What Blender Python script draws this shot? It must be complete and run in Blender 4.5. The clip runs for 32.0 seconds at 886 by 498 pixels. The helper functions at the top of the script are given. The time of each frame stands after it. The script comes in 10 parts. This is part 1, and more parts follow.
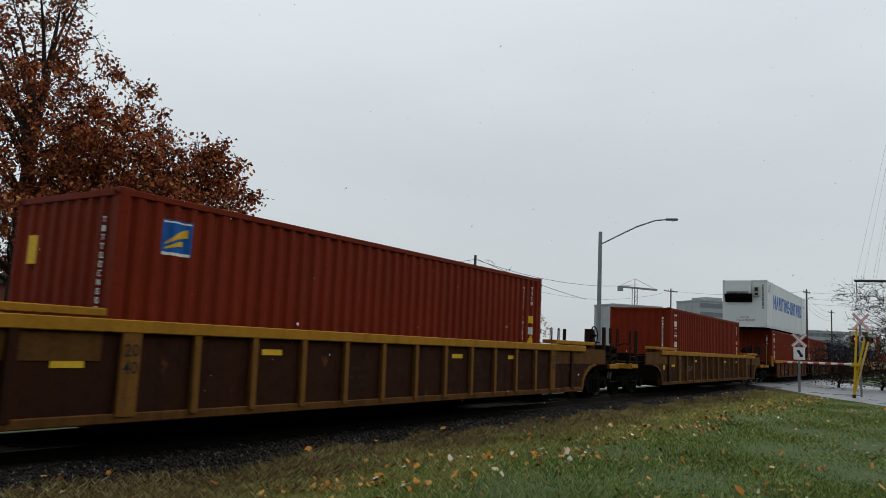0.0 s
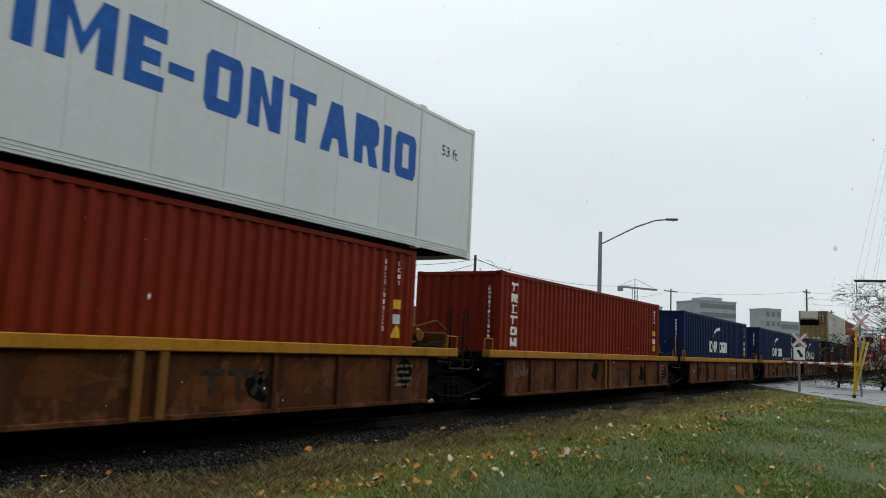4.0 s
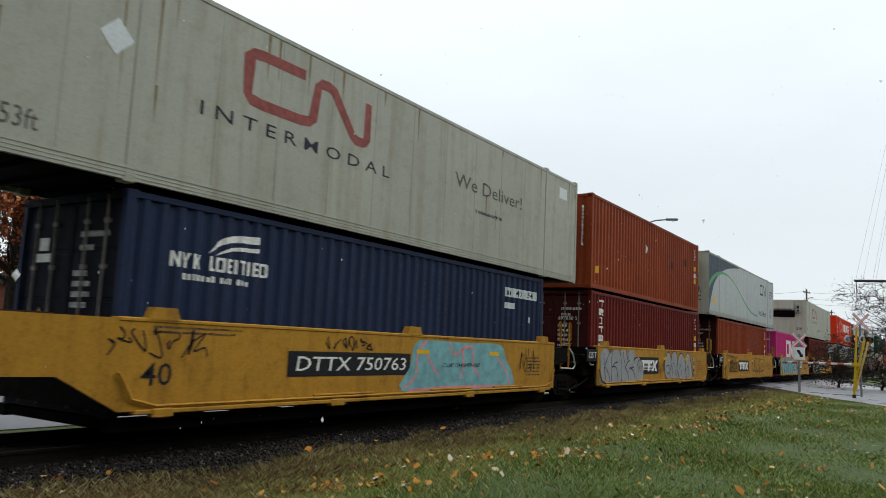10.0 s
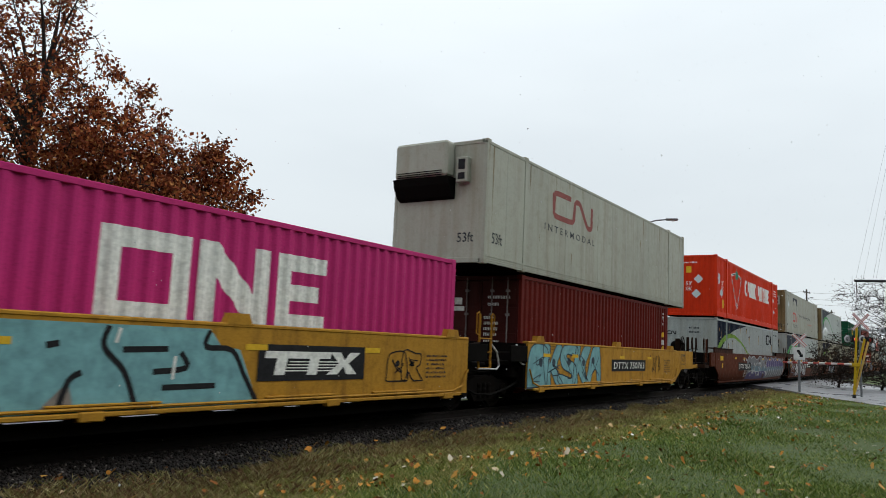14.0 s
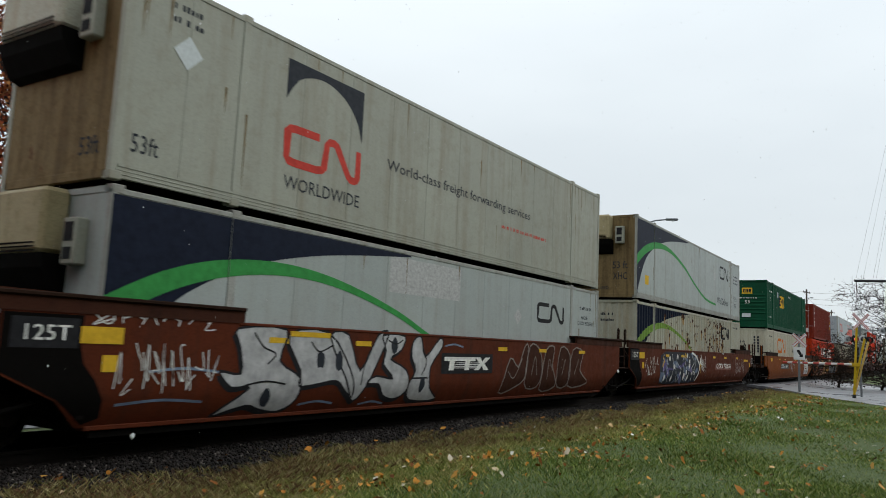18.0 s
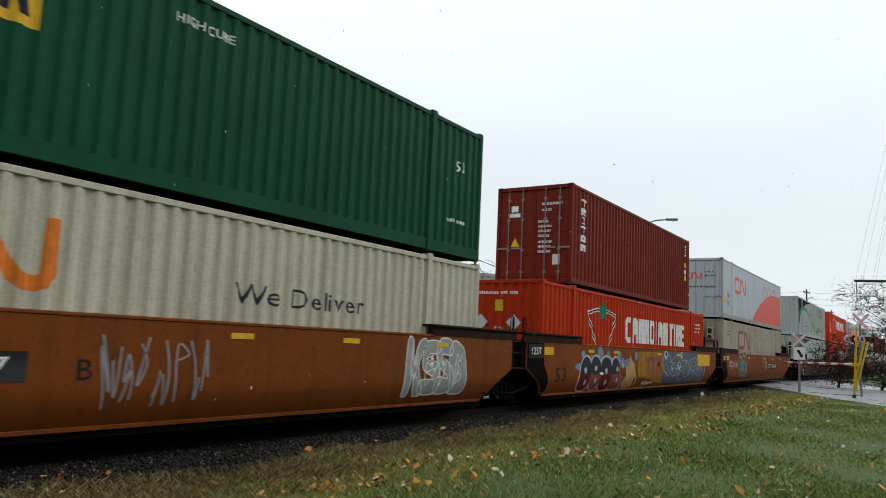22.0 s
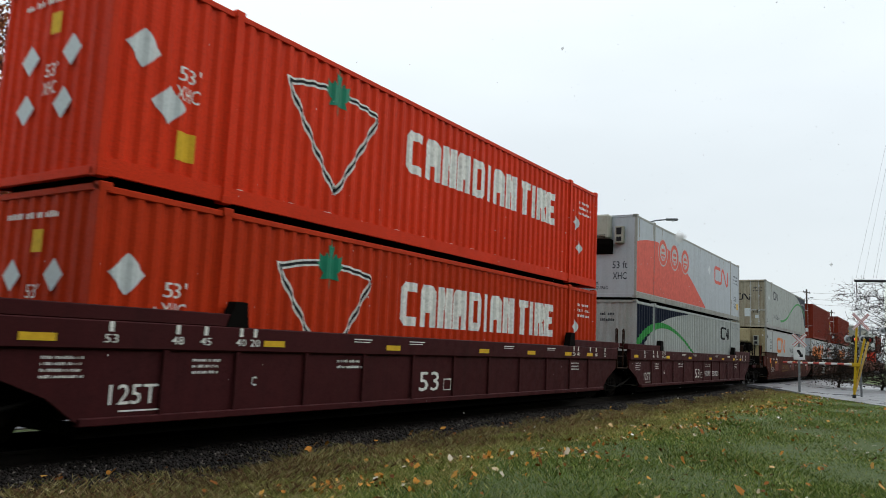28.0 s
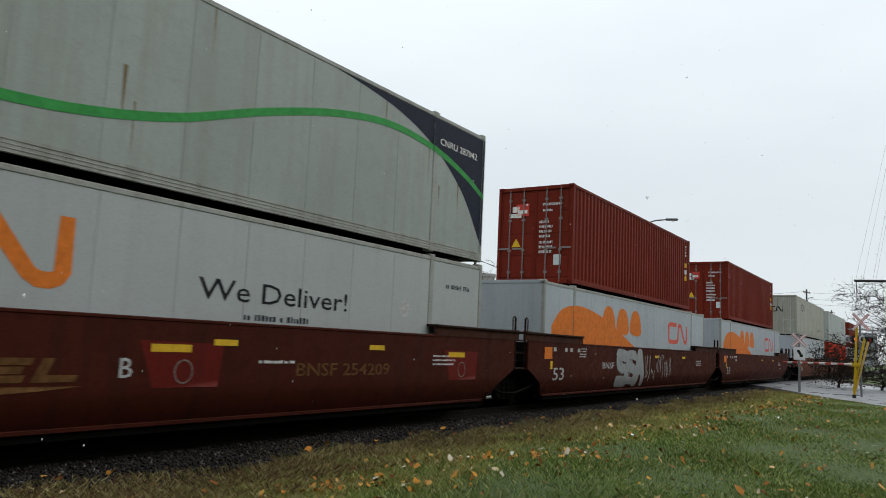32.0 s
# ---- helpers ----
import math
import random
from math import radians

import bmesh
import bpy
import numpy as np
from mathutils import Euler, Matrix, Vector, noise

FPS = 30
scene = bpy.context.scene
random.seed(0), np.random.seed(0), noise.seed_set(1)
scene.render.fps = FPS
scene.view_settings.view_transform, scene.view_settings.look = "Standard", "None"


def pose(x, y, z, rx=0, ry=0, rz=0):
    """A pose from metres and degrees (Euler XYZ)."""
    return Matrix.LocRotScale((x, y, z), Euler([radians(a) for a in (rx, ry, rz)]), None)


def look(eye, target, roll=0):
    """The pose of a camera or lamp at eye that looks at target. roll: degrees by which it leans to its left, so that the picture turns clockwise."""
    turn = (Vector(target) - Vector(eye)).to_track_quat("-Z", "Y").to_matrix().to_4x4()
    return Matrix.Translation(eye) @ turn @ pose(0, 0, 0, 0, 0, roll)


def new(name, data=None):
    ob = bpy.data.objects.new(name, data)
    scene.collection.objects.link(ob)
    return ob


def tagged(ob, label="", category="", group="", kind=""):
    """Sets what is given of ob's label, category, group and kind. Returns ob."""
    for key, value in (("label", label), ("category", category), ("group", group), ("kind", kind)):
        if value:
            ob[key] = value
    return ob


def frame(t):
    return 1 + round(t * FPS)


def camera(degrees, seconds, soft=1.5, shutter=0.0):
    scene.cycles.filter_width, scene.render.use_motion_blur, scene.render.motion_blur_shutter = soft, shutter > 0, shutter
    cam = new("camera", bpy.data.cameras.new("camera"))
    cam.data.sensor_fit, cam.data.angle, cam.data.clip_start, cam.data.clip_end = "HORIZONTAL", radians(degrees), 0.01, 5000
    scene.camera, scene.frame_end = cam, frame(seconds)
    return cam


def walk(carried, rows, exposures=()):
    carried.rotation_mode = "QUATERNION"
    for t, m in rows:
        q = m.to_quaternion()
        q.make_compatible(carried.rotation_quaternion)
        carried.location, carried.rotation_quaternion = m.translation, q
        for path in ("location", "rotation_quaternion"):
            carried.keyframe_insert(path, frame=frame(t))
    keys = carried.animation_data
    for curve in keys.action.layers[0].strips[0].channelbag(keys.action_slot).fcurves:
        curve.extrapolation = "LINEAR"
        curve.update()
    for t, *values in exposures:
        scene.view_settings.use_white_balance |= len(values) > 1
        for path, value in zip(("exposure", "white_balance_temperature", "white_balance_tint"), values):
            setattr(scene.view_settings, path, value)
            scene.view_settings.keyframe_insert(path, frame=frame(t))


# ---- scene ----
# ---------------------------------------------------------------- camera
CAM_Z = 1.47
cam = camera(61.01, 32.0, soft=0.55, shutter=0.12)
EYE = Matrix.Translation((0, 0, CAM_Z)) @ pose(0, 0, 0, 97.147, 0, -56.676) @ pose(0, 0, 0, 0, 0, 2.645)
EXPOSURE = [(0, -0.36), (2.5, -0.34), (4, -0.06), (6.5, -0.28), (8.5, -0.28), (10, 0.10), (11, 0.13), (12, 0.22), (13, 0.0), (16, 0.03), (18, 0.0), (20, -0.04), (21, -0.11), (22, 0.12), (23, 0.10), (24, 0.06), (27, -0.01), (28, 0.09), (29, 0.10), (31, -0.14), (32, 0.0)]
walk(cam, [(0, EYE), (32, EYE)], EXPOSURE)

# ---------------------------------------------------------------- light: a white overcast sky
world = bpy.data.worlds.new("overcast")
scene.world = world
world.use_nodes = True
wn, wl = world.node_tree.nodes, world.node_tree.links
wn.clear()
w_out, w_bg = wn.new("ShaderNodeOutputWorld"), wn.new("ShaderNodeBackground")
w_sky = wn.new("ShaderNodeTexSky")
w_sky.sky_type, w_sky.sun_disc = "NISHITA", False
w_sky.sun_elevation, w_sky.sun_rotation = radians(28), radians(150)
w_gain = wn.new("ShaderNodeMix")
w_gain.data_type, w_gain.blend_type = "RGBA", "MULTIPLY"
w_gain.inputs[0].default_value = 1.0
w_gain.inputs[7].default_value = (0.09, 0.09, 0.09, 1)
wl.new(w_sky.outputs[0], w_gain.inputs[6])
w_tc = wn.new("ShaderNodeTexCoord")
w_map = wn.new("ShaderNodeMapping")
w_map.inputs["Scale"].default_value = (1.0, 1.0, 3.0)
w_noise = wn.new("ShaderNodeTexNoise")
w_noise.inputs["Scale"].default_value, w_noise.inputs["Detail"].default_value = 1.3, 4
w_ramp = wn.new("ShaderNodeValToRGB")
w_ramp.color_ramp.elements[0].position, w_ramp.color_ramp.elements[0].color = 0.3, (0.705, 0.768, 0.808, 1)
w_ramp.color_ramp.elements[1].position, w_ramp.color_ramp.elements[1].color = 0.75, (0.828, 0.893, 0.925, 1)
wl.new(w_tc.outputs["Generated"], w_map.inputs[0])
wl.new(w_map.outputs[0], w_noise.inputs["Vector"])
wl.new(w_noise.outputs["Fac"], w_ramp.inputs[0])
# an overcast sky is brightest overhead
w_sep = wn.new("ShaderNodeSeparateXYZ")
wl.new(w_tc.outputs["Generated"], w_sep.inputs[0])
w_up = wn.new("ShaderNodeMapRange")
for i, v in enumerate((0.0, 1.0, 0.92, 1.75)):
    w_up.inputs[i + 1].default_value = v
wl.new(w_sep.outputs["Z"], w_up.inputs[0])
w_cloud = wn.new("ShaderNodeMix")
w_cloud.data_type, w_cloud.blend_type = "RGBA", "MULTIPLY"
w_cloud.inputs[0].default_value = 1.0
wl.new(w_ramp.outputs[0], w_cloud.inputs[6])
wl.new(w_up.outputs[0], w_cloud.inputs[7])
w_mix = wn.new("ShaderNodeMix")
w_mix.data_type = "RGBA"
w_mix.inputs[0].default_value = 0.93
wl.new(w_gain.outputs[2], w_mix.inputs[6])
wl.new(w_cloud.outputs[2], w_mix.inputs[7])
wl.new(w_mix.outputs[2], w_bg.inputs[0])
w_bg.inputs[1].default_value = 1.0
wl.new(w_bg.outputs[0], w_out.inputs[0])

sun = new("sun", bpy.data.lights.new("sun", "SUN"))
sun.data.energy, sun.data.angle, sun.data.color = 0.9, radians(45), (1.0, 0.97, 0.93)
sun.matrix_world = look((45, -16, 34), (10, 9, 0))

# ---------------------------------------------------------------- materials


def nodes_of(name):
    m = bpy.data.materials.new(name)
    m.use_nodes = True
    nt = m.node_tree
    return m, nt.nodes, nt.links, nt.nodes["Principled BSDF"]


def noise_node(n, l, coord, scale, detail=4, rough=0.55, stretch=None):
    t = n.new("ShaderNodeTexNoise")
    t.inputs["Scale"].default_value, t.inputs["Detail"].default_value, t.inputs["Roughness"].default_value = scale, detail, rough
    if stretch:
        mp = n.new("ShaderNodeMapping")
        mp.inputs["Scale"].default_value = stretch
        l.new(coord, mp.inputs[0])
        coord = mp.outputs[0]
    l.new(coord, t.inputs["Vector"])
    return t.outputs["Fac"]


def ramp(n, l, fac, stops):
    r = n.new("ShaderNodeValToRGB")
    e = r.color_ramp.elements
    while len(e) < len(stops):
        e.new(0.5)
    for el, (p, c) in zip(e, stops):
        el.position = p
        el.color = (*c, 1) if len(c) == 3 else c
    l.new(fac, r.inputs[0])
    return r.outputs[0]


def mixc(n, l, fac, a, b, mode="MIX"):
    m = n.new("ShaderNodeMix")
    m.data_type, m.blend_type = "RGBA", mode
    for sock, v in ((m.inputs[0], fac), (m.inputs[6], a), (m.inputs[7], b)):
        if isinstance(v, (int, float)):
            sock.default_value = v
        elif isinstance(v, tuple):
            sock.default_value = (*v, 1)
        else:
            l.new(v, sock)
    return m.outputs[2]


def bump(n, l, bsdf, fac, strength=0.3, dist=0.01):
    b = n.new("ShaderNodeBump")
    b.inputs["Strength"].default_value, b.inputs["Distance"].default_value = strength, dist
    l.new(fac, b.inputs["Height"])
    l.new(b.outputs[0], bsdf.inputs["Normal"])


BLACK, WHITE = (0, 0, 0), (1, 1, 1)


def paint(name, col, dirt=(0.026, 0.014, 0.009), amount=0.35, streak=0.4, rust=0.0, rough=0.5, metal=0.0, fade=0.25, speckle=1.0):
    """Weathered paint: faded patches, vertical streaks, grime, rust spots."""
    m, n, l, b = nodes_of(name)
    co = n.new("ShaderNodeTexCoord").outputs["Object"]
    pale = tuple(min(1, c * 1.3 + 0.004) for c in col)
    dark = tuple(c * 0.72 for c in col)
    big = noise_node(n, l, co, 0.45, 5)
    c = mixc(n, l, fade, col, ramp(n, l, big, [(0.3, dark), (0.7, pale)]))
    st = noise_node(n, l, co, 1.0, 5, 0.65, (3.5, 3.5, 0.22))
    stf = ramp(n, l, st, [(0.48, BLACK), (0.78, (streak,) * 3)])
    c = mixc(n, l, stf, c, dirt)
    grime = noise_node(n, l, co, 5.0, 8, 0.7)
    gf = ramp(n, l, grime, [(0.5, BLACK), (0.85, (amount,) * 3)])
    c = mixc(n, l, gf, c, dirt)
    if rust:
        rs = noise_node(n, l, co, 2.6, 6, 0.6, (1.0, 1.0, 0.6))
        rf = ramp(n, l, rs, [(0.72 - rust * 0.3, BLACK), (0.76 - rust * 0.3, WHITE)])
        rc = ramp(n, l, grime, [(0.3, (0.045, 0.018, 0.010)), (0.7, (0.17, 0.06, 0.02))])
        c = mixc(n, l, rf, c, rc)
    speck = noise_node(n, l, co, 34.0, 5, 0.75)
    c = mixc(n, l, 1.0, c, ramp(n, l, speck, [(0.34, (1 - 0.26 * speckle,) * 3), (0.5, (1, 1, 1)), (0.72, (1 + 0.14 * speckle,) * 3)]), "MULTIPLY")
    oi = n.new("ShaderNodeObjectInfo")
    vary = ramp(n, l, oi.outputs["Random"], [(0, (0.93,) * 3), (1, (1, 1, 1))])
    c = mixc(n, l, 1.0, c, vary, "MULTIPLY")
    l.new(c, b.inputs["Base Color"])
    rr = ramp(n, l, grime, [(0.3, (rough * 0.8,) * 3), (0.8, (min(1, rough * 1.5),) * 3)])
    l.new(rr, b.inputs["Roughness"])
    b.inputs["Metallic"].default_value = metal
    b.inputs["Specular IOR Level"].default_value = 0.03 if max(col) < 0.02 else 0.06 if max(col) < 0.30 else 0.07 if min(col) < 0.05 else 0.14
    bump(n, l, b, grime, 0.12, 0.006)
    return m


def plain(name, col, rough=0.6, metal=0.0, vary=0.15, scale=8.0, emit=0.0, relief=0.15):
    m, n, l, b = nodes_of(name)
    co = n.new("ShaderNodeTexCoord").outputs["Object"]
    f = noise_node(n, l, co, scale, 6, 0.65)
    lo, hi = tuple(c * (1 - vary) for c in col), tuple(min(1, c * (1 + vary)) for c in col)
    c = ramp(n, l, f, [(0.3, lo), (0.7, hi)])
    l.new(c, b.inputs["Base Color"])
    b.inputs["Roughness"].default_value, b.inputs["Metallic"].default_value = rough, metal
    b.inputs["Specular IOR Level"].default_value = 0.5 if rough < 0.35 else (0.05 if name[:4] == "mark" else 0.18)
    if emit:
        b.inputs["Emission Color"].default_value, b.inputs["Emission Strength"].default_value = (*col, 1), emit
    bump(n, l, b, f, relief, 0.01)
    return m


def islands(name, stops, rough=0.8, rand="Random Per Island", sheen=0.0):
    """Many small pieces in one mesh, each of its own shade."""
    m, n, l, b = nodes_of(name)
    g = n.new("ShaderNodeNewGeometry")
    co = n.new("ShaderNodeTexCoord").outputs["Object"]
    f = noise_node(n, l, co, 0.35, 4)
    c = ramp(n, l, g.outputs[rand], stops)
    sh = ramp(n, l, f, [(0.3, (0.7,) * 3), (0.7, (1.15,) * 3)])
    c = mixc(n, l, 1.0, c, sh, "MULTIPLY")
    l.new(c, b.inputs["Base Color"])
    b.inputs["Roughness"].default_value = rough
    b.inputs["Specular IOR Level"].default_value = 0.08
    return m


M = {}


def P(key, *a, **k):
    M[key] = paint(key, *a, **k)


# container paints
P("brick_red", (0.158, 0.018, 0.005), amount=0.25, streak=0.25, fade=0.45, rust=0.08)
P("oxide_red", (0.155, 0.019, 0.009), amount=0.2, streak=0.2, fade=0.4)
P("orange_brown", (0.225, 0.042, 0.013), amount=0.25, streak=0.3, fade=0.5, rust=0.06)
P("maroon_box", (0.122, 0.013, 0.009), amount=0.25, streak=0.3, fade=0.4)
P("tire_red", (0.60, 0.034, 0.007), amount=0.15, streak=0.15, fade=0.3)
P("tire_orange", (0.47, 0.034, 0.006), amount=0.15, streak=0.2, fade=0.3)
P("box_blue", (0.0050, 0.0165, 0.060), amount=0.2, streak=0.2, fade=0.4)
# navy taken darker: the shade on the door end is put into its paint
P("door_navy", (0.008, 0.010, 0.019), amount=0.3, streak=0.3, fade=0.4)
P("navy", (0.018, 0.028, 0.062), amount=0.25, streak=0.25, fade=0.4)
P("magenta", (0.50, 0.030, 0.165), amount=0.12, streak=0.15, fade=0.3)
P("box_green", (0.006, 0.066, 0.032), amount=0.2, streak=0.2, fade=0.35)
P("cool_white", (0.56, 0.60, 0.60), dirt=(0.34, 0.33, 0.29), amount=0.12, streak=0.12, rough=0.45, fade=0.12, speckle=0.35)
P("dingy_white", (0.305, 0.335, 0.31), dirt=(0.20, 0.18, 0.13), amount=0.3, streak=0.4, rough=0.45, fade=0.2, speckle=0.4)
P("pale_white", (0.395, 0.42, 0.41), dirt=(0.28, 0.26, 0.22), amount=0.15, streak=0.2, rough=0.45, fade=0.15, speckle=0.35)
# brown with the door ends' shade in it; graffiti gaps reuse the tone
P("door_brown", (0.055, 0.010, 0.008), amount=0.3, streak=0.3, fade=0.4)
P("reefer_white", (0.365, 0.40, 0.385), dirt=(0.24, 0.21, 0.15), amount=0.25, streak=0.35, rough=0.45, fade=0.15, speckle=0.4)
P("old_white", (0.335, 0.340, 0.285), dirt=(0.19, 0.14, 0.08), amount=0.35, streak=0.5, rough=0.5, speckle=0.5)
P("dirty_cream", (0.34, 0.31, 0.23), dirt=(0.12, 0.07, 0.03), amount=0.5, streak=0.75, rough=0.55, rust=0.12)
P("rusty_white", (0.42, 0.41, 0.33), dirt=(0.30, 0.20, 0.09), amount=0.35, streak=0.6, rough=0.55)
P("cream_box", (0.52, 0.49, 0.38), dirt=(0.20, 0.15, 0.09), amount=0.3, streak=0.5)
P("silver_grey", (0.40, 0.44, 0.47), dirt=(0.20, 0.19, 0.17), amount=0.2, streak=0.25, rough=0.42, fade=0.15, speckle=0.4)
# Darker, dirtier copy of most white panel paints, so rails and posts stand out.
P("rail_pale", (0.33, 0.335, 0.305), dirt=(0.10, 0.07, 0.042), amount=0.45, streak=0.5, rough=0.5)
P("corr_grey", (0.375, 0.40, 0.385), dirt=(0.20, 0.18, 0.13), amount=0.3, streak=0.4)
# car paints
P("car_brown", (0.034, 0.0115, 0.0055), dirt=(0.008, 0.006, 0.005), amount=0.7, streak=0.7, rust=0.25, rough=0.7)
P("car_rusty", (0.066, 0.022, 0.007), dirt=(0.008, 0.006, 0.005), amount=0.7, streak=0.7, rust=0.62, rough=0.75)
P("bay_rust", (0.105, 0.033, 0.008), dirt=(0.012, 0.007, 0.005), amount=0.8, streak=0.7, rust=0.3, rough=0.8)
P("car_ochre", (0.105, 0.046, 0.012), dirt=(0.014, 0.008, 0.005), amount=0.7, streak=0.7, rust=0.35, rough=0.7)
P("rib_ochre", (0.165, 0.074, 0.017), dirt=(0.025, 0.014, 0.008), amount=0.6, streak=0.6, rust=0.2, rough=0.65)
P("sill_yellow", (0.34, 0.158, 0.015), dirt=(0.035, 0.02, 0.008), amount=0.5, streak=0.4, rust=0.15, rough=0.6)
P("car_yellow", (0.42, 0.212, 0.026), dirt=(0.10, 0.045, 0.018), amount=0.6, streak=0.6, rust=0.13, rough=0.55)
# darker brown for the raised car ends and one graffiti fill
P("car_grime", (0.052, 0.018, 0.010), dirt=(0.014, 0.010, 0.008), amount=0.6, streak=0.6, rust=0.1, rough=0.7)
P("end_cream", (0.36, 0.30, 0.17), dirt=(0.10, 0.065, 0.03), amount=0.5, streak=0.7, rust=0.12, rough=0.55)
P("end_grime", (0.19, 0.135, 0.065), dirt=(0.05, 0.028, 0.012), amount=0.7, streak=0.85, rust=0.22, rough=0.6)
P("car_redbrown", (0.094, 0.021, 0.008), dirt=(0.03, 0.02, 0.015), amount=0.5, streak=0.55, rust=0.06, rough=0.6)
P("car_orange", (0.188, 0.050, 0.009), dirt=(0.06, 0.028, 0.012), amount=0.5, streak=0.55, rust=0.08, rough=0.6)
P("car_maroon", (0.048, 0.010, 0.011), dirt=(0.010, 0.006, 0.006), amount=0.4, streak=0.4, rough=0.55)
P("car_wine", (0.058, 0.0115, 0.006), dirt=(0.012, 0.008, 0.006), amount=0.5, streak=0.55, rust=0.05, rough=0.65)
# Black gear paints, set lower still for the shade under and between cars.
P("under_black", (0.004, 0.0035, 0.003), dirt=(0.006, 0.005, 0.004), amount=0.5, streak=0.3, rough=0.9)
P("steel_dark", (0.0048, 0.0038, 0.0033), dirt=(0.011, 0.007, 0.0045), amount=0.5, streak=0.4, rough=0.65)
P("cart_rust", (0.024, 0.011, 0.0065), dirt=(0.010, 0.007, 0.005), amount=0.5, streak=0.4, rough=0.75)
# markings
M["mark_white"] = plain("mark_white", (0.70, 0.70, 0.66), 0.55, vary=0.25, scale=14)
M["mark_grey"] = plain("mark_grey", (0.42, 0.42, 0.41), 0.6, vary=0.3, scale=14)
M["mark_ghost"] = plain("mark_ghost", (0.030, 0.022, 0.018), 0.8, vary=0.5, scale=9)
M["gr_ash"] = plain("gr_ash", (0.135, 0.140, 0.148), 0.6, vary=0.3, scale=3)
M["gr_plum"] = plain("gr_plum", (0.060, 0.040, 0.135), 0.6, vary=0.35, scale=3)
M["gr_teal"] = plain("gr_teal", (0.10, 0.155, 0.185), 0.6, vary=0.3, scale=3)
M["gr_chalk"] = plain("gr_chalk", (0.40, 0.40, 0.40), 0.6, vary=0.3, scale=5)
M["gr_sky"] = plain("gr_sky", (0.14, 0.22, 0.33), 0.6, vary=0.3, scale=4)
M["gr_dusk"] = plain("gr_dusk", (0.085, 0.088, 0.125), 0.6, vary=0.35, scale=3)
M["mark_ochre"] = plain("mark_ochre", (0.115, 0.055, 0.020), 0.7, vary=0.4, scale=8)
M["mark_worn"] = plain("mark_worn", (0.17, 0.14, 0.12), 0.7, vary=0.4, scale=12)
M["mark_black"] = plain("mark_black", (0.020, 0.020, 0.022), 0.55, vary=0.3, scale=14)
M["mark_charcoal"] = plain("mark_charcoal", (0.030, 0.034, 0.042), 0.55, vary=0.25, scale=10)
M["mark_navy"] = plain("mark_navy", (0.012, 0.016, 0.030), 0.5, vary=0.25, scale=9)
M["mark_blue"] = plain("mark_blue", (0.018, 0.095, 0.33), 0.5, vary=0.2, scale=9)
M["mark_red"] = plain("mark_red", (0.50, 0.055, 0.040), 0.5, vary=0.2, scale=9)
M["mark_faded"] = plain("mark_faded", (0.095, 0.088, 0.078), 0.7, vary=0.35, scale=9)
M["mark_wine"] = plain("mark_wine", (0.23, 0.070, 0.062), 0.55, vary=0.25, scale=9)
M["mark_coral"] = plain("mark_coral", (0.60, 0.115, 0.085), 0.5, vary=0.15, scale=6)
M["mark_orange"] = plain("mark_orange", (0.62, 0.17, 0.030), 0.5, vary=0.2, scale=8)
M["mark_green"] = plain("mark_green", (0.045, 0.26, 0.065), 0.5, vary=0.2, scale=8)
M["mark_olive"] = plain("mark_olive", (0.18, 0.30, 0.06), 0.55, vary=0.25, scale=8)
M["mark_yellow"] = plain("mark_yellow", (0.62, 0.38, 0.03), 0.5, vary=0.15, scale=14)
M["leaf_green"] = plain("leaf_green", (0.010, 0.19, 0.11), 0.5)
M["placard"] = plain("placard", (0.52, 0.56, 0.56), 0.4, vary=0.12, scale=20)
M["aluminium"] = plain("aluminium", (0.45, 0.46, 0.46), 0.4, 0.8, vary=0.2)
M["gr_cyan"] = plain("gr_cyan", (0.16, 0.34, 0.36), 0.6, vary=0.25, scale=5)
M["mark_slate"] = plain("mark_slate", (0.060, 0.080, 0.098), 0.6, vary=0.25, scale=5)
M["gr_mist"] = plain("gr_mist", (0.15, 0.20, 0.27), 0.6, vary=0.3, scale=5)
M["gr_bone"] = plain("gr_bone", (0.20, 0.175, 0.155), 0.7, vary=0.3, scale=6)
M["gr_faint"] = plain("gr_faint", (0.085, 0.27, 0.13), 0.6, vary=0.25, scale=5)
M["gr_silver"] = plain("gr_silver", (0.28, 0.285, 0.29), 0.5, vary=0.2, scale=5)
M["gr_violet"] = plain("gr_violet", (0.085, 0.065, 0.19), 0.6, vary=0.3, scale=4)
M["gr_steel"] = plain("gr_steel", (0.12, 0.16, 0.24), 0.6, vary=0.4, scale=4)
M["gr_tan"] = plain("gr_tan", (0.42, 0.25, 0.10), 0.6, vary=0.2, scale=5)
M["gr_pink"] = plain("gr_pink", (0.60, 0.22, 0.24), 0.6, vary=0.2, scale=5)
M["rod_grey"] = plain("rod_grey", (0.20, 0.17, 0.16), 0.5, vary=0.3, scale=12)
M["gr_night"] = plain("gr_night", (0.010, 0.014, 0.026), 0.6, vary=0.5, scale=3)
M["grime_run"] = plain("grime_run", (0.17, 0.125, 0.065), 0.8, vary=0.4, scale=7)
M["rust_spot"] = plain("rust_spot", (0.070, 0.028, 0.014), 0.85, vary=0.5, scale=20)
M["rust_run"] = plain("rust_run", (0.33, 0.20, 0.075), 0.8, vary=0.4, scale=9)

# ---------------------------------------------------------------- mesh helpers


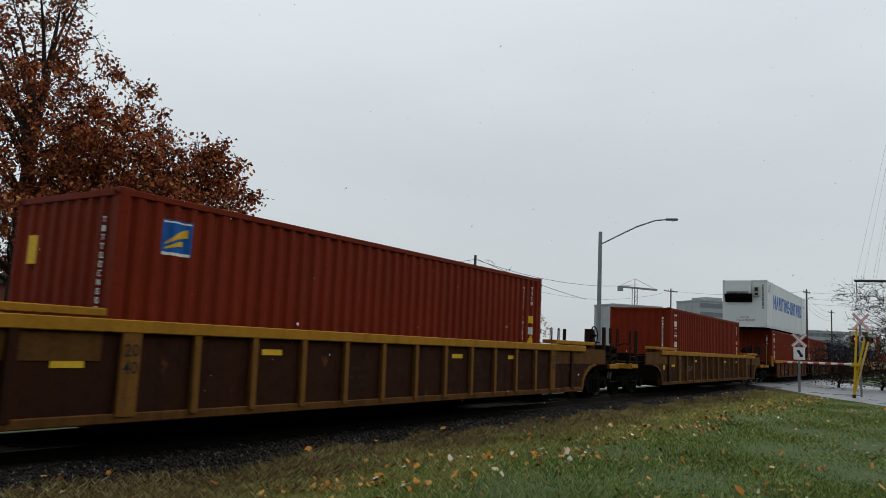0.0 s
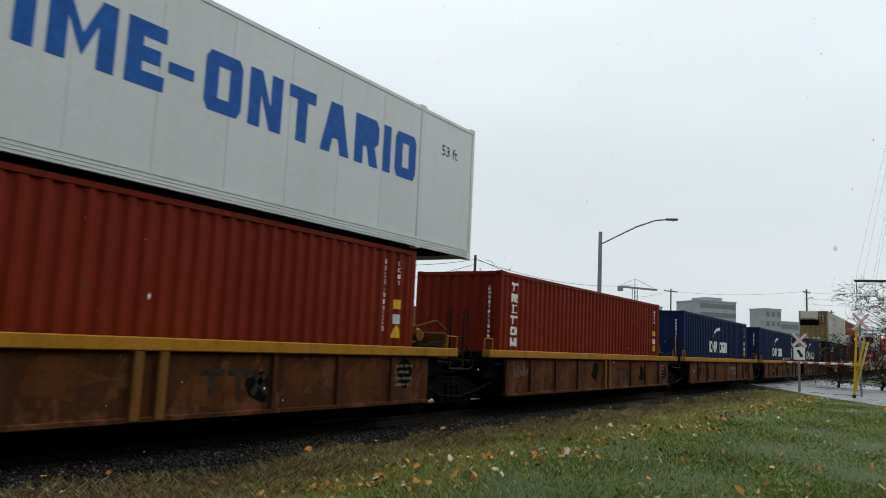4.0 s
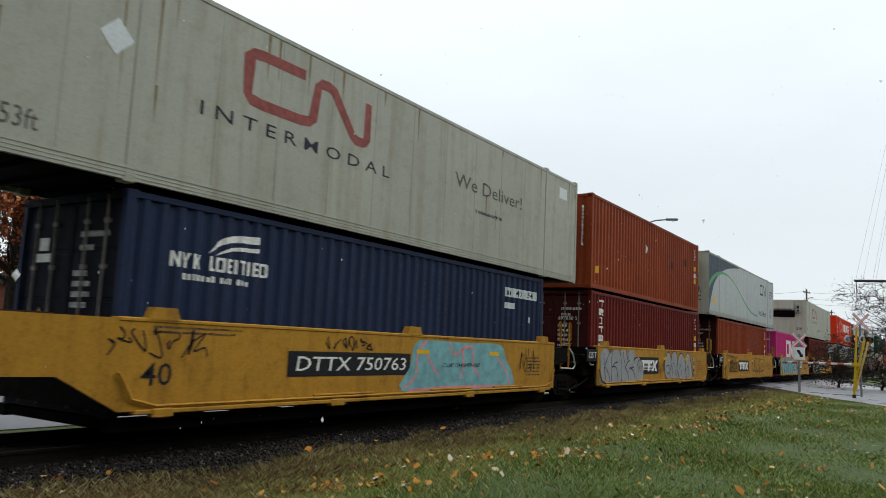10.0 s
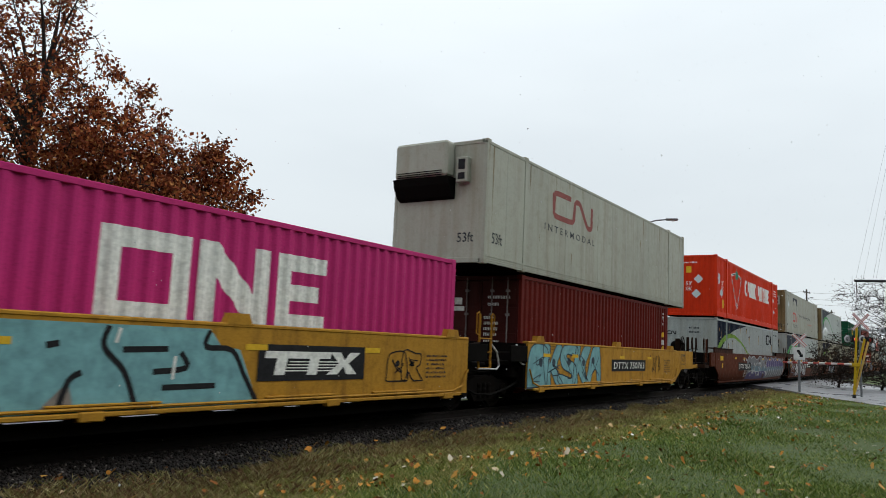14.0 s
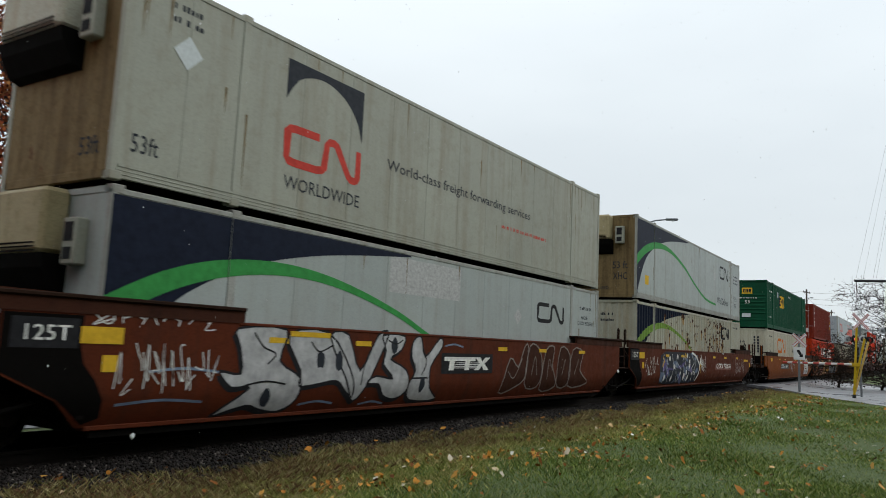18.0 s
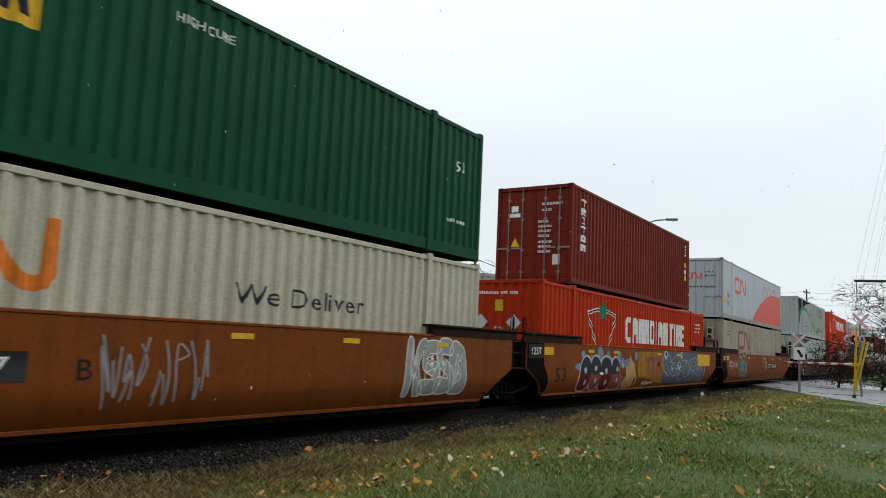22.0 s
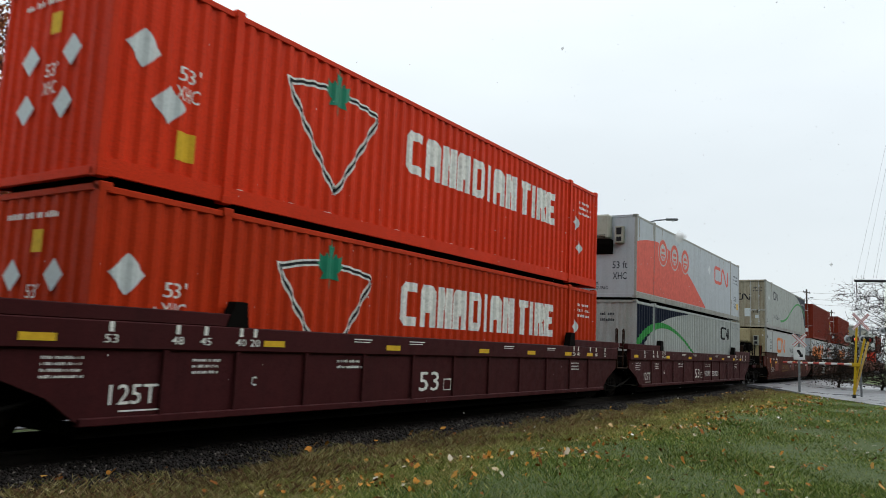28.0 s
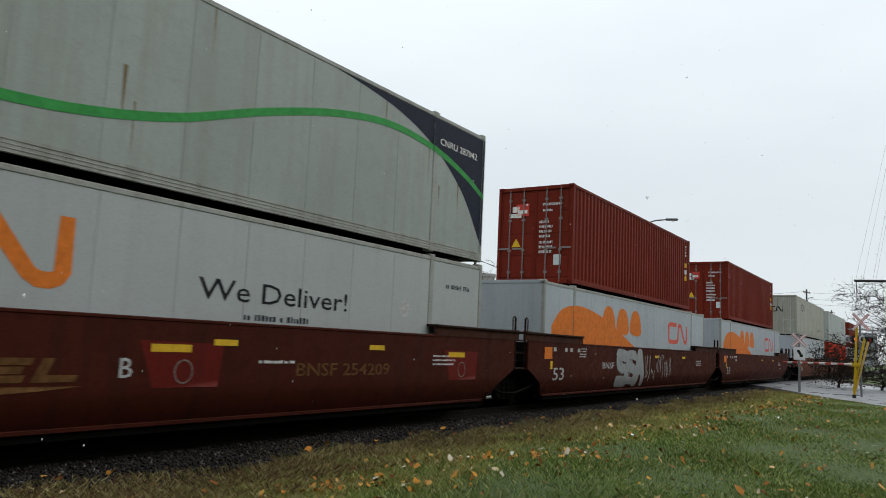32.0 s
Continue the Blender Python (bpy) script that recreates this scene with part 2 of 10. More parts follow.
def box(bm, x0, x1, y0, y1, z0, z1, c=0.0):
    """A box; c chamfers its edges."""
    if c <= 0:
        v = [bm.verts.new((x, y, z)) for x in (x0, x1) for y in (y0, y1) for z in (z0, z1)]
        for q in ((0, 1, 3, 2), (4, 6, 7, 5), (0, 4, 5, 1), (2, 3, 7, 6), (0, 2, 6, 4), (1, 5, 7, 3)):
            bm.faces.new([v[i] for i in q])
        return
    c = min(c, abs(x1 - x0) * 0.45, abs(y1 - y0) * 0.45, abs(z1 - z0) * 0.45)
    part_bm = bmesh.new()
    box(part_bm, x0, x1, y0, y1, z0, z1)
    bmesh.ops.bevel(part_bm, geom=list(part_bm.edges), offset=c, segments=1, affect="EDGES")
    join(bm, part_bm)


def join(bm, other, m=None):
    """Append the bmesh other (and free it)."""
    idx = {}
    for v in other.verts:
        idx[v] = bm.verts.new(m @ v.co if m else v.co)
    for f in other.faces:
        try:
            bm.faces.new([idx[v] for v in f.verts])
        except ValueError:
            pass
    other.free()


def tube(bm, a, b, r, n=8, r2=None, caps=True):
    a, b = Vector(a), Vector(b)
    q = (b - a).to_track_quat("Z", "Y")
    r2 = r if r2 is None else r2
    ra = [bm.verts.new(a + q @ Vector((r * math.cos(2 * math.pi * i / n), r * math.sin(2 * math.pi * i / n), 0))) for i in range(n)]
    rb = [bm.verts.new(b + q @ Vector((r2 * math.cos(2 * math.pi * i / n), r2 * math.sin(2 * math.pi * i / n), 0))) for i in range(n)]
    for i in range(n):
        bm.faces.new((ra[i], ra[(i + 1) % n], rb[(i + 1) % n], rb[i]))
    if caps:
        bm.faces.new(ra[::-1])
        bm.faces.new(rb)


def pipe(bm, pts, r, n=6):
    """One unbroken round bar through the points."""
    pts = [Vector(p) for p in pts]
    rings = []
    for i, p in enumerate(pts):
        a, b = pts[max(0, i - 1)], pts[min(len(pts) - 1, i + 1)]
        q = (b - a).to_track_quat("Z", "Y")
        u, v = q @ Vector((1, 0, 0)), q @ Vector((0, 1, 0))
        if rings:
            # keep the ring's turn from joint to joint
            k = (rings[-1][0].co - pts[i - 1]).normalized()
            t = (b - a).normalized()
            k = k - t * k.dot(t)
            if k.length > 1e-4:
                u = k.normalized()
                v = t.cross(u)
        rings.append([bm.verts.new(p + r * (math.cos(2 * math.pi * j / n) * u + math.sin(2 * math.pi * j / n) * v)) for j in range(n)])
    for a, b in zip(rings, rings[1:]):
        for j in range(n):
            bm.faces.new((a[j], a[(j + 1) % n], b[(j + 1) % n], b[j]))
    bm.faces.new(rings[0][::-1])
    bm.faces.new(rings[-1])


def bar_x(bm, poly, x0, x1):
    """A polygon in y, z pushed from x0 to x1."""
    a = [bm.verts.new((x0, y, z)) for y, z in poly]
    b = [bm.verts.new((x1, y, z)) for y, z in poly]
    bm.faces.new(a)
    bm.faces.new(b[::-1])
    for i in range(len(poly)):
        j = (i + 1) % len(poly)
        bm.faces.new((a[j], a[i], b[i], b[j]))


def prism(bm, poly, y0, y1):
    """A polygon in x, z pushed from y0 to y1."""
    a = [bm.verts.new((x, y0, z)) for x, z in poly]
    b = [bm.verts.new((x, y1, z)) for x, z in poly]
    bm.faces.new(a)
    bm.faces.new(b[::-1])
    for i in range(len(poly)):
        j = (i + 1) % len(poly)
        bm.faces.new((a[j], a[i], b[i], b[j]))


def lathe(bm, prof, n=20, axis="z", at=(0, 0, 0)):
    """prof: (radius, height) pairs turned round an axis."""
    rings = []
    for r, h in prof:
        ring = []
        for i in range(n):
            a = 2 * math.pi * i / n
            p = (r * math.cos(a), r * math.sin(a), h)
            if axis == "y":
                p = (p[0], p[2], p[1])
            if axis == "x":
                p = (p[2], p[0], p[1])
            ring.append(bm.verts.new(Vector(p) + Vector(at)))
        rings.append(ring)
    for a, b in zip(rings, rings[1:]):
        for i in range(n):
            bm.faces.new((a[i], a[(i + 1) % n], b[(i + 1) % n], b[i]))
    bm.faces.new(rings[0][::-1])
    bm.faces.new(rings[-1])


MESHES = {}


def finish(bm, name, smooth=False):
    bmesh.ops.recalc_face_normals(bm, faces=list(bm.faces))
    me = bpy.data.meshes.new(name)
    bm.to_mesh(me)
    bm.free()
    if smooth:
        me.polygons.foreach_set("use_smooth", [True] * len(me.polygons))
    me.materials.append(None)
    return me


def cached(key, build, smooth=False):
    """The mesh of that key, built once by build(bm)."""
    if key not in MESHES:
        bm = bmesh.new()
        build(bm)
        MESHES[key] = finish(bm, key, smooth)
    return MESHES[key]


def put(name, me, material, parent=None, at=None, label=""):
    """Link a mesh as one object under a thing or a part."""
    ob = new(name, me)
    ob.material_slots[0].link = "OBJECT"
    ob.material_slots[0].material = M[material] if isinstance(material, str) else material
    if parent:
        ob.parent = parent
    if at:
        ob.matrix_basis = at if isinstance(at, Matrix) else Matrix.Translation(at)
    if label:
        tagged(ob, label)
    return ob


def part(name, bm, material, parent, label="", at=None, smooth=False):
    return put(name, finish(bm, name, smooth), material, parent, at, label)


def made(build):
    bm = bmesh.new()
    build(bm)
    return bm


def soup(name, verts, faces, material):
    """A big mesh from arrays: verts (n,3), faces (m,k)."""
    me = bpy.data.meshes.new(name)
    verts, faces = np.asarray(verts, np.float32), np.asarray(faces, np.int32)
    k = faces.shape[1]
    me.vertices.add(len(verts))
    me.vertices.foreach_set("co", verts.ravel())
    me.loops.add(faces.size)
    me.loops.foreach_set("vertex_index", faces.ravel())
    me.polygons.add(len(faces))
    me.polygons.foreach_set("loop_start", np.arange(0, faces.size, k, dtype=np.int32))
    me.update(calc_edges=True)
    me.validate()
    me.materials.append(M[material] if isinstance(material, str) else material)
    return new(name, me)

# ---------------------------------------------------------------- ground, track, road
GROUND_Z, TRACK_Y = -0.25, 9.762


def ground_material():
    m, n, l, b = nodes_of("lawn_soil")
    co = n.new("ShaderNodeTexCoord").outputs["Object"]
    big, fine = noise_node(n, l, co, 0.25, 5), noise_node(n, l, co, 26, 9, 0.78)
    grass = ramp(n, l, fine, [(0.34, (0.019, 0.030, 0.008)), (0.52, (0.062, 0.094, 0.021)), (0.72, (0.135, 0.165, 0.045))])
    soil = ramp(n, l, fine, [(0.3, (0.022, 0.016, 0.010)), (0.75, (0.075, 0.052, 0.028))])
    c = mixc(n, l, ramp(n, l, big, [(0.55, BLACK), (0.75, (0.15,) * 3)]), grass, soil)
    l.new(c, b.inputs["Base Color"])
    b.inputs["Roughness"].default_value = 0.95
    bump(n, l, b, fine, 0.8, 0.03)
    return m


M["lawn"] = ground_material()


def wet_asphalt():
    m, n, l, b = nodes_of("wet_asphalt")
    co = n.new("ShaderNodeTexCoord").outputs["Object"]
    big, fine = noise_node(n, l, co, 0.35, 6, 0.6), noise_node(n, l, co, 60, 4)
    # base tone raised to stand in for part of the sky's reflection
    c = mixc(n, l, fine, ramp(n, l, big, [(0.3, (0.20, 0.20, 0.21)), (0.7, (0.30, 0.30, 0.315))]), (0.17, 0.17, 0.18))
    l.new(c, b.inputs["Base Color"])
    l.new(ramp(n, l, big, [(0.35, (0.22,) * 3), (0.65, (0.48,) * 3)]), b.inputs["Roughness"])
    bump(n, l, b, fine, 0.02, 0.002)
    return m


M["wet_asphalt"] = wet_asphalt()
# Ballast, rails and sleepers near-black: part of the train's shade is in the colour.
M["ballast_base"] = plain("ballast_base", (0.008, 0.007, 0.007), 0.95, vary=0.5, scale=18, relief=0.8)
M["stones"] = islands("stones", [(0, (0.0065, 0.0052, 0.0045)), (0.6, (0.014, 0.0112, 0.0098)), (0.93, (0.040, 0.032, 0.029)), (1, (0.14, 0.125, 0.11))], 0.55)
M["stones"].node_tree.nodes["Principled BSDF"].inputs["Specular IOR Level"].default_value = 0.1
M["rail_steel"] = plain("rail_steel", (0.014, 0.010, 0.008), 0.7, 0.0, vary=0.3)
M["rail_head"] = plain("rail_head", (0.5, 0.5, 0.5), 0.22, 1.0, vary=0.1)
M["tie_wood"] = plain("tie_wood", (0.016, 0.012, 0.010), 0.9, vary=0.4, scale=12, relief=0.5)
M["grass_blades"] = islands("grass_blades", [(0, (0.058, 0.094, 0.023)), (0.45, (0.146, 0.208, 0.045)), (0.8, (0.252, 0.310, 0.080)), (0.95, (0.40, 0.41, 0.17)), (1, (0.56, 0.51, 0.29))], 1.0)
M["grass_blades"].node_tree.nodes["Principled BSDF"].inputs["Specular IOR Level"].default_value = 0.0
M["weed_blades"] = islands("weed_blades", [(0, (0.080, 0.046, 0.026)), (0.3, (0.19, 0.095, 0.05)), (0.55, (0.19, 0.20, 0.06)), (0.85, (0.34, 0.27, 0.12)), (1, (0.52, 0.44, 0.24))], 0.85)
M["verge_blades"] = islands("verge_blades", [(0, (0.13, 0.15, 0.035)), (0.5, (0.31, 0.32, 0.085)), (0.85, (0.50, 0.45, 0.17)), (1, (0.62, 0.52, 0.26))], 1.0)
M["fallen"] = islands("fallen", [(0, (0.10, 0.036, 0.010)), (0.30, (0.27, 0.095, 0.018)), (0.58, (0.52, 0.22, 0.032)), (0.82, (0.56, 0.31, 0.08)), (0.91, (0.50, 0.43, 0.30)), (1, (0.72, 0.70, 0.64))], 0.7)


def build_ground():
    size = 1600

    def g(bm):
        xs = [-size, -200, -40] + [i * 2.0 - 10 for i in range(51)] + [160, 400, size]
        ys = [-size, -200, -40] + [i * 1.0 - 12 for i in range(18)] + [8, 14, 40, 200, size]
        grid = [[bm.verts.new((x, y, GROUND_Z + (0.035 * noise.noise(Vector((x * 0.35, y * 0.35, 0))) if -12 < x < 90 and -12 < y < 7 else 0))) for y in ys] for x in xs]
        for i in range(len(xs) - 1):
            for j in range(len(ys) - 1):
                bm.faces.new((grid[i][j], grid[i + 1][j], grid[i + 1][j + 1], grid[i][j + 1]))
    tagged(part("ground", made(g), "lawn", None, smooth=True), "damp lawn with bare soil patches and fallen leaves", "ground", kind="structure")

    def bal(bm):
        prof = [(-2.75, -0.32), (-2.35, -0.225), (-1.75, -0.17), (1.75, -0.17), (2.6, -0.32)]
        xs = [-150, -30] + list(range(-10, 60, 2)) + [90, 300, 700]
        rows = [[bm.verts.new((x, TRACK_Y + y + 0.05 * noise.noise(Vector((x, y, 3))), z)) for y, z in prof] for x in xs]
        for a, b in zip(rows, rows[1:]):
            for j in range(len(prof) - 1):
                bm.faces.new((a[j], b[j], b[j + 1], a[j + 1]))
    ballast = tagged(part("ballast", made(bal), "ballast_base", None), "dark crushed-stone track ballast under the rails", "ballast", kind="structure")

    rng = np.random.default_rng(4)
    n = 26000
    x = 2.5 + rng.random(n) ** 1.7 * 42
    off = -2.9 + rng.random(n) ** 0.9 * 1.9
    z = np.interp(off, [-2.9, -2.75, -2.35, -1.75, -1.0], [-0.27, -0.25, -0.20, -0.155, -0.15])
    r = rng.uniform(0.014, 0.036, n)
    base = np.array([(1, 0, 0), (-1, 0, 0), (0, 1, 0), (0, -1, 0), (0, 0, 1), (0, 0, -1)], float)
    jit = base[None] * rng.uniform(0.55, 1.25, (n, 6, 1))
    a = rng.random(n) * 6.28
    ca, sa = np.cos(a)[:, None], np.sin(a)[:, None]
    vx = jit[:, :, 0] * ca - jit[:, :, 1] * sa
    vy = jit[:, :, 0] * sa + jit[:, :, 1] * ca
    tilt = rng.uniform(-0.5, 0.5, (n, 1))
    vz = jit[:, :, 2] * 0.8 + vx * tilt
    v = np.stack([vx, vy, vz], -1) * r[:, None, None] + np.stack([x, TRACK_Y + off, z], -1)[:, None]
    f = np.array([(0, 2, 4), (2, 1, 4), (1, 3, 4), (3, 0, 4), (2, 0, 5), (1, 2, 5), (3, 1, 5), (0, 3, 5)])
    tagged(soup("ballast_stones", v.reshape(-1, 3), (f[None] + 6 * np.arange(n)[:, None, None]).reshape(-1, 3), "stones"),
           "loose grey crushed stones along the track", "gravel", kind="stuff")

    # rails and sleepers
    def rail(bm):
        prism_x = [(-0.075, -0.172), (0.075, -0.172), (0.075, -0.16), (0.012, -0.145), (0.012, -0.045), (0.036, -0.035), (0.036, 0), (-0.036, 0), (-0.036, -0.035), (-0.012, -0.045), (-0.012, -0.145), (-0.075, -0.16)]
        xs = (-150, 700)
        rings = [[bm.verts.new((x0, y, z)) for y, z in prism_x] for x0 in xs]
        for i in range(12):
            j = (i + 1) % 12
            bm.faces.new((rings[0][i], rings[1][i], rings[1][j], rings[0][j]))
    me = cached("rail", rail)
    track = tagged(new("track"), "steel rails on dark timber sleepers", "railway track", kind="structure")
    for s in (-0.7525, 0.7525):
        put("rail", me, "rail_steel", track, (0, TRACK_Y + s, 0))

    def tie(bm):
        box(bm, -0.115, 0.115, -1.3, 1.3, -0.33, -0.165, 0.012)
    me = cached("tie", tie)
    for i in range(110):
        put("sleeper", me, "tie_wood", track, pose(-4 + i * 0.52, TRACK_Y + random.uniform(-0.02, 0.02), random.uniform(-0.005, 0.005), 0, 0, random.uniform(-0.6, 0.6)))

    # crossing road
    near = [(18, -14), (28, -5.2), (35.4, 1.6), (40.5, 4.7), (43.2, 6.6), (45, 8.6), (47, 12), (52, 20), (72, 48), (110, 100)]
    far = [(40, -14), (52, -4), (62, 3.0), (72, 7.0), (79, 9.6), (83, 12), (88, 16), (94, 24), (112, 48), (150, 100)]

    def rd(bm):
        zs = [GROUND_Z + 0.03] * 4 + [-0.12, -0.02, -0.02, GROUND_Z + 0.06, GROUND_Z + 0.03, GROUND_Z + 0.03]
        rows = []
        for (a, b, z) in zip(near, far, zs):
            rows.append([bm.verts.new((a[0] + (b[0] - a[0]) * k / 6, a[1] + (b[1] - a[1]) * k / 6, z)) for k in range(7)])
        for a, b in zip(rows, rows[1:]):
            for j in range(6):
                bm.faces.new((a[j], a[j + 1], b[j + 1], b[j]))
        ext = bmesh.ops.extrude_face_region(bm, geom=list(bm.faces))
        bmesh.ops.translate(bm, verts=[e for e in ext["geom"] if isinstance(e, bmesh.types.BMVert)], vec=(0, 0, -0.12))
    tagged(part("road", made(rd), "wet_asphalt", None), "wet grey asphalt road at the level crossing", "road", kind="structure")

    def street(bm):
        xs, ys = [-60 + 6 * i for i in range(18)], (12.6, 15.5, 18.5, 22.5)
        rows = [[bm.verts.new((x, y + 0.1 * noise.noise(Vector((x, y, 2))), GROUND_Z + 0.02)) for y in ys] for x in xs]
        for a, b in zip(rows, rows[1:]):
            for j in range(3):
                bm.faces.new((a[j], b[j], b[j + 1], a[j + 1]))
        ext = bmesh.ops.extrude_face_region(bm, geom=list(bm.faces))
        bmesh.ops.translate(bm, verts=[e for e in ext["geom"] if isinstance(e, bmesh.types.BMVert)], vec=(0, 0, -0.1))
    tagged(part("side_street", made(street), "wet_asphalt", None), "wet grey side street beyond the track", "road", kind="structure")

    def kerb(bm):
        for a, b in zip(far[1:4], far[2:5]):
            d = (Vector((*b, 0)) - Vector((*a, 0)))
            nrm = Vector((d.y, -d.x, 0)).normalized() * 0.18
            lo, hi = GROUND_Z - 0.05, GROUND_Z + 0.16
            v = [bm.verts.new((p[0] + o.x, p[1] + o.y, zz)) for p in (a, b) for o in (Vector(), nrm) for zz in (lo, hi)]
            for q in ((0, 1, 3, 2), (4, 6, 7, 5), (0, 4, 5, 1), (2, 3, 7, 6), (1, 5, 7, 3)):
                bm.faces.new([v[i] for i in q])
    M["kerb"] = plain("kerb", (0.24, 0.23, 0.22), 0.8, vary=0.3)
    tagged(part("kerb", made(kerb), "kerb", None), "low concrete kerb along the road", "kerb", kind="structure")


def lawn_height(x, y):
    return np.where(y > 6.9, -0.25 + (y - 6.9) * 0.05, -0.25)


def blades(name, material, x, y, height, width, rng, lean=0.4, label="", category="grass"):
    n = len(x)
    a = rng.random(n) * 6.283
    dx, dy = np.cos(a) * width, np.sin(a) * width
    z = lawn_height(x, y) - 0.01
    l1, l2 = rng.normal(0, lean, n) * height, rng.normal(0, lean, n) * height
    p0 = np.stack([x - dx, y - dy, z], -1)
    p1 = np.stack([x + dx, y + dy, z], -1)
    p2 = np.stack([x + dx * 0.6 + l1 * 0.45, y + dy * 0.6 + l2 * 0.45, z + height * 0.6], -1)
    p3 = np.stack([x + l1, y + l2, z + height], -1)
    v = np.stack([p0, p1, p2, p3], 1).reshape(-1, 3)
    f = (np.array([(0, 1, 2), (0, 2, 3)])[None] + 4 * np.arange(n)[:, None, None]).reshape(-1, 3)
    tagged(soup(name, v, f, material), label, category, kind="stuff")


def on_road(x, y):
    edge = np.interp(y, [-14, -5.2, 1.6, 4.7, 6.6, 8.6], [18, 28, 35.4, 40.5, 43.2, 45])
    return x > edge - 0.15


def build_grass():
    rng = np.random.default_rng(7)
    n = 1000000
    # the whole mown strip, denser towards its near end
    x, y = -8 + 54 * rng.random(n), -7 + 14.6 * rng.random(n)
    d = np.hypot(x, y)
    k = rng.random(n) < np.clip((9.0 / np.maximum(d, 5)) ** 1.3, 0.12, 1) * np.where((d < 4.5) | (x < 1.5) | (y < -2.5), 0.10, 1)
    x, y, d = x[k], y[k], d[k]
    n = len(x)
    k = (y < 7.3 + 0.3 * np.sin(x * 0.8)) & ~on_road(x, y)
    k &= rng.random(n) > np.clip((y - 5.6) / 2.2, 0, 0.82)
    x, y, d = x[k], y[k], d[k]
    hgt = rng.uniform(0.025, 0.075, len(x)) * (1 + 0.5 * np.sin(x * 1.3) * np.sin(y * 1.7))
    blades("lawn_grass", "grass_blades", x, y, hgt, 0.0026 + 0.00028 * d, rng, 0.6, "short damp green lawn grass")
    n = 125000
    x = 4 + rng.random(n) ** 1.3 * 40
    y = 6.9 + rng.normal(0, 0.48, n) + 0.2 * np.sin(x * 0.7) + 0.008 * x
    k = (y < 7.7 + 0.25 * np.sin(x * 1.7)) & ~on_road(x, y)
    x, y = x[k], y[k]
    tuft = 0.5 + 0.5 * np.sin(x * 2.1 + 3 * np.sin(y * 3)) * np.sin(x * 0.63)
    blades("verge_weeds", "weed_blades", x, y, rng.uniform(0.03, 0.11, len(x)) * (0.55 + tuft), 0.0013 + 0.00019 * x, rng, 0.6,
           "dry brown and green weeds beside the ballast", "weeds")
    # yellowing tufts where the mown grass ends
    n = 90000
    x = 3 + rng.random(n) ** 1.3 * 38
    y = 6.05 + rng.normal(0, 0.5, n) + 0.3 * np.sin(x * 0.55 + 1)
    clump = np.sin(x * 3.1 + 2 * np.sin(y * 2.7)) * np.sin(y * 3.7 + x)
    k = (y < 7.0) & ~on_road(x, y) & (clump + 0.6 * rng.normal(0, 1, n) > -0.25)
    x, y = x[k], y[k]
    blades("verge_tufts", "verge_blades", x, y, rng.uniform(0.03, 0.11, len(x)), 0.0016 + 0.00020 * x, rng, 0.6, "yellow-green grass tufts at the lawn's edge")
    n = 16000
    x = 3.5 + rng.random(n) ** 1.4 * 22
    y = 6.9 + rng.random(n) ** 1.5 * 1.3
    k = np.sin(x * 2.3 + 2 * np.sin(y * 5)) + np.sin(x * 0.9) + 0.9 * rng.normal(0, 1, n) > 0.1 + (y - 7.0) * 1.4
    x, y = x[k], y[k]
    blades("ballast_weeds", "weed_blades", x, y, rng.uniform(0.02, 0.09, len(x)), 0.0016 + 0.0002 * x, rng, 0.7, "sparse brown weeds among the ballast stones", "weeds")
    # fallen leaves: five-pointed flat scraps, some curled
    n = 52000
    x, y = -8 + 52 * rng.random(n) ** 1.25, -5 + 13 * rng.random(n)
    band = np.exp(-((y - 5.75 + 0.03 * x - 0.2 * np.sin(x * 0.9)) / 0.62) ** 2)
    k = (y < 8.0) & ~on_road(x, y) & (rng.random(n) < 0.055 + 0.85 * band * (0.10 + 0.90 * (np.sin(x * 1.9 + 2 * np.sin(y * 2.3)) > 0.35)))
    x, y = x[k], y[k]
    m = len(x)
    s = rng.uniform(0.017, 0.047, m) * (1 + 0.7 * (rng.random(m) > 0.88))
    ang = np.linspace(0, 2 * np.pi, 10, endpoint=False)[None] + rng.random((m, 1)) * 6.28
    rad = np.where(np.arange(10) % 2 == 0, 1.0, 0.78)[None] * rng.uniform(0.5, 1.1, (m, 10)) * s[:, None]
    t1, t2 = rng.normal(0, 0.55, (m, 1)), rng.normal(0, 0.55, (m, 1))
    vx, vy = np.cos(ang) * rad, np.sin(ang) * rad
    vz = vx * t1 + vy * t2 + rng.random((m, 10)) * 0.014
    z0 = lawn_height(x, y) + rng.uniform(0.035, 0.075, m)
    v = np.stack([x[:, None] + vx, y[:, None] + vy, z0[:, None] + vz], -1).reshape(-1, 3)
    f = np.arange(m * 10).reshape(m, 10)
    tagged(soup("fallen_leaves", v, f, "fallen"), "orange, brown and pale fallen leaves on the grass", "leaves", kind="stuff")


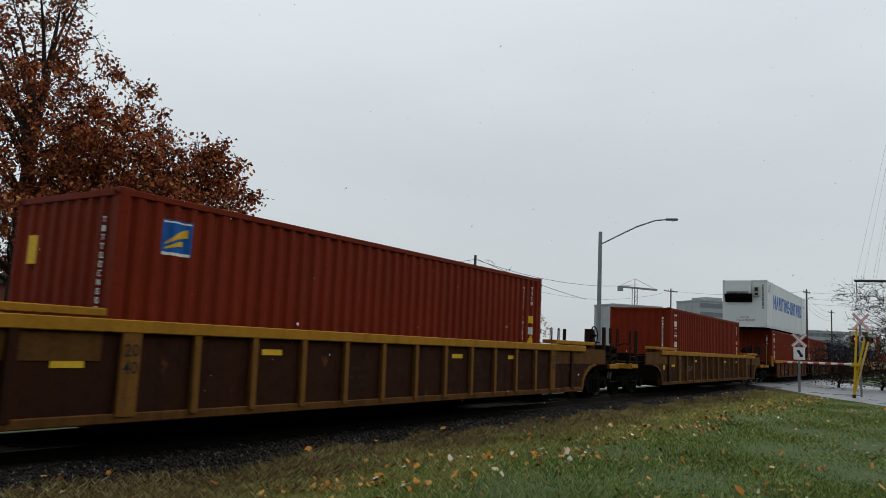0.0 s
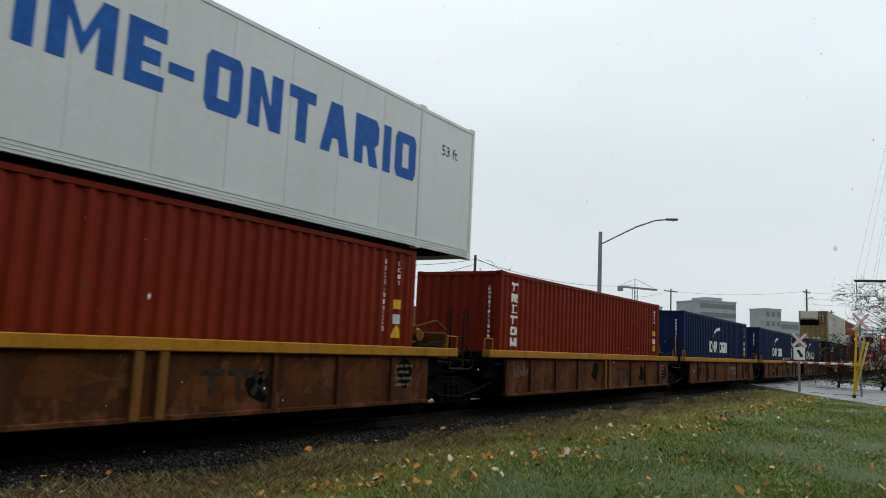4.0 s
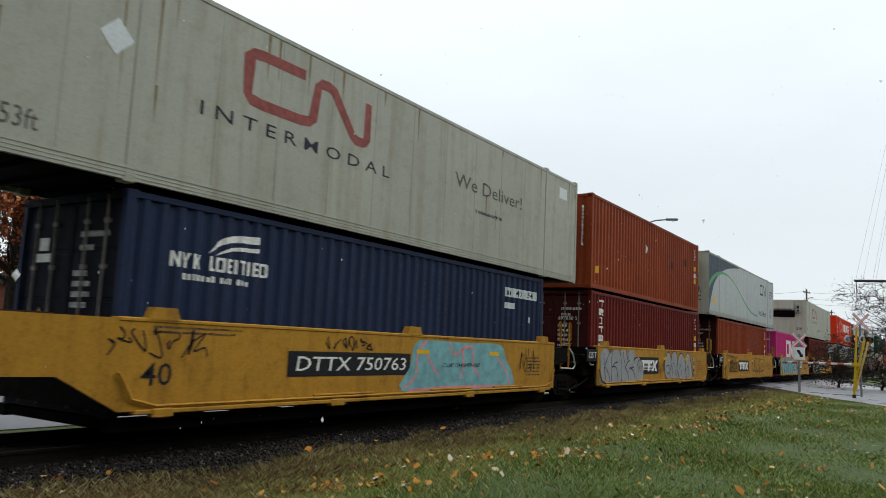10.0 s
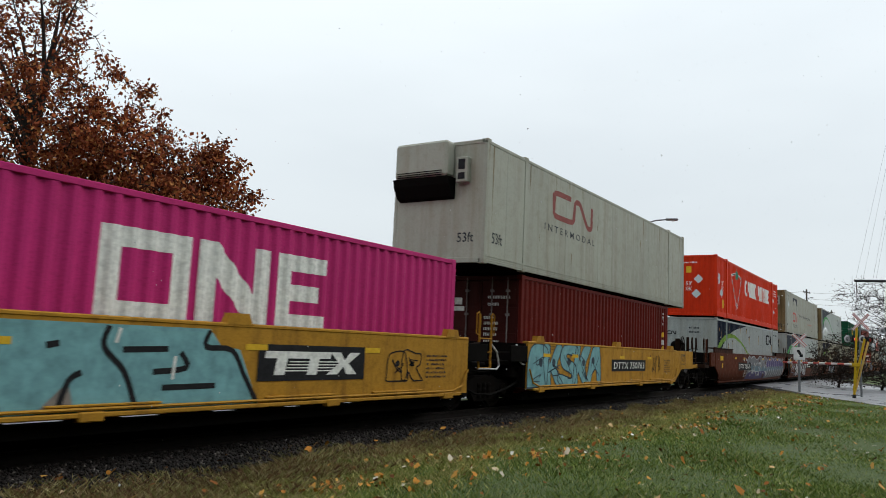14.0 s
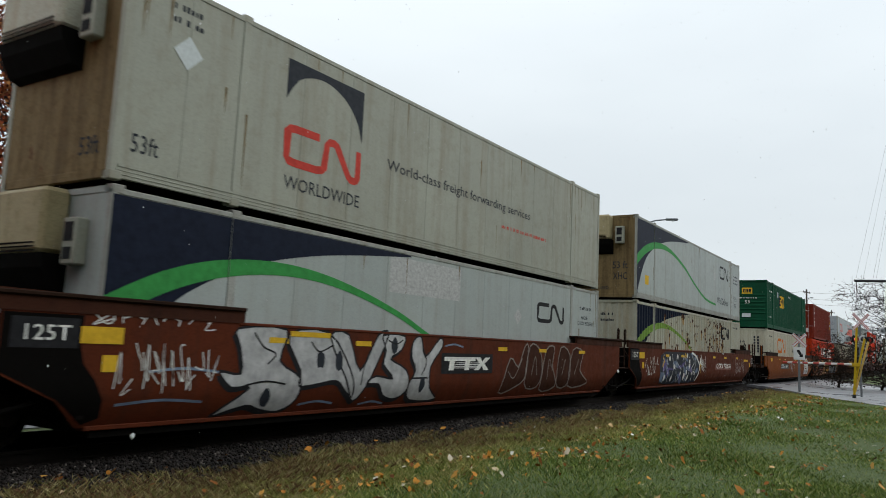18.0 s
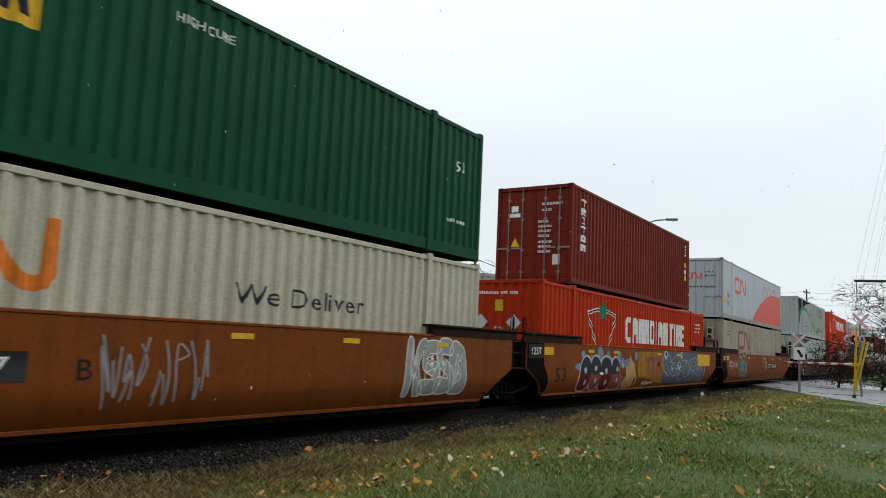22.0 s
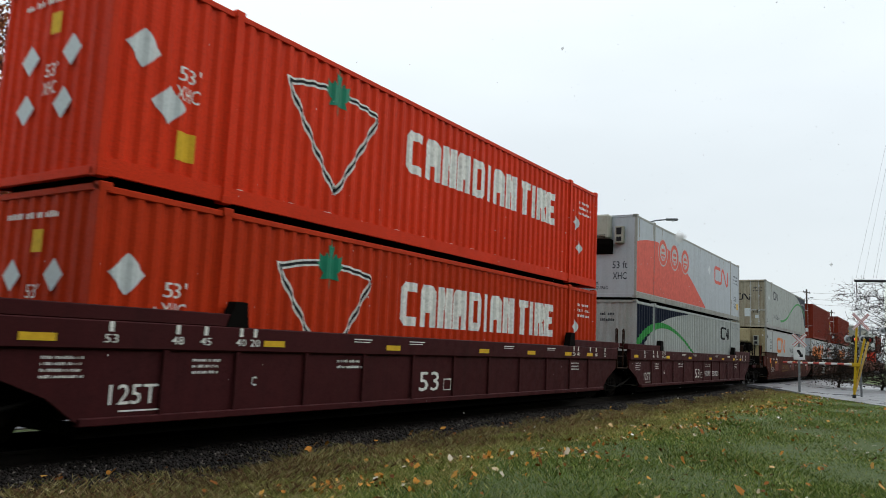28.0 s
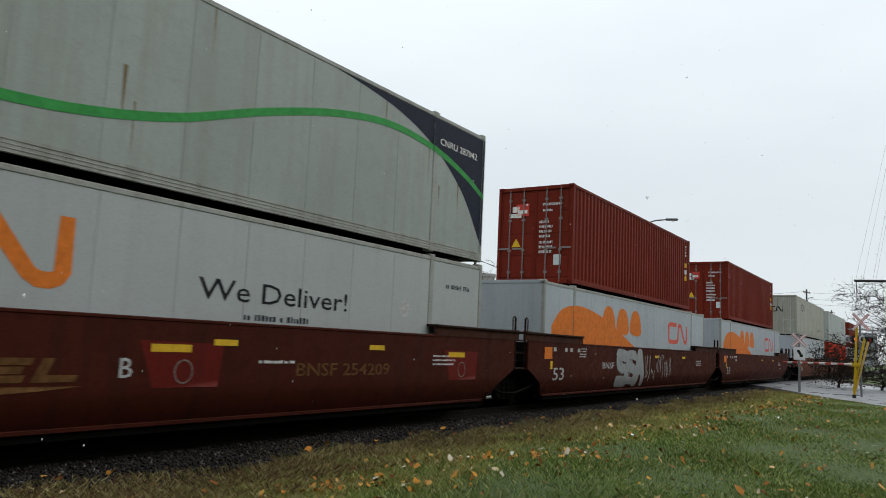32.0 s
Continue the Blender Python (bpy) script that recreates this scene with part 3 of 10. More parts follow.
def build_light_screens():
    """Added screens out of view that close the lawn and block low sky light."""
    def hedge(bm):
        xs = [-120 + 4 * i for i in range(76)]
        zs = [GROUND_Z - 0.1, 2, 4, 6, 8, 9.5]
        rows = [[bm.verts.new((x, -13 + 0.9 * noise.noise(Vector((x * 0.2, z * 0.4, 1))), z + (1.2 * noise.noise(Vector((x * 0.15, 0, 5))) if z > 9 else 0))) for z in zs] for x in xs]
        for a, b in zip(rows, rows[1:]):
            for j in range(len(zs) - 1):
                bm.faces.new((a[j], b[j], b[j + 1], a[j + 1]))
        ext = bmesh.ops.extrude_face_region(bm, geom=list(bm.faces))
        bmesh.ops.translate(bm, verts=[e for e in ext["geom"] if isinstance(e, bmesh.types.BMVert)], vec=(0, -2.5, 0))
    def side_screen(bm):
        ys = [-14 + 2 * i for i in range(11)]
        zs = [GROUND_Z - 0.1, 2, 4, 6, 8, 9.5]
        rows = [[bm.verts.new((-6.5 + 0.8 * noise.noise(Vector((y * 0.25, z * 0.4, 7))), y, z + (1.0 * noise.noise(Vector((y * 0.2, 0, 9))) if z > 9 else 0))) for z in zs] for y in ys]
        for a, b in zip(rows, rows[1:]):
            for j in range(len(zs) - 1):
                bm.faces.new((a[j], b[j], b[j + 1], a[j + 1]))
        ext = bmesh.ops.extrude_face_region(bm, geom=list(bm.faces))
        bmesh.ops.translate(bm, verts=[e for e in ext["geom"] if isinstance(e, bmesh.types.BMVert)], vec=(-2.0, 0, 0))
    # dark foliage colour for the added screens; no such hedge is known
    M["hedge"] = plain("hedge", (0.022, 0.030, 0.014), 0.95, vary=0.5, scale=3, relief=0.8)
    tagged(part("wall_behind", made(hedge), "hedge", None), "added tall dark screen, out of view, blocking low sky light behind the lawn", "hedge", kind="structure")
    tagged(part("wall_side", made(side_screen), "hedge", None), "added tall dark screen, out of view, blocking sky light at the lawn's end", "hedge", kind="structure")


build_ground()
build_grass()
build_light_screens()

# ---------------------------------------------------------------- the far side: trees, houses, poles, distance
M["bark"] = plain("bark", (0.022, 0.017, 0.014), 0.95, vary=0.4, scale=9, relief=0.6)
M["oak_leaves"] = islands("oak_leaves", [(0, (0.075, 0.018, 0.009)), (0.4, (0.19, 0.043, 0.016)), (0.75, (0.31, 0.082, 0.026)), (1, (0.44, 0.20, 0.065))], 0.75)
M["dry_leaves"] = islands("dry_leaves", [(0, (0.018, 0.013, 0.010)), (0.6, (0.042, 0.030, 0.022)), (1, (0.085, 0.055, 0.036))], 0.9)
M["twigs"] = plain("twigs", (0.055, 0.042, 0.036), 0.95, vary=0.3)
M["siding"] = plain("siding", (0.62, 0.63, 0.63), 0.6, vary=0.08, scale=3)
M["trim_white"] = plain("trim_white", (0.72, 0.73, 0.74), 0.5, vary=0.06)
M["shingle"] = islands("shingle", [(0, (0.036, 0.037, 0.042)), (0.5, (0.048, 0.050, 0.056)), (1, (0.062, 0.064, 0.070))], 0.9)
M["grey_wall"] = plain("grey_wall", (0.24, 0.24, 0.25), 0.8, vary=0.15, scale=2)
M["pale_wall"] = plain("pale_wall", (0.43, 0.43, 0.41), 0.8, vary=0.12, scale=2)
M["brick_wall"] = plain("brick_wall", (0.17, 0.060, 0.045), 0.9, vary=0.35, scale=14)
M["glass_dark"] = plain("glass_dark", (0.030, 0.034, 0.040), 0.12, vary=0.2)
M["concrete_far"] = plain("concrete_far", (0.30, 0.31, 0.33), 0.85, vary=0.15, scale=0.3)
M["tan_far"] = plain("tan_far", (0.33, 0.31, 0.29), 0.85, vary=0.12, scale=0.3)
M["glass_far"] = plain("glass_far", (0.12, 0.135, 0.15), 0.3, vary=0.25, scale=0.5)
M["pole_wood"] = plain("pole_wood", (0.080, 0.068, 0.058), 0.9, vary=0.3, scale=6)
M["pole_steel"] = plain("pole_steel", (0.20, 0.21, 0.22), 0.5, 0.5, vary=0.15)
M["wire"] = plain("wire", (0.03, 0.03, 0.032), 0.7)
M["gate_yellow"] = plain("gate_yellow", (0.48, 0.31, 0.012), 0.5, vary=0.15)
M["gate_pale"] = plain("gate_pale", (0.55, 0.36, 0.10), 0.5, vary=0.15)
M["sign_white"] = plain("sign_white", (0.66, 0.66, 0.66), 0.5, vary=0.1)
M["sign_red"] = plain("sign_red", (0.42, 0.04, 0.03), 0.5)
M["lamp_glass"] = plain("lamp_glass", (0.50, 0.52, 0.54), 0.3)
M["signal_red"] = plain("signal_red", (1.0, 0.10, 0.06), 0.4, emit=5.0)
M["hood_black"] = plain("hood_black", (0.015, 0.015, 0.016), 0.6)
M["crane_red"] = plain("crane_red", (0.22, 0.20, 0.20), 0.7)
M["rail_white"] = plain("rail_white", (0.60, 0.60, 0.60), 0.5)

AHEAD = Vector((math.sin(radians(56.676)), math.cos(radians(56.676)), 0))
ACROSS = Vector((math.cos(radians(56.676)), -math.sin(radians(56.676)), 0))


def site(across, ahead, z=GROUND_Z):
    """A place on the plan by metres to the right of and ahead of the standpoint."""
    p = ACROSS * across + AHEAD * ahead
    return Vector((p.x, p.y, z))


def tree(name, foot, height, r0, crowns, tips, leaves, seed, label, limbs=22, size=0.098, leaf="oak_leaves", twig=0.020, spread=0.27):
    """crowns: ellipsoids (centre, rx, rz). Limbs reach into them; leaves cluster round the twig ends."""
    rng = random.Random(seed)
    t = tagged(new(name), label, "tree")
    ends = []
    vol = [c[1] ** 2 * c[2] for c in crowns]
    while len(ends) < tips:
        c, rx, rz = rng.choices(crowns, vol)[0]
        d = Vector((rng.gauss(0, 1), rng.gauss(0, 1), rng.gauss(0, 1))).normalized() * rng.random() ** 0.36
        p = c + Vector((d.x * rx, d.y * rx, d.z * rz))
        if p.z > 0.1 and (abs(p.y - TRACK_Y) > 2.6 or p.z > 8):
            ends.append(p)
    hubs = [e.copy() for e in rng.sample(ends, limbs)]
    top = foot + Vector((rng.uniform(-0.5, 0.5), rng.uniform(-0.5, 0.5), height))

    def wood(bm):
        prev = foot - Vector((0, 0, 0.2))
        n = 9
        line = []
        for i in range(n + 1):
            k = i / n
            p = foot.lerp(top, k) + Vector((0.25 * math.sin(k * 5 + seed), 0.25 * math.sin(k * 4.1 + seed * 2), 0)) * k
            line.append((p, r0 * (1 - k) ** 0.8 + 0.03))
        line[0] = (prev, r0 * 1.35)
        for (a, ra), (b, rb) in zip(line, line[1:]):
            tube(bm, a, b, ra, 9, rb)
        curves = []
        for h in hubs:
            k = max(0.16, min(0.9, (h.z - foot.z) / height * rng.uniform(0.55, 0.85)))
            i = int(k * n)
            a, ra = line[i][0].lerp(line[i + 1][0], k * n - i), line[i][1] * 0.55
            mid = a.lerp(h, 0.5) + Vector((rng.uniform(-0.4, 0.4), rng.uniform(-0.4, 0.4), rng.uniform(-0.1, 0.6)))
            pts = []
            for j in range(7):
                s = j / 6
                pts.append(a * (1 - s) ** 2 + mid * 2 * s * (1 - s) + h * s * s)
            ra = min(ra, 0.05 + 0.012 * (h - a).length)
            for j in range(6):
                tube(bm, pts[j], pts[j + 1], ra * (1 - j / 6.5), 6, ra * (1 - (j + 1) / 6.5), False)
            curves.append(pts)
        # twigs grow from the nearest wood already there
        nodes = [tuple(p) for c in curves for p in c[2:]] + [tuple(p) for p, _ in line[3:]]
        pool = np.zeros((len(nodes) + 3 * len(ends), 3))
        pool[:len(nodes)] = nodes
        used = len(nodes)
        mid_trunk = foot.lerp(top, 0.5)
        for e in sorted(ends, key=lambda p: (p - mid_trunk).length + rng.uniform(-0.6, 0.6)):
            d = ((pool[:used] - np.array(e)) ** 2).sum(1)
            best = Vector(pool[int(d.argmin())])
            ln = (e - best).length
            droop = -0.10 * ln if not leaves else 0.05 * ln
            m = best.lerp(e, 0.5) + Vector((rng.uniform(-0.12, 0.12), rng.uniform(-0.12, 0.12), 0.1 * ln))
            tube(bm, best, m, twig, 4, twig * 0.65, False)
            tube(bm, m, e, twig * 0.65, 4, twig * 0.3, False)
            for _ in range(2):
                tube(bm, m.lerp(e, rng.uniform(0.2, 0.8)), e + Vector((rng.uniform(-0.45, 0.45), rng.uniform(-0.45, 0.45), rng.uniform(-0.25, 0.35) + droop)), twig * 0.35, 3, twig * 0.15, False)
            pool[used], pool[used + 1], pool[used + 2] = m, m.lerp(e, 0.5), e
            used += 3
    part("trunk", made(wood), "bark", t)
    if leaves:
        g = np.random.default_rng(seed)
        e = np.array([tuple(p) for p in ends])
        # some twigs are nearly bare, others carry thick bunches
        share = g.random(len(e)) ** 2.2 + 0.02
        idx = g.choice(len(e), leaves, p=share / share.sum())
        c = e[idx] + g.normal(0, spread, (leaves, 3)) * np.array([1, 1, 0.8])
        u = g.normal(0, 1, (leaves, 3))
        u /= np.linalg.norm(u, axis=1)[:, None]
        w = g.normal(0, 1, (leaves, 3))
        w = np.cross(u, w)
        w /= np.linalg.norm(w, axis=1)[:, None]
        nn = np.cross(u, w)
        s = g.uniform(0.6, 1.25, (leaves, 1)) * size
        v = np.stack([c - u * s, c + w * s * 0.72 + nn * s * 0.25 - u * s * 0.15, c + u * s, c - w * s * 0.72 + nn * s * 0.25 + u * s * 0.2], 1).reshape(-1, 3)
        f = (np.array([(0, 1, 2), (0, 2, 3)])[None] + 4 * np.arange(leaves)[:, None, None]).reshape(-1, 3)
        ob = soup("crown", v, f, leaf)
        ob.parent = t
    return t


def build_trees():
    # oak with a tall open crown, and a lower spreading one beside it
    foot = site(-15.2, 27)
    tree("oak_tree", foot, 13.5, 0.36, [(site(-16.6, 27, 12.4), 3.5, 4.2), (site(-14.3, 27.0, 8.0), 4.3, 3.4), (site(-15.0, 26.5, 4.6), 5.0, 1.8)], 900, 27000, 3,
         "tall oak tree with thinning brown autumn leaves", 34, 0.080, spread=0.20)
    tree("oak_tree", site(-10.6, 26.5), 7.5, 0.26, [(site(-10.2, 26.6, 5.7), 3.2, 2.9), (site(-8.5, 26.6, 6.6), 1.7, 1.6), (site(-7.6, 26.3, 4.1), 1.7, 1.3), (site(-12.5, 26.5, 6.5), 2.6, 3.0)], 760, 30000, 11,
         "spreading oak tree with dense rust-brown leaves", 28, 0.080, spread=0.20)
    # bare trees
    tree("bare_tree", site(3.9, 62), 5.0, 0.14, [(site(3.9, 62, 6.0), 2.6, 2.6)], 130, 0, 5, "small leafless tree beside a utility pole", 14)
    tree("bare_tree", site(-6.3, 33.5), 1.6, 0.05, [(site(-6.6, 33.5, 2.3), 1.1, 1.1)], 34, 0, 6, "thin leafless shrub in front of white siding", 8)
    tree("bare_tree", site(28.2, 44), 5.4, 0.20, [(site(26.6, 44, 4.0), 2.6, 2.2), (site(24.6, 44, 5.4), 1.7, 1.1), (site(28.4, 44, 3.2), 2.4, 2.8)], 1500, 900, 9,
         "leafless tree with drooping fine branches beside the road", 44, 0.04, "dry_leaves", 0.015)
    tree("bare_tree", site(12.6, 110), 3.0, 0.16, [(site(12.6, 110, 4.0), 3.6, 3.0)], 110, 300, 15, "small brownish tree in the distance", 12, 0.16)
    for k, (a, b, r) in enumerate(((26.4, 50, 1.7), (28.6, 49, 2.0), (31.0, 48, 2.0), (33.5, 47, 2.2))):
        tree("bush", site(a, b), 1.2, 0.06, [(site(a, b, 1.3), r * 1.15, 2.0)], 420, 2600, 20 + k, "brown leafless roadside bush", 16, 0.055, leaf="dry_leaves")


def house_axes(p, turn):
    return Matrix.Translation(p) @ pose(0, 0, 0, 0, 0, turn)


def clap_wall(bm, x0, x1, z0, z1, y=0.0, course=0.115):
    """Lapped boards, each tilted out at its lower edge."""
    n = int((z1 - z0) / course)
    for i in range(n):
        a, b = z0 + i * course, z0 + (i + 1) * course
        v = [bm.verts.new(q) for q in ((x0, y - 0.022, a), (x1, y - 0.022, a), (x1, y - 0.004, b), (x0, y - 0.004, b), (x0, y, a), (x1, y, a))]
        bm.faces.new((v[0], v[1], v[2], v[3]))
        bm.faces.new((v[4], v[5], v[1], v[0]))


def window(house, x, z, w, h, y=0.0, turn=0.0, at=None):
    m = at or Matrix.Translation((x, y, z)) @ pose(0, 0, 0, 0, 0, turn)

    def fr(bm):
        for a in ((-w / 2 - 0.09, -w / 2, -0.09, h + 0.09), (w / 2, w / 2 + 0.09, -0.09, h + 0.09), (-w / 2, w / 2, h, h + 0.09), (-w / 2, w / 2, -0.09, 0), (-w / 2, w / 2, h * 0.5 - 0.03, h * 0.5 + 0.03)):
            box(bm, a[0], a[1], -0.06, 0.02, a[2], a[3])
    wn_ = part("window", made(fr), "trim_white", house, at=m)
    for z0, z1 in ((0, h * 0.5 - 0.03), (h * 0.5 + 0.03, h)):
        part("pane", made(lambda bm: box(bm, -w / 2, w / 2, -0.03, -0.025, z0, z1)), "glass_dark", wn_)
    return wn_


def hip_roof(bm, x0, x1, y0, y1, z, rise, over=0.4, ridge=None):
    x0, x1, y0, y1 = x0 - over, x1 + over, y0 - over, y1 + over
    ym = (y0 + y1) / 2
    d = ridge if ridge is not None else (y1 - y0) / 2
    d, d2 = d if isinstance(d, tuple) else (d, d)
    rows = 14
    a = [Vector((x0, y0, z)), Vector((x1, y0, z)), Vector((x1, y1, z)), Vector((x0, y1, z))]
    r = [Vector((x0 + d, ym, z + rise)), Vector((x1 - d2, ym, z + rise))]
    planes = [(a[0], a[1], r[1], r[0]), (a[1], a[2], r[1], r[1]), (a[2], a[3], r[0], r[1]), (a[3], a[0], r[0], r[0])]
    for p in planes:
        for i in range(rows):
            k0, k1 = i / rows, (i + 1) / rows
            q = [p[0].lerp(p[3], k0), p[1].lerp(p[2], k0), p[1].lerp(p[2], k1), p[0].lerp(p[3], k1)]
            lift = Vector((0, 0, 0.0))
            v = [bm.verts.new(q[0] + lift), bm.verts.new(q[1] + lift), bm.verts.new(q[2]), bm.verts.new(q[3])]
            try:
                bm.faces.new(v)
            except ValueError:
                pass
    v = [bm.verts.new(q - Vector((0, 0, 0.14))) for q in a]
    bm.faces.new(v[::-1])
    for i in range(4):
        j = (i + 1) % 4
        t = [bm.verts.new(a[i] + Vector((0, 0, 0.03))), bm.verts.new(a[j] + Vector((0, 0, 0.03)))]
        bm.faces.new((v[i], v[j], t[1], t[0]))


def block(house, x0, x1, y0, y1, z1, mat_wall, clap=True, z0=GROUND_Z):
    """Four walls; the shown ones are boarded."""
    def solid(bm):
        box(bm, x0 + 0.01, x1 - 0.01, y0 + 0.01, y1 - 0.01, z0 - 0.1, z1)
    part("wall", made(solid), mat_wall, house)
    if clap:
        part("siding", made(lambda bm: clap_wall(bm, x0, x1, z0, z1, y0)), mat_wall, house)
        right = part("siding", made(lambda bm: clap_wall(bm, 0, y1 - y0, z0, z1, 0)), mat_wall, house, at=pose(x1, y0, 0, 0, 0, 90))
        for xx in (x0, x1):
            part("corner_board", made(lambda bm: box(bm, xx - 0.09, xx + 0.09, y0 - 0.04, y0 + 0.05, z0, z1)), "trim_white", house)


def build_houses():
    # white clapboard bungalow, its front turned to the road
    h = tagged(new("house"), "white clapboard house with a dark grey hip roof", "house")
    h.matrix_basis = house_axes(site(-12.4, 36.0, 0), -32)
    block(h, 0, 8.6, 0, 8.5, 4.33, "siding")
    part("roof", made(lambda bm: hip_roof(bm, 0, 8.6, 0, 8.5, 4.33, 2.07, 0.35, (3.82, 2.75))), "shingle", h)
    part("fascia", made(lambda bm: box(bm, -0.36, 8.96, -0.40, -0.34, 4.15, 4.34)), "trim_white", h)
    for x, z, w, hh in ((1.95, 2.5, 0.85, 1.35), (4.75, 2.45, 0.35, 1.2)):
        window(h, x, z, w, hh)
    window(h, 8.6, 2.4, 0.7, 1.3, 1.9, 90)
    part("downpipe", made(lambda bm: box(bm, 4.40, 4.50, -0.08, -0.01, 0, 3.9)), "trim_white", h)
    # two-storey grey house behind it
    g = tagged(new("house"), "pale two-storey house with dormer and dark roof", "house")
    g.matrix_basis = house_axes(site(-6.75, 45.0, 0), -36)
    block(g, 0, 3.9, 0, 7, 4.6, "pale_wall")
    part("roof", made(lambda bm: hip_roof(bm, -0.4, 3.9, 0, 7, 4.6, 2.3, 0.4, 2.0)), "shingle", g)
    part("dormer", made(lambda bm: box(bm, 2.2, 4.0, -0.1, 3, 4.7, 5.75)), "pale_wall", g)
    part("dormer_roof", made(lambda bm: hip_roof(bm, 2.2, 4.0, -0.1, 3, 5.75, 0.5, 0.25, 0.9)), "shingle", g)
    window(g, 3.1, 4.95, 0.9, 0.6, -0.1)
    window(g, 2.9, 2.3, 0.8, 1.5)
    part("porch_roof", made(lambda bm: prism(bm, [(-0.4, 1.2), (3.0, 1.2), (1.2, 2.4)], -1.4, 0)), "shingle", g)
    part("porch_post", made(lambda bm: box(bm, 3.55, 3.72, -1.5, -1.33, 0, 4.4)), "trim_white", g)

    def railing(bm):
        box(bm, 3.7, 5.4, -1.46, -1.40, 1.95, 2.02)
        box(bm, 3.7, 5.4, -1.46, -1.40, 1.15, 1.22)
        for i in range(12):
            box(bm, 3.72 + i * 0.15, 3.76 + i * 0.15, -1.45, -1.41, 1.2, 2.0)
    part("balcony_railing", made(railing), "rail_white", g)
    part("balcony", made(lambda bm: box(bm, 3.4, 5.5, -1.5, 1.5, 0.9, 1.12)), "trim_white", g)
    # brick house behind the oaks
    b = tagged(new("house"), "red brick house with grey roof behind the oaks", "house")
    b.matrix_basis = house_axes(site(-22.5, 38.0, 0), -45)
    block(b, 0, 9.2, 0, 8, 3.6, "brick_wall", False)
    part("roof", made(lambda bm: hip_roof(bm, 0, 9.2, 0, 8, 3.6, 2.6, 0.4, 3.5)), "shingle", b)
    for x, z, w, hh in ((6.6, 1.3, 0.9, 1.3), (3.3, 1.3, 1.1, 1.3)):
        window(b, x, z, w, hh)
    # low buildings beyond
    c = tagged(new("shop_building"), "low building with red fascia and pale wall", "building")
    c.matrix_basis = house_axes(site(-3.4, 66, 0), -45)
    part("wall", made(lambda bm: box(bm, 0, 7.5, 0, 8, -0.3, 3.4)), "grey_wall", c)
    part("fascia", made(lambda bm: box(bm, -0.1, 3.2, -0.12, 0.2, 3.0, 4.6)), "brick_wall", c)
    part("canopy", made(lambda bm: box(bm, 2.6, 8.2, -1.2, 0.2, 2.5, 2.75)), "shingle", c)
    part("vent_pipe", made(lambda bm: box(bm, 2.9, 3.3, 1.0, 1.4, 3.4, 5.0)), "concrete_far", c)
    for x in (3.6, 5.4, 7.0):
        window(c, x, 0.9, 1.2, 1.1)


def far_building(across, ahead, width, deep, top, mat_wall, floors, cols, turn=-34, label="", strip=False, z0=2.0, roofbox=None):
    b = tagged(new("apartment_building"), label, "building")
    b.matrix_basis = house_axes(site(across, ahead, 0), turn)
    part("wall", made(lambda bm: box(bm, 0, width, 0, deep, -0.5, top)), mat_wall, b)
    part("parapet", made(lambda bm: box(bm, -0.2, width + 0.2, -0.2, deep + 0.2, top, top + 0.5)), mat_wall, b)
    fh = (top - z0) / floors
    cw = width / cols
    wm = cached("farwin%.1f_%.1f_%d" % (fh, cw, strip), lambda bm: box(bm, cw * (0.04 if strip else 0.18), cw * (0.96 if strip else 0.82), -0.06, 0.05, fh * 0.25, fh * 0.78))
    for i in range(floors):
        for j in range(cols):
            put("window", wm, "glass_far", b, (j * cw, 0, z0 + i * fh))
    n2 = max(2, int(deep / cw))
    for i in range(floors):
        for j in range(n2):
            put("window", wm, "glass_far", b, pose(width, j * deep / n2, z0 + i * fh, 0, 0, 90))
    if roofbox:
        part("roof_plant", made(lambda bm: box(bm, width * roofbox[0], width * roofbox[1], deep * 0.2, deep * 0.8, top, top + roofbox[2])), mat_wall, b)
    return b


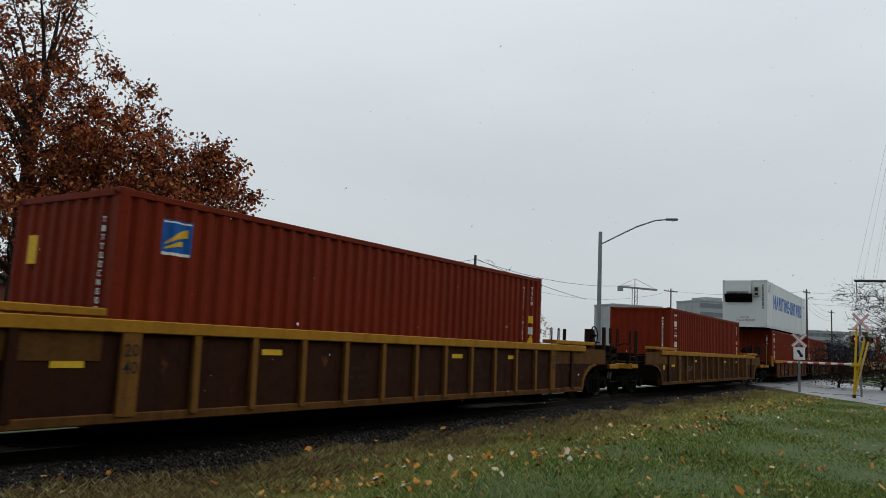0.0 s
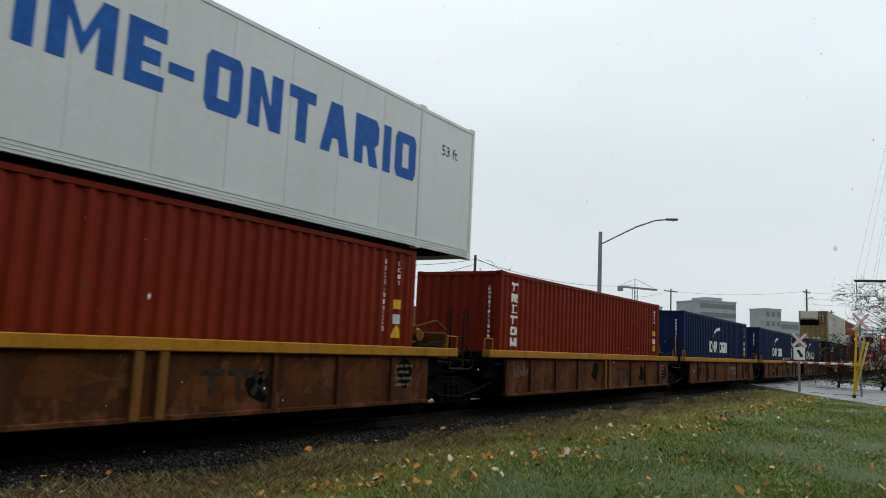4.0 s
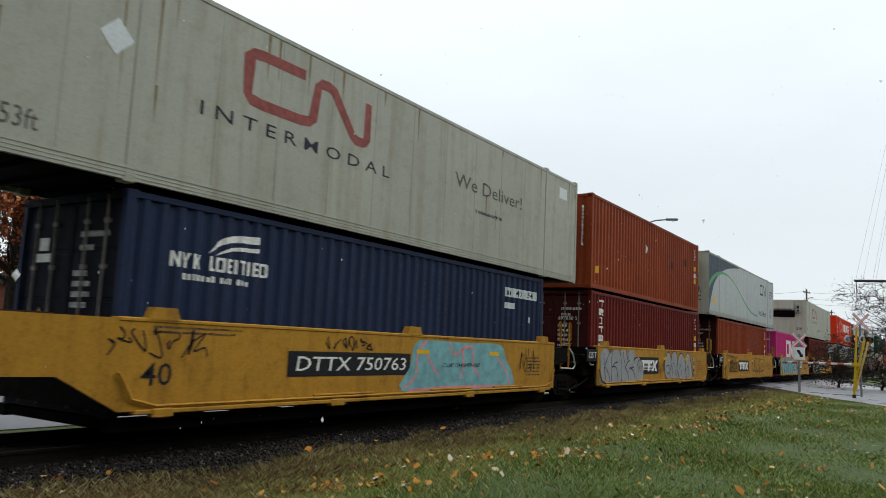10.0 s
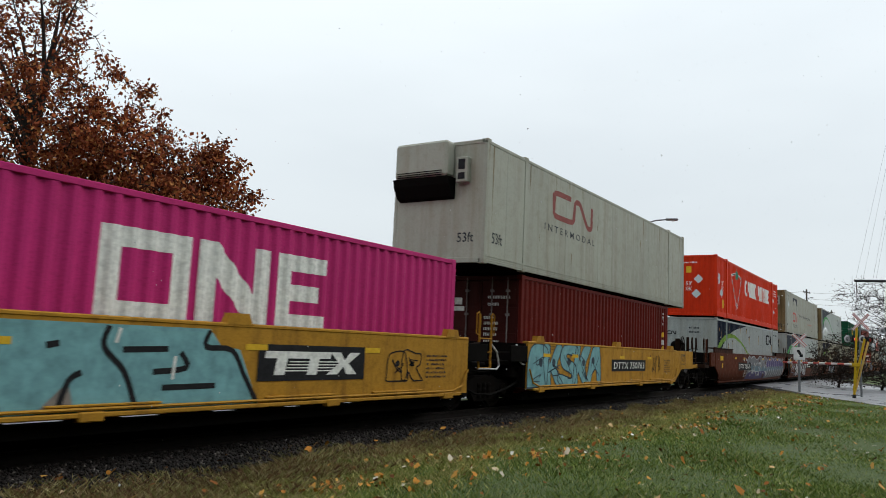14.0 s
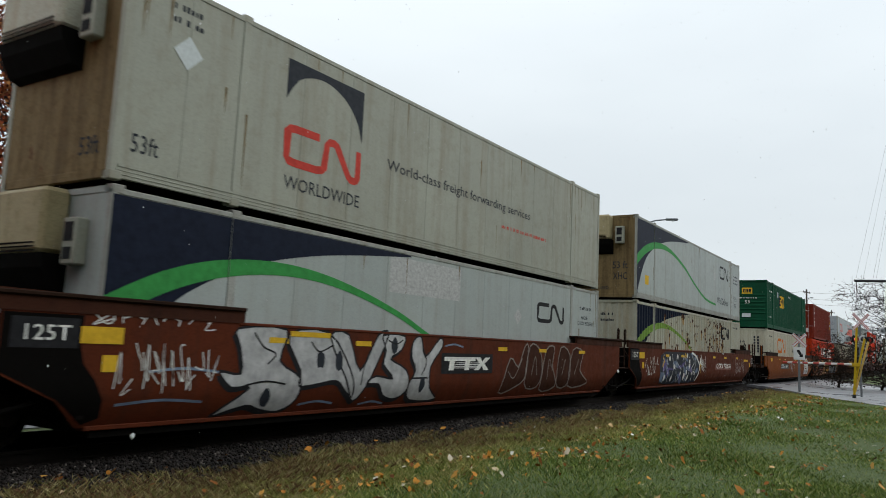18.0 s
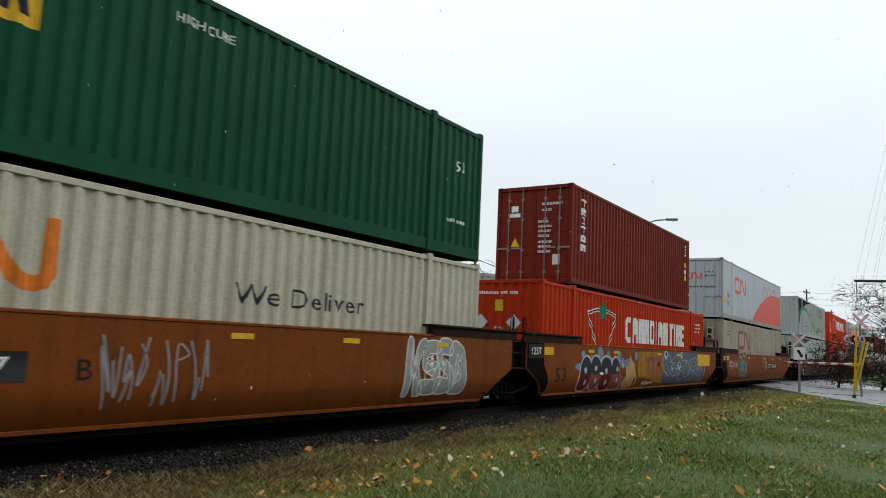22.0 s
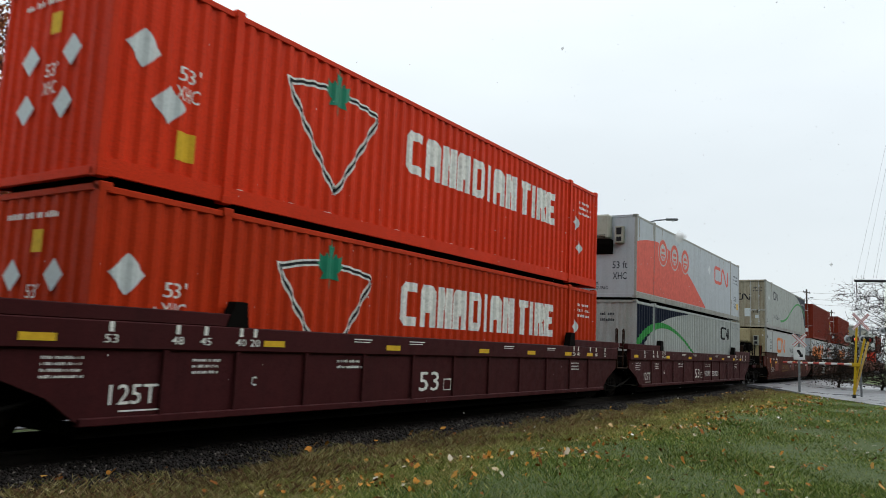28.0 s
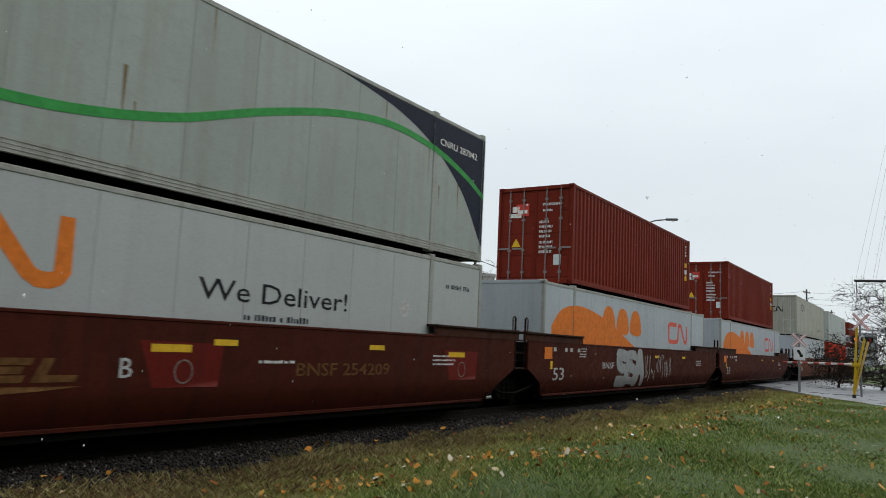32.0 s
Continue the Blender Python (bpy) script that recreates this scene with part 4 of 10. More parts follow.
def build_distance():
    far_building(1.6, 122, 7.0, 14, 12.6, "tan_far", 4, 3, -56, label="tan concrete apartment block of five storeys", roofbox=(0.1, 0.5, 1.0))
    far_building(8.6, 122, 5.4, 12, 11.0, "tan_far", 4, 4, -56, label="lower wing of a tan apartment block")
    far_building(103.5, 300, 17, 16, 23.0, "concrete_far", 6, 10, -40, "pale grey apartment tower in the distance", True, roofbox=(0.3, 0.75, 2.0))
    far_building(62, 270, 20, 14, 18.0, "concrete_far", 5, 9, -40, "pale apartment tower under construction", True)
    far_building(142.5, 330, 8.5, 10, 22.8, "concrete_far", 5, 3, -40, "grey office tower block in the distance")
    far_building(123, 345, 16, 14, 15.0, "tan_far", 4, 7, -40, "low tan office block in the distance", True)
    far_building(152, 340, 16, 14, 18.0, "concrete_far", 4, 8, -40, "mid-rise office block in the distance", True)
    far_building(166, 350, 40, 18, 15.0, "concrete_far", 4, 14, -50, "long low office block with window bands", True)
    far_building(176, 330, 14, 10, 8.0, "concrete_far", 2, 6, -50, "flat-roofed commercial building in the distance", True)

    # tower crane
    c = tagged(new("tower_crane"), "tower crane over the distant rooftops", "crane")
    c.matrix_basis = Matrix.Translation(site(89, 345, 0)) @ pose(0, 0, 0, 0, 0, -30)

    def mast(bm):
        for dx in (-0.8, 0.8):
            for dy in (-0.8, 0.8):
                tube(bm, (dx, dy, 0), (dx, dy, 31), 0.22, 4)
        for i in range(15):
            tube(bm, (-0.8, -0.8, i * 2), (0.8, -0.8, i * 2 + 2), 0.14, 3)
    part("mast", made(mast), "crane_red", c)
    part("jib", made(lambda bm: (box(bm, -9, 13, -0.6, 0.6, 30.4, 31.2), tube(bm, (0, 0, 31), (0, 0, 35), 0.2, 4), tube(bm, (0, 0, 35), (12, 0, 31.2), 0.1, 3), tube(bm, (0, 0, 35), (-8.5, 0, 31.2), 0.1, 3))), "crane_red", c)
    part("counterweight", made(lambda bm: box(bm, -9.4, -7.6, -0.9, 0.9, 28.8, 31.0)), "crane_red", c)


def utility_pole(across, ahead, top, arm=2.4, turn=0.0, lamp=False, label="wooden utility pole with a crossarm"):
    p = tagged(new("utility_pole"), label, "pole")
    p.matrix_basis = Matrix.Translation(site(across, ahead, 0)) @ pose(0, 0, 0, 0, 0, turn)
    part("pole", made(lambda bm: tube(bm, (0, 0, -0.4), (0, 0, top), 0.16, 10, 0.11)), "pole_wood", p)
    if arm:
        part("crossarm", made(lambda bm: box(bm, -arm / 2, arm / 2, -0.06, 0.06, top - 0.55, top - 0.42)), "pole_wood", p)
        for x in (-0.46, -0.2, 0.2, 0.46):
            part("insulator", made(lambda bm: lathe(bm, [(0.03, 0), (0.055, 0.05), (0.05, 0.12), (0.02, 0.17)], 8, "z", (x * arm, 0, top - 0.42))), "glass_far", p)
    if lamp:
        part("lamp_arm", made(lambda bm: pipe(bm, [(0, 0, top - 2.0), (0.7, 0, top - 1.3), (1.5, 0, top - 1.1)], 0.04)), "pole_steel", p)
        part("lamp_head", made(lambda bm: box(bm, 1.4, 2.1, -0.14, 0.14, top - 1.2, top - 1.05, 0.04)), "pole_steel", p)
    return p


def cable(a, b, sag, r=0.014, label="thin dark overhead power wire"):
    a, b = Vector(a), Vector(b)
    pts = [a.lerp(b, i / 12) - Vector((0, 0, sag * 4 * (i / 12) * (1 - i / 12))) for i in range(13)]
    ob = part("overhead_wire", made(lambda bm: pipe(bm, pts, r, 4)), "wire", None)
    return tagged(ob, label, "wire", "overhead wires")


def build_poles():
    utility_pole(2.72, 62, 8.85, 0, label="wooden utility pole beside a bare tree")
    utility_pole(39.8, 130, 12.7, 3.6, -20)
    utility_pole(53.6, 110, 11.8, 2.4, -15, True, "wooden utility pole with crossarm and street light")
    utility_pole(78, 150, 11.6, 3.0, -15)
    cable(site(2.72, 62, 8.5), site(-9.0, 43, 6.0), 0.5, 0.018)
    cable(site(2.72, 62, 8.5), site(22, 84, 9.0), 0.9, 0.018)
    cable(site(2.72, 62, 8.1), site(-9.0, 45, 4.4), 0.5, 0.018)
    cable(site(2.72, 62, 8.6), site(12, 62, 5.6), 0.2, 0.018)
    cable(site(39.8, 130, 12.3), site(53.6, 110, 11.5), 0.6, 0.015)
    cable(site(12, 105, 9.6), site(39.8, 130, 12.3), 1.5, 0.015)
    for dz in (0, -0.9, -1.6):
        cable(site(53.2, 110, 11.3 + dz), site(78, 150, 11.2 + dz), 0.8, 0.015)
        cable(site(53.2, 110, 11.3 + dz), site(52, 70, 9.6 + dz), 0.6, 0.012)

    # street lamp on a tall steel pole with a long arm
    s = tagged(new("street_lamp"), "tall grey steel street lamp with a long curved arm", "street lamp")
    foot, head = Vector((42.3, 16.6, GROUND_Z)), Vector((43.6, 13.0, 9.30))
    part("pole", made(lambda bm: (tube(bm, foot, (42.3, 16.6, 8.52), 0.15, 12, 0.11), lathe(bm, [(0.25, 0), (0.25, 0.08), (0.16, 0.2)], 12, "z", tuple(foot)))), "pole_steel", s)
    top = Vector((42.3, 16.6, 7.75))
    arm = [top, top.lerp(head, 0.25) + Vector((0, 0, 0.12)), top.lerp(head, 0.55) + Vector((0, 0, 0.25)), top.lerp(head, 0.82) + Vector((0, 0, 0.20)), head]
    part("arm", made(lambda bm: pipe(bm, [Vector((*p, 0)) if len(p) == 2 else p for p in arm], 0.045, 8)), "pole_steel", s)
    d = (head - top)
    d.z = 0
    hd = part("lamp_head", made(lambda bm: box(bm, -0.1, 0.62, -0.15, 0.15, -0.07, 0.06, 0.05)), "pole_steel", s, at=Matrix.Translation(head) @ Vector((1, 0, 0)).rotation_difference(d.normalized()).to_matrix().to_4x4())
    part("lens", made(lambda bm: lathe(bm, [(0.02, -0.12), (0.10, -0.10), (0.12, -0.068)], 12, "z", (0.32, 0, 0))), "lamp_glass", hd)


def crossbuck(parent, m, r=0.62, w=0.115):
    for a in (45, -45):
        bl = part("blade", made(lambda bm: box(bm, -r, r, -0.008, 0.008, -w, w, 0.004)), "sign_white", parent, at=m @ pose(0, -0.012 * (1 if a > 0 else 0), 0, 0, a, 0))
        part("border", made(lambda bm: (box(bm, -r + 0.03, r - 0.03, -0.013, -0.009, w - 0.045, w - 0.015), box(bm, -r + 0.03, r - 0.03, -0.013, -0.009, -w + 0.015, -w + 0.045))), "sign_red", bl)


def build_crossing():
    yaw = -68
    # crossbuck post with a small plate
    s = tagged(new("crossing_sign"), "white crossbuck sign on a grey steel post", "road sign")
    s.matrix_basis = Matrix.Translation((42.9, 5.92, GROUND_Z)) @ pose(0, 0, 0, 0, 0, yaw)
    part("post", made(lambda bm: box(bm, -0.05, 0.05, -0.03, 0.05, -0.3, 3.05, 0.008)), "pole_steel", s)
    crossbuck(s, Matrix.Translation((0, -0.05, 2.72)), 0.46, 0.085)
    pl = part("plate", made(lambda bm: box(bm, -0.28, 0.28, -0.05, -0.03, 1.72, 2.36, 0.01)), "sign_white", s)
    part("symbol", made(lambda bm: (prism(bm, [(-0.12, 2.22), (0.0, 2.24), (0.12, 2.0), (0.16, 2.05), (0.16, 1.86), (-0.02, 1.86), (0.03, 1.93), (-0.12, 2.14)], -0.056, -0.052))), "mark_black", pl)
    # gate post with leaning yellow stays, and the striped arm
    g = tagged(new("crossing_gate"), "yellow crossing gate with lowered red and white striped arm", "crossing gate")
    g.matrix_basis = Matrix.Translation(site(19.94, 36.375)) @ pose(0, 0, 0, 0, 0, -56.676)
    part("post", made(lambda bm: tube(bm, (0, 0, 0.15), (0.18, 0, 3.39), 0.055, 12, 0.048)), "gate_yellow", g)
    part("post_foot", made(lambda bm: lathe(bm, [(0.085, -0.15), (0.085, 0.10), (0.06, 0.2)], 12)), "hood_black", g)
    part("brace", made(lambda bm: tube(bm, (0.04, 0.12, 0.40), (0.61, 0.1, 2.87), 0.052, 10)), "gate_yellow", g)
    part("brace", made(lambda bm: tube(bm, (0.17, 0.2, 0.34), (0.82, 0.15, 2.74), 0.045, 10)), "gate_pale", g)
    part("clamp", made(lambda bm: (box(bm, -0.08, 0.3, -0.08, 0.26, 1.52, 1.70, 0.02),)), "gate_yellow", g)
    inv = g.matrix_basis.inverted()
    a, b = g.matrix_basis.inverted() @ site(19.86, 36.4, 1.37), inv @ site(20.5, 45.0, 1.29)
    n = 12
    for i in range(n):
        p, q = a.lerp(b, i / n), a.lerp(b, (i + 1) / n)
        part("arm_stripe", made(lambda bm: tube(bm, p, q, 0.055, 8)), "sign_red" if i % 2 else "sign_white", g)

    w = tagged(new("crossing_signal"), "crossing signal mast with crossbuck and red lamps", "crossing signal")
    w.matrix_basis = Matrix.Translation(site(21.20, 38.0)) @ pose(0, 0, 0, 0, 0, -56.676)
    part("mast", made(lambda bm: tube(bm, (0, 0.02, -0.3), (0, 0.02, 3.9), 0.05, 12)), "pole_steel", w)
    crossbuck(w, Matrix.Translation((0.0, -0.07, 3.76)), 0.58, 0.072)
    part("light_bar", made(lambda bm: (box(bm, -0.72, 0.40, -0.03, 0.03, 2.85, 2.91), box(bm, -0.62, 1.10, -0.03, 0.03, 3.34, 3.40))), "pole_steel", w)
    for x, z, lit in ((-0.70, 2.88, False), (-0.35, 2.88, True), (0.05, 2.90, False), (0.38, 2.86, False), (1.08, 3.38, False)):
        disc = part("lamp_disc", made(lambda bm: lathe(bm, [(0.02, 0.0), (0.17, 0.01), (0.18, 0.03), (0.02, 0.035)], 20, "y", (x, -0.12, z))), "lamp_glass" if x in (-0.70, 0.05, 1.08) else "hood_black", w)
        part("hood", made(lambda bm: tube(bm, (x, -0.30, z), (x, -0.12, z), 0.115, 16, None, False)), "hood_black" if x not in (-0.70, 1.08) else "pole_steel", disc)
        part("lens", made(lambda bm: lathe(bm, [(0.01, -0.05), (0.07, -0.04), (0.105, -0.012)], 16, "y", (x, -0.12, z))), "signal_red" if lit else "lamp_glass" if x != 0.38 else "sign_red", disc)
    # overhead arm with stay wires at the roadside
    o = tagged(new("overhead_boom"), "dark overhead boom with stay wires beside the road", "boom")
    o.matrix_basis = Matrix.Translation(site(31.5, 46, 0))
    rt = ACROSS
    part("boom", made(lambda bm: tube(bm, rt * -6.1 + Vector((0, 0, 6.45)), rt * 3 + Vector((0, 0, 6.75)), 0.075, 8)), "wire", o)
    part("pole", made(lambda bm: tube(bm, rt * 3 + Vector((0, 0, -0.4)), rt * 3 + Vector((0, 0, 16.0)), 0.16, 10, 0.11)), "pole_wood", o)
    for x0, x1, zz in ((-6.05, -5.1, 10.6), (-5.6, -4.85, 10.9), (-5.0, -4.2, 11.2), (-4.8, -4.0, 11.4)):
        part("stay", made(lambda bm: tube(bm, rt * x0 + Vector((0, 0, 6.5)), rt * (x0 + 2.4) + Vector((0, 0, 6.5 + (zz - 6.5) * 2.4)), 0.006, 4)), "pole_steel", o)
    part("hanger", made(lambda bm: tube(bm, rt * -6.0 + Vector((0, 0, 6.4)), rt * -6.0 + Vector((0, 0, 5.0)), 0.02, 5)), "wire", o)


build_trees()
build_houses()
build_distance()
build_poles()
build_crossing()

# ---------------------------------------------------------------- well cars
TUCK = [0.29, 0.345, 0.40, 0.46, 0.52, 0.58, 0.65, 0.74, 0.85]


def tuck(z):
    """How far a smooth car side draws in towards its bottom edge."""
    return 0.18 * max(0.0, (0.85 - max(z, 0.25)) / 0.56) ** 2


def cut_z(bm):
    for z in TUCK[1:]:
        bmesh.ops.bisect_plane(bm, geom=list(bm.verts) + list(bm.edges) + list(bm.faces), plane_co=(0, 0, z), plane_no=(0, 0, 1))


# A car's own x runs along the train from the left end of its load, y across it, z from the rail.
HALF = 1.512          # half width over the side sheets


def wheel_steel():
    """Near-black steel, polished on the tread and the rim's edge."""
    m, n, l, b = nodes_of("wheel_steel")
    co = n.new("ShaderNodeTexCoord").outputs["Object"]
    flat = n.new("ShaderNodeVectorMath")
    flat.operation = "MULTIPLY"
    flat.inputs[1].default_value = (1, 0, 1)
    l.new(co, flat.inputs[0])
    ln = n.new("ShaderNodeVectorMath")
    ln.operation = "LENGTH"
    l.new(flat.outputs[0], ln.inputs[0])
    edge = ramp(n, l, ln.outputs["Value"], [(0.408, BLACK), (0.416, WHITE)])
    l.new(mixc(n, l, edge, (0.008, 0.006, 0.005), (0.045, 0.042, 0.04)), b.inputs["Base Color"])
    l.new(edge, b.inputs["Metallic"])
    b.inputs["Roughness"].default_value = 0.35
    b.inputs["Specular IOR Level"].default_value = 0.05
    return m


M["wheel_steel"] = wheel_steel()


def wheelset_mesh(bm):
    for s in (-1, 1):
        lathe(bm, [(0.09, s * 0.69), (0.40, s * 0.70), (0.455, s * 0.705), (0.455, s * 0.73), (0.42, s * 0.735), (0.42, s * 0.82), (0.36, s * 0.825), (0.33, s * 0.79), (0.12, s * 0.80), (0.10, s * 0.86)], 20, "y")
    tube(bm, (0, -1.0, 0), (0, 1.0, 0), 0.075, 10)


def side_frame_mesh(bm):
    out = [(-1.15, 0.50), (-1.10, 0.66), (-0.62, 0.70), (-0.35, 0.78), (0.35, 0.78), (0.62, 0.70), (1.10, 0.66), (1.15, 0.50), (0.90, 0.38), (0.62, 0.46), (0.40, 0.22), (-0.40, 0.22), (-0.62, 0.46), (-0.90, 0.38)]
    prism(bm, out, -0.08, 0.08)
    for k in (-0.22, 0, 0.22):
        lathe(bm, [(0.07, 0.28), (0.085, 0.34), (0.07, 0.40), (0.085, 0.46), (0.07, 0.52), (0.085, 0.58), (0.07, 0.62)], 8, "z", (k, -0.05, 0))
    for k in (-0.89, 0.89):
        lathe(bm, [(0.13, -0.13), (0.15, -0.10), (0.15, 0.02)], 12, "y", (k, 0, 0.46))


def bogie(parent, x):
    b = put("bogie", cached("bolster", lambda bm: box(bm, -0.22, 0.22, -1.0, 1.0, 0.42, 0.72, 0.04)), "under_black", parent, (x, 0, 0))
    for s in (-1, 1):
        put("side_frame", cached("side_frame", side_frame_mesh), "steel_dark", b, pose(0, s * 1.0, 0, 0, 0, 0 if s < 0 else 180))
    for s, nm in ((-0.89, "wheelset"), (0.89, "wheelset")):
        w = put(nm, cached("wheelset", wheelset_mesh), "wheel_steel", b, (s, 0, 0.455))
        WHEELS.append(w)
    return b


WHEELS = []


def ladder_mesh(bm):
    """Two uprights with looped hand holds at the top and rungs between."""
    for x in (-0.26, 0.26):
        pipe(bm, [(x, 0, 0.95), (x, 0, 2.16)], 0.026)
        k = 0.13 if x > 0 else -0.13
        pipe(bm, [(x, 0, 2.14), (x + k * 0.3, 0, 2.19), (x + k, 0, 2.15), (x + k, 0, 1.72), (x, 0, 1.68)], 0.016)
    for z in (0.97, 1.32, 1.62):
        pipe(bm, [(-0.26, 0, z), (0.26, 0, z)], 0.018)


def brake_wheel_mesh(bm):
    rim = [[bm.verts.new(((0.28 + 0.018 * math.cos(b)) * math.cos(a), 0.018 * math.sin(b), (0.28 + 0.018 * math.cos(b)) * math.sin(a)))
            for b in [math.pi * q / 3 for q in range(6)]] for a in [math.pi * k / 10 for k in range(20)]]
    for k in range(20):
        for q in range(6):
            bm.faces.new((rim[k][q], rim[k][(q + 1) % 6], rim[(k + 1) % 20][(q + 1) % 6], rim[(k + 1) % 20][q]))
    for i in range(5):
        a = 2 * math.pi * i / 5
        tube(bm, (0, 0, 0), (0.28 * math.cos(a), 0, 0.28 * math.sin(a)), 0.013, 5)
    tube(bm, (0, -0.06, 0), (0, 0.06, 0), 0.045, 8)


def end_platform(car, x, s, deck, post, rail, reach=2.4, tank_z=1.86, box_out=0.0):
    """The coupler end of a car: x is where the side ends, s the way it points."""
    r = reach
    t = "%d_%d" % (s, round(reach * 100))

    def deckm(bm):
        box(bm, min(0, s * r), max(0, s * r), -0.55, 0.55, 0.80, 1.10, 0.03)
        box(bm, *sorted((s * 0.1, s * (r - 0.1))), -1.30, 1.30, 1.10, 1.15, 0.012)
        for y in (-1.34, 1.34):
            box(bm, *sorted((0, s * r)), y - 0.05, y + 0.05, 1.08, 1.17, 0.01)
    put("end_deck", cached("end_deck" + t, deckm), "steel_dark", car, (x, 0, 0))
    put("end_beam", cached("end_beam" + t, lambda bm: box(bm, *sorted((s * (r - 0.20), s * r)), -1.45, 1.45, 0.92, 1.10, 0.02)), deck, car, (x, 0, 0))

    def coup(bm):
        box(bm, *sorted((s * (r - 0.1), s * (r + 0.52))), -0.13, 0.13, 0.70, 0.95, 0.03)
        box(bm, *sorted((s * (r + 0.45), s * (r + 0.78))), -0.22, 0.16, 0.66, 0.98, 0.05)
        box(bm, *sorted((s * (r + 0.40), s * (r + 0.60))), 0.10, 0.26, 0.70, 0.94, 0.04)
    put("coupler", cached("coupler" + t, coup), "cart_rust", car, (x, 0, 0))
    for yy in (-1.40, 1.40):
        put("ladder", cached("ladder", ladder_mesh), rail, car, (x + s * (r - 0.36), yy, 0))
        put("stirrup", cached("stirrup", lambda bm: (box(bm, -0.30, 0.30, -0.06, 0.10, 0.52, 0.55, 0.005), pipe(bm, [(-0.28, 0, 0.95), (-0.28, 0, 0.53)], 0.015), pipe(bm, [(0.28, 0, 0.95), (0.28, 0, 0.53)], 0.015))), "steel_dark", car, (x + s * (r - 0.42), yy, 0))
        put("side_step", cached("side_step", lambda bm: box(bm, -0.36, 0.36, -0.05, 0.05, 0.94, 1.07, 0.01)), deck, car, (x + s * (r - 0.42), yy, 0))

        def hand(bm):
            pipe(bm, [(s * 0.05, 0, 1.58), (s * 0.05, 0, 1.38), (s * (r - 0.7), 0, 1.36)], 0.02)
            pipe(bm, [(s * 0.05, 0, 1.26), (s * (r - 0.7), 0, 1.24)], 0.016)
        put("hand_rail", cached("hand_rail" + t, hand), "steel_dark", car, (x, yy, 0))
        put("stanchion", cached("stanchion", lambda bm: box(bm, -0.05, 0.05, -0.05, 0.05, 1.15, 2.18, 0.012)), post, car, (x + s * (r - 0.95), yy * 0.93, 0))

        def plate(bm):
            box(bm, *sorted((s * -0.15, s * 0.52)), -0.04, 0.04, 1.0, 1.62, 0.012)
            for z in (1.03, 1.57):
                box(bm, *sorted((s * -0.15, s * 0.52)), -0.055, 0.055, z, z + 0.03)
        put("end_box", cached("end_box%d" % s, plate), post, car, (x + s * box_out, yy + math.copysign(0.06 if box_out else 0.0, yy), 0))

    def tank(bm):
        lathe(bm, [(0.02, -0.55), (0.16, -0.52), (0.21, -0.44), (0.21, 0.44), (0.16, 0.52), (0.02, 0.55)], 16, "x")
        for k in (-0.3, 0.3):
            box(bm, k - 0.03, k + 0.03, -0.225, 0.225, -0.75, 0.02)
    put("air_tank", cached("tank", tank, False), "steel_dark", car, (x + s * 0.8, 0.0, tank_z))

    def valve(bm):
        box(bm, -0.22, 0.22, -0.28, 0.28, 1.15, 1.66, 0.03)
        box(bm, -0.55, -0.25, -0.2, 0.2, 1.15, 1.5, 0.03)
        tube(bm, (0, -0.28, 1.5), (0, -0.48, 1.5), 0.09, 10)
        tube(bm, (-0.4, -0.2, 1.36), (-0.4, -0.42, 1.36), 0.07, 10)
        pipe(bm, [(-0.1, -0.2, 1.3), (-0.45, -0.5, 1.22), (-0.8, -0.5, 1.22)], 0.022)
        pipe(bm, [(0.1, -0.3, 1.6), (0.35, -0.6, 1.75), (0.8, -0.7, 1.72)], 0.02)
    put("brake_valve", cached("valve", valve), "under_black", car, (x + s * 1.55, -0.15, 0))

    def hose(bm):
        pipe(bm, [(0, -0.35, 0.9), (s * 0.15, -0.36, 0.62), (s * 0.32, -0.36, 0.45), (s * 0.55, -0.33, 0.42)], 0.03)
    put("air_hose", cached("hose%d" % s, hose), "under_black", car, (x + s * (r + 0.1), 0, 0))


def brake_wheel(car, x, y=-0.95, z=1.92):
    put("brake_wheel", cached("brake_wheel", brake_wheel_mesh), "steel_dark", car, (x, y, z))
    put("brake_stand", cached("brake_stand", lambda bm: box(bm, -0.16, 0.16, 0.06, 0.26, -0.85, 0.2, 0.02)), "cart_rust", car, (x, y, z))


def well_floor(car, L, z=0.30):
    def fl(bm):
        for k in range(int(L // 1.5) + 1):
            xx = 0.15 + k * (L - 0.3) / int(L // 1.5)
            box(bm, xx - 0.12, xx + 0.12, -1.25, 1.25, z - 0.08, z + 0.04)
        for s in (-1, 1):
            box(bm, 0, L, s * 1.22 - 0.09, s * 1.22 + 0.09, z - 0.1, z + 0.06)
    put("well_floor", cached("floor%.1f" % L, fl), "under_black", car)


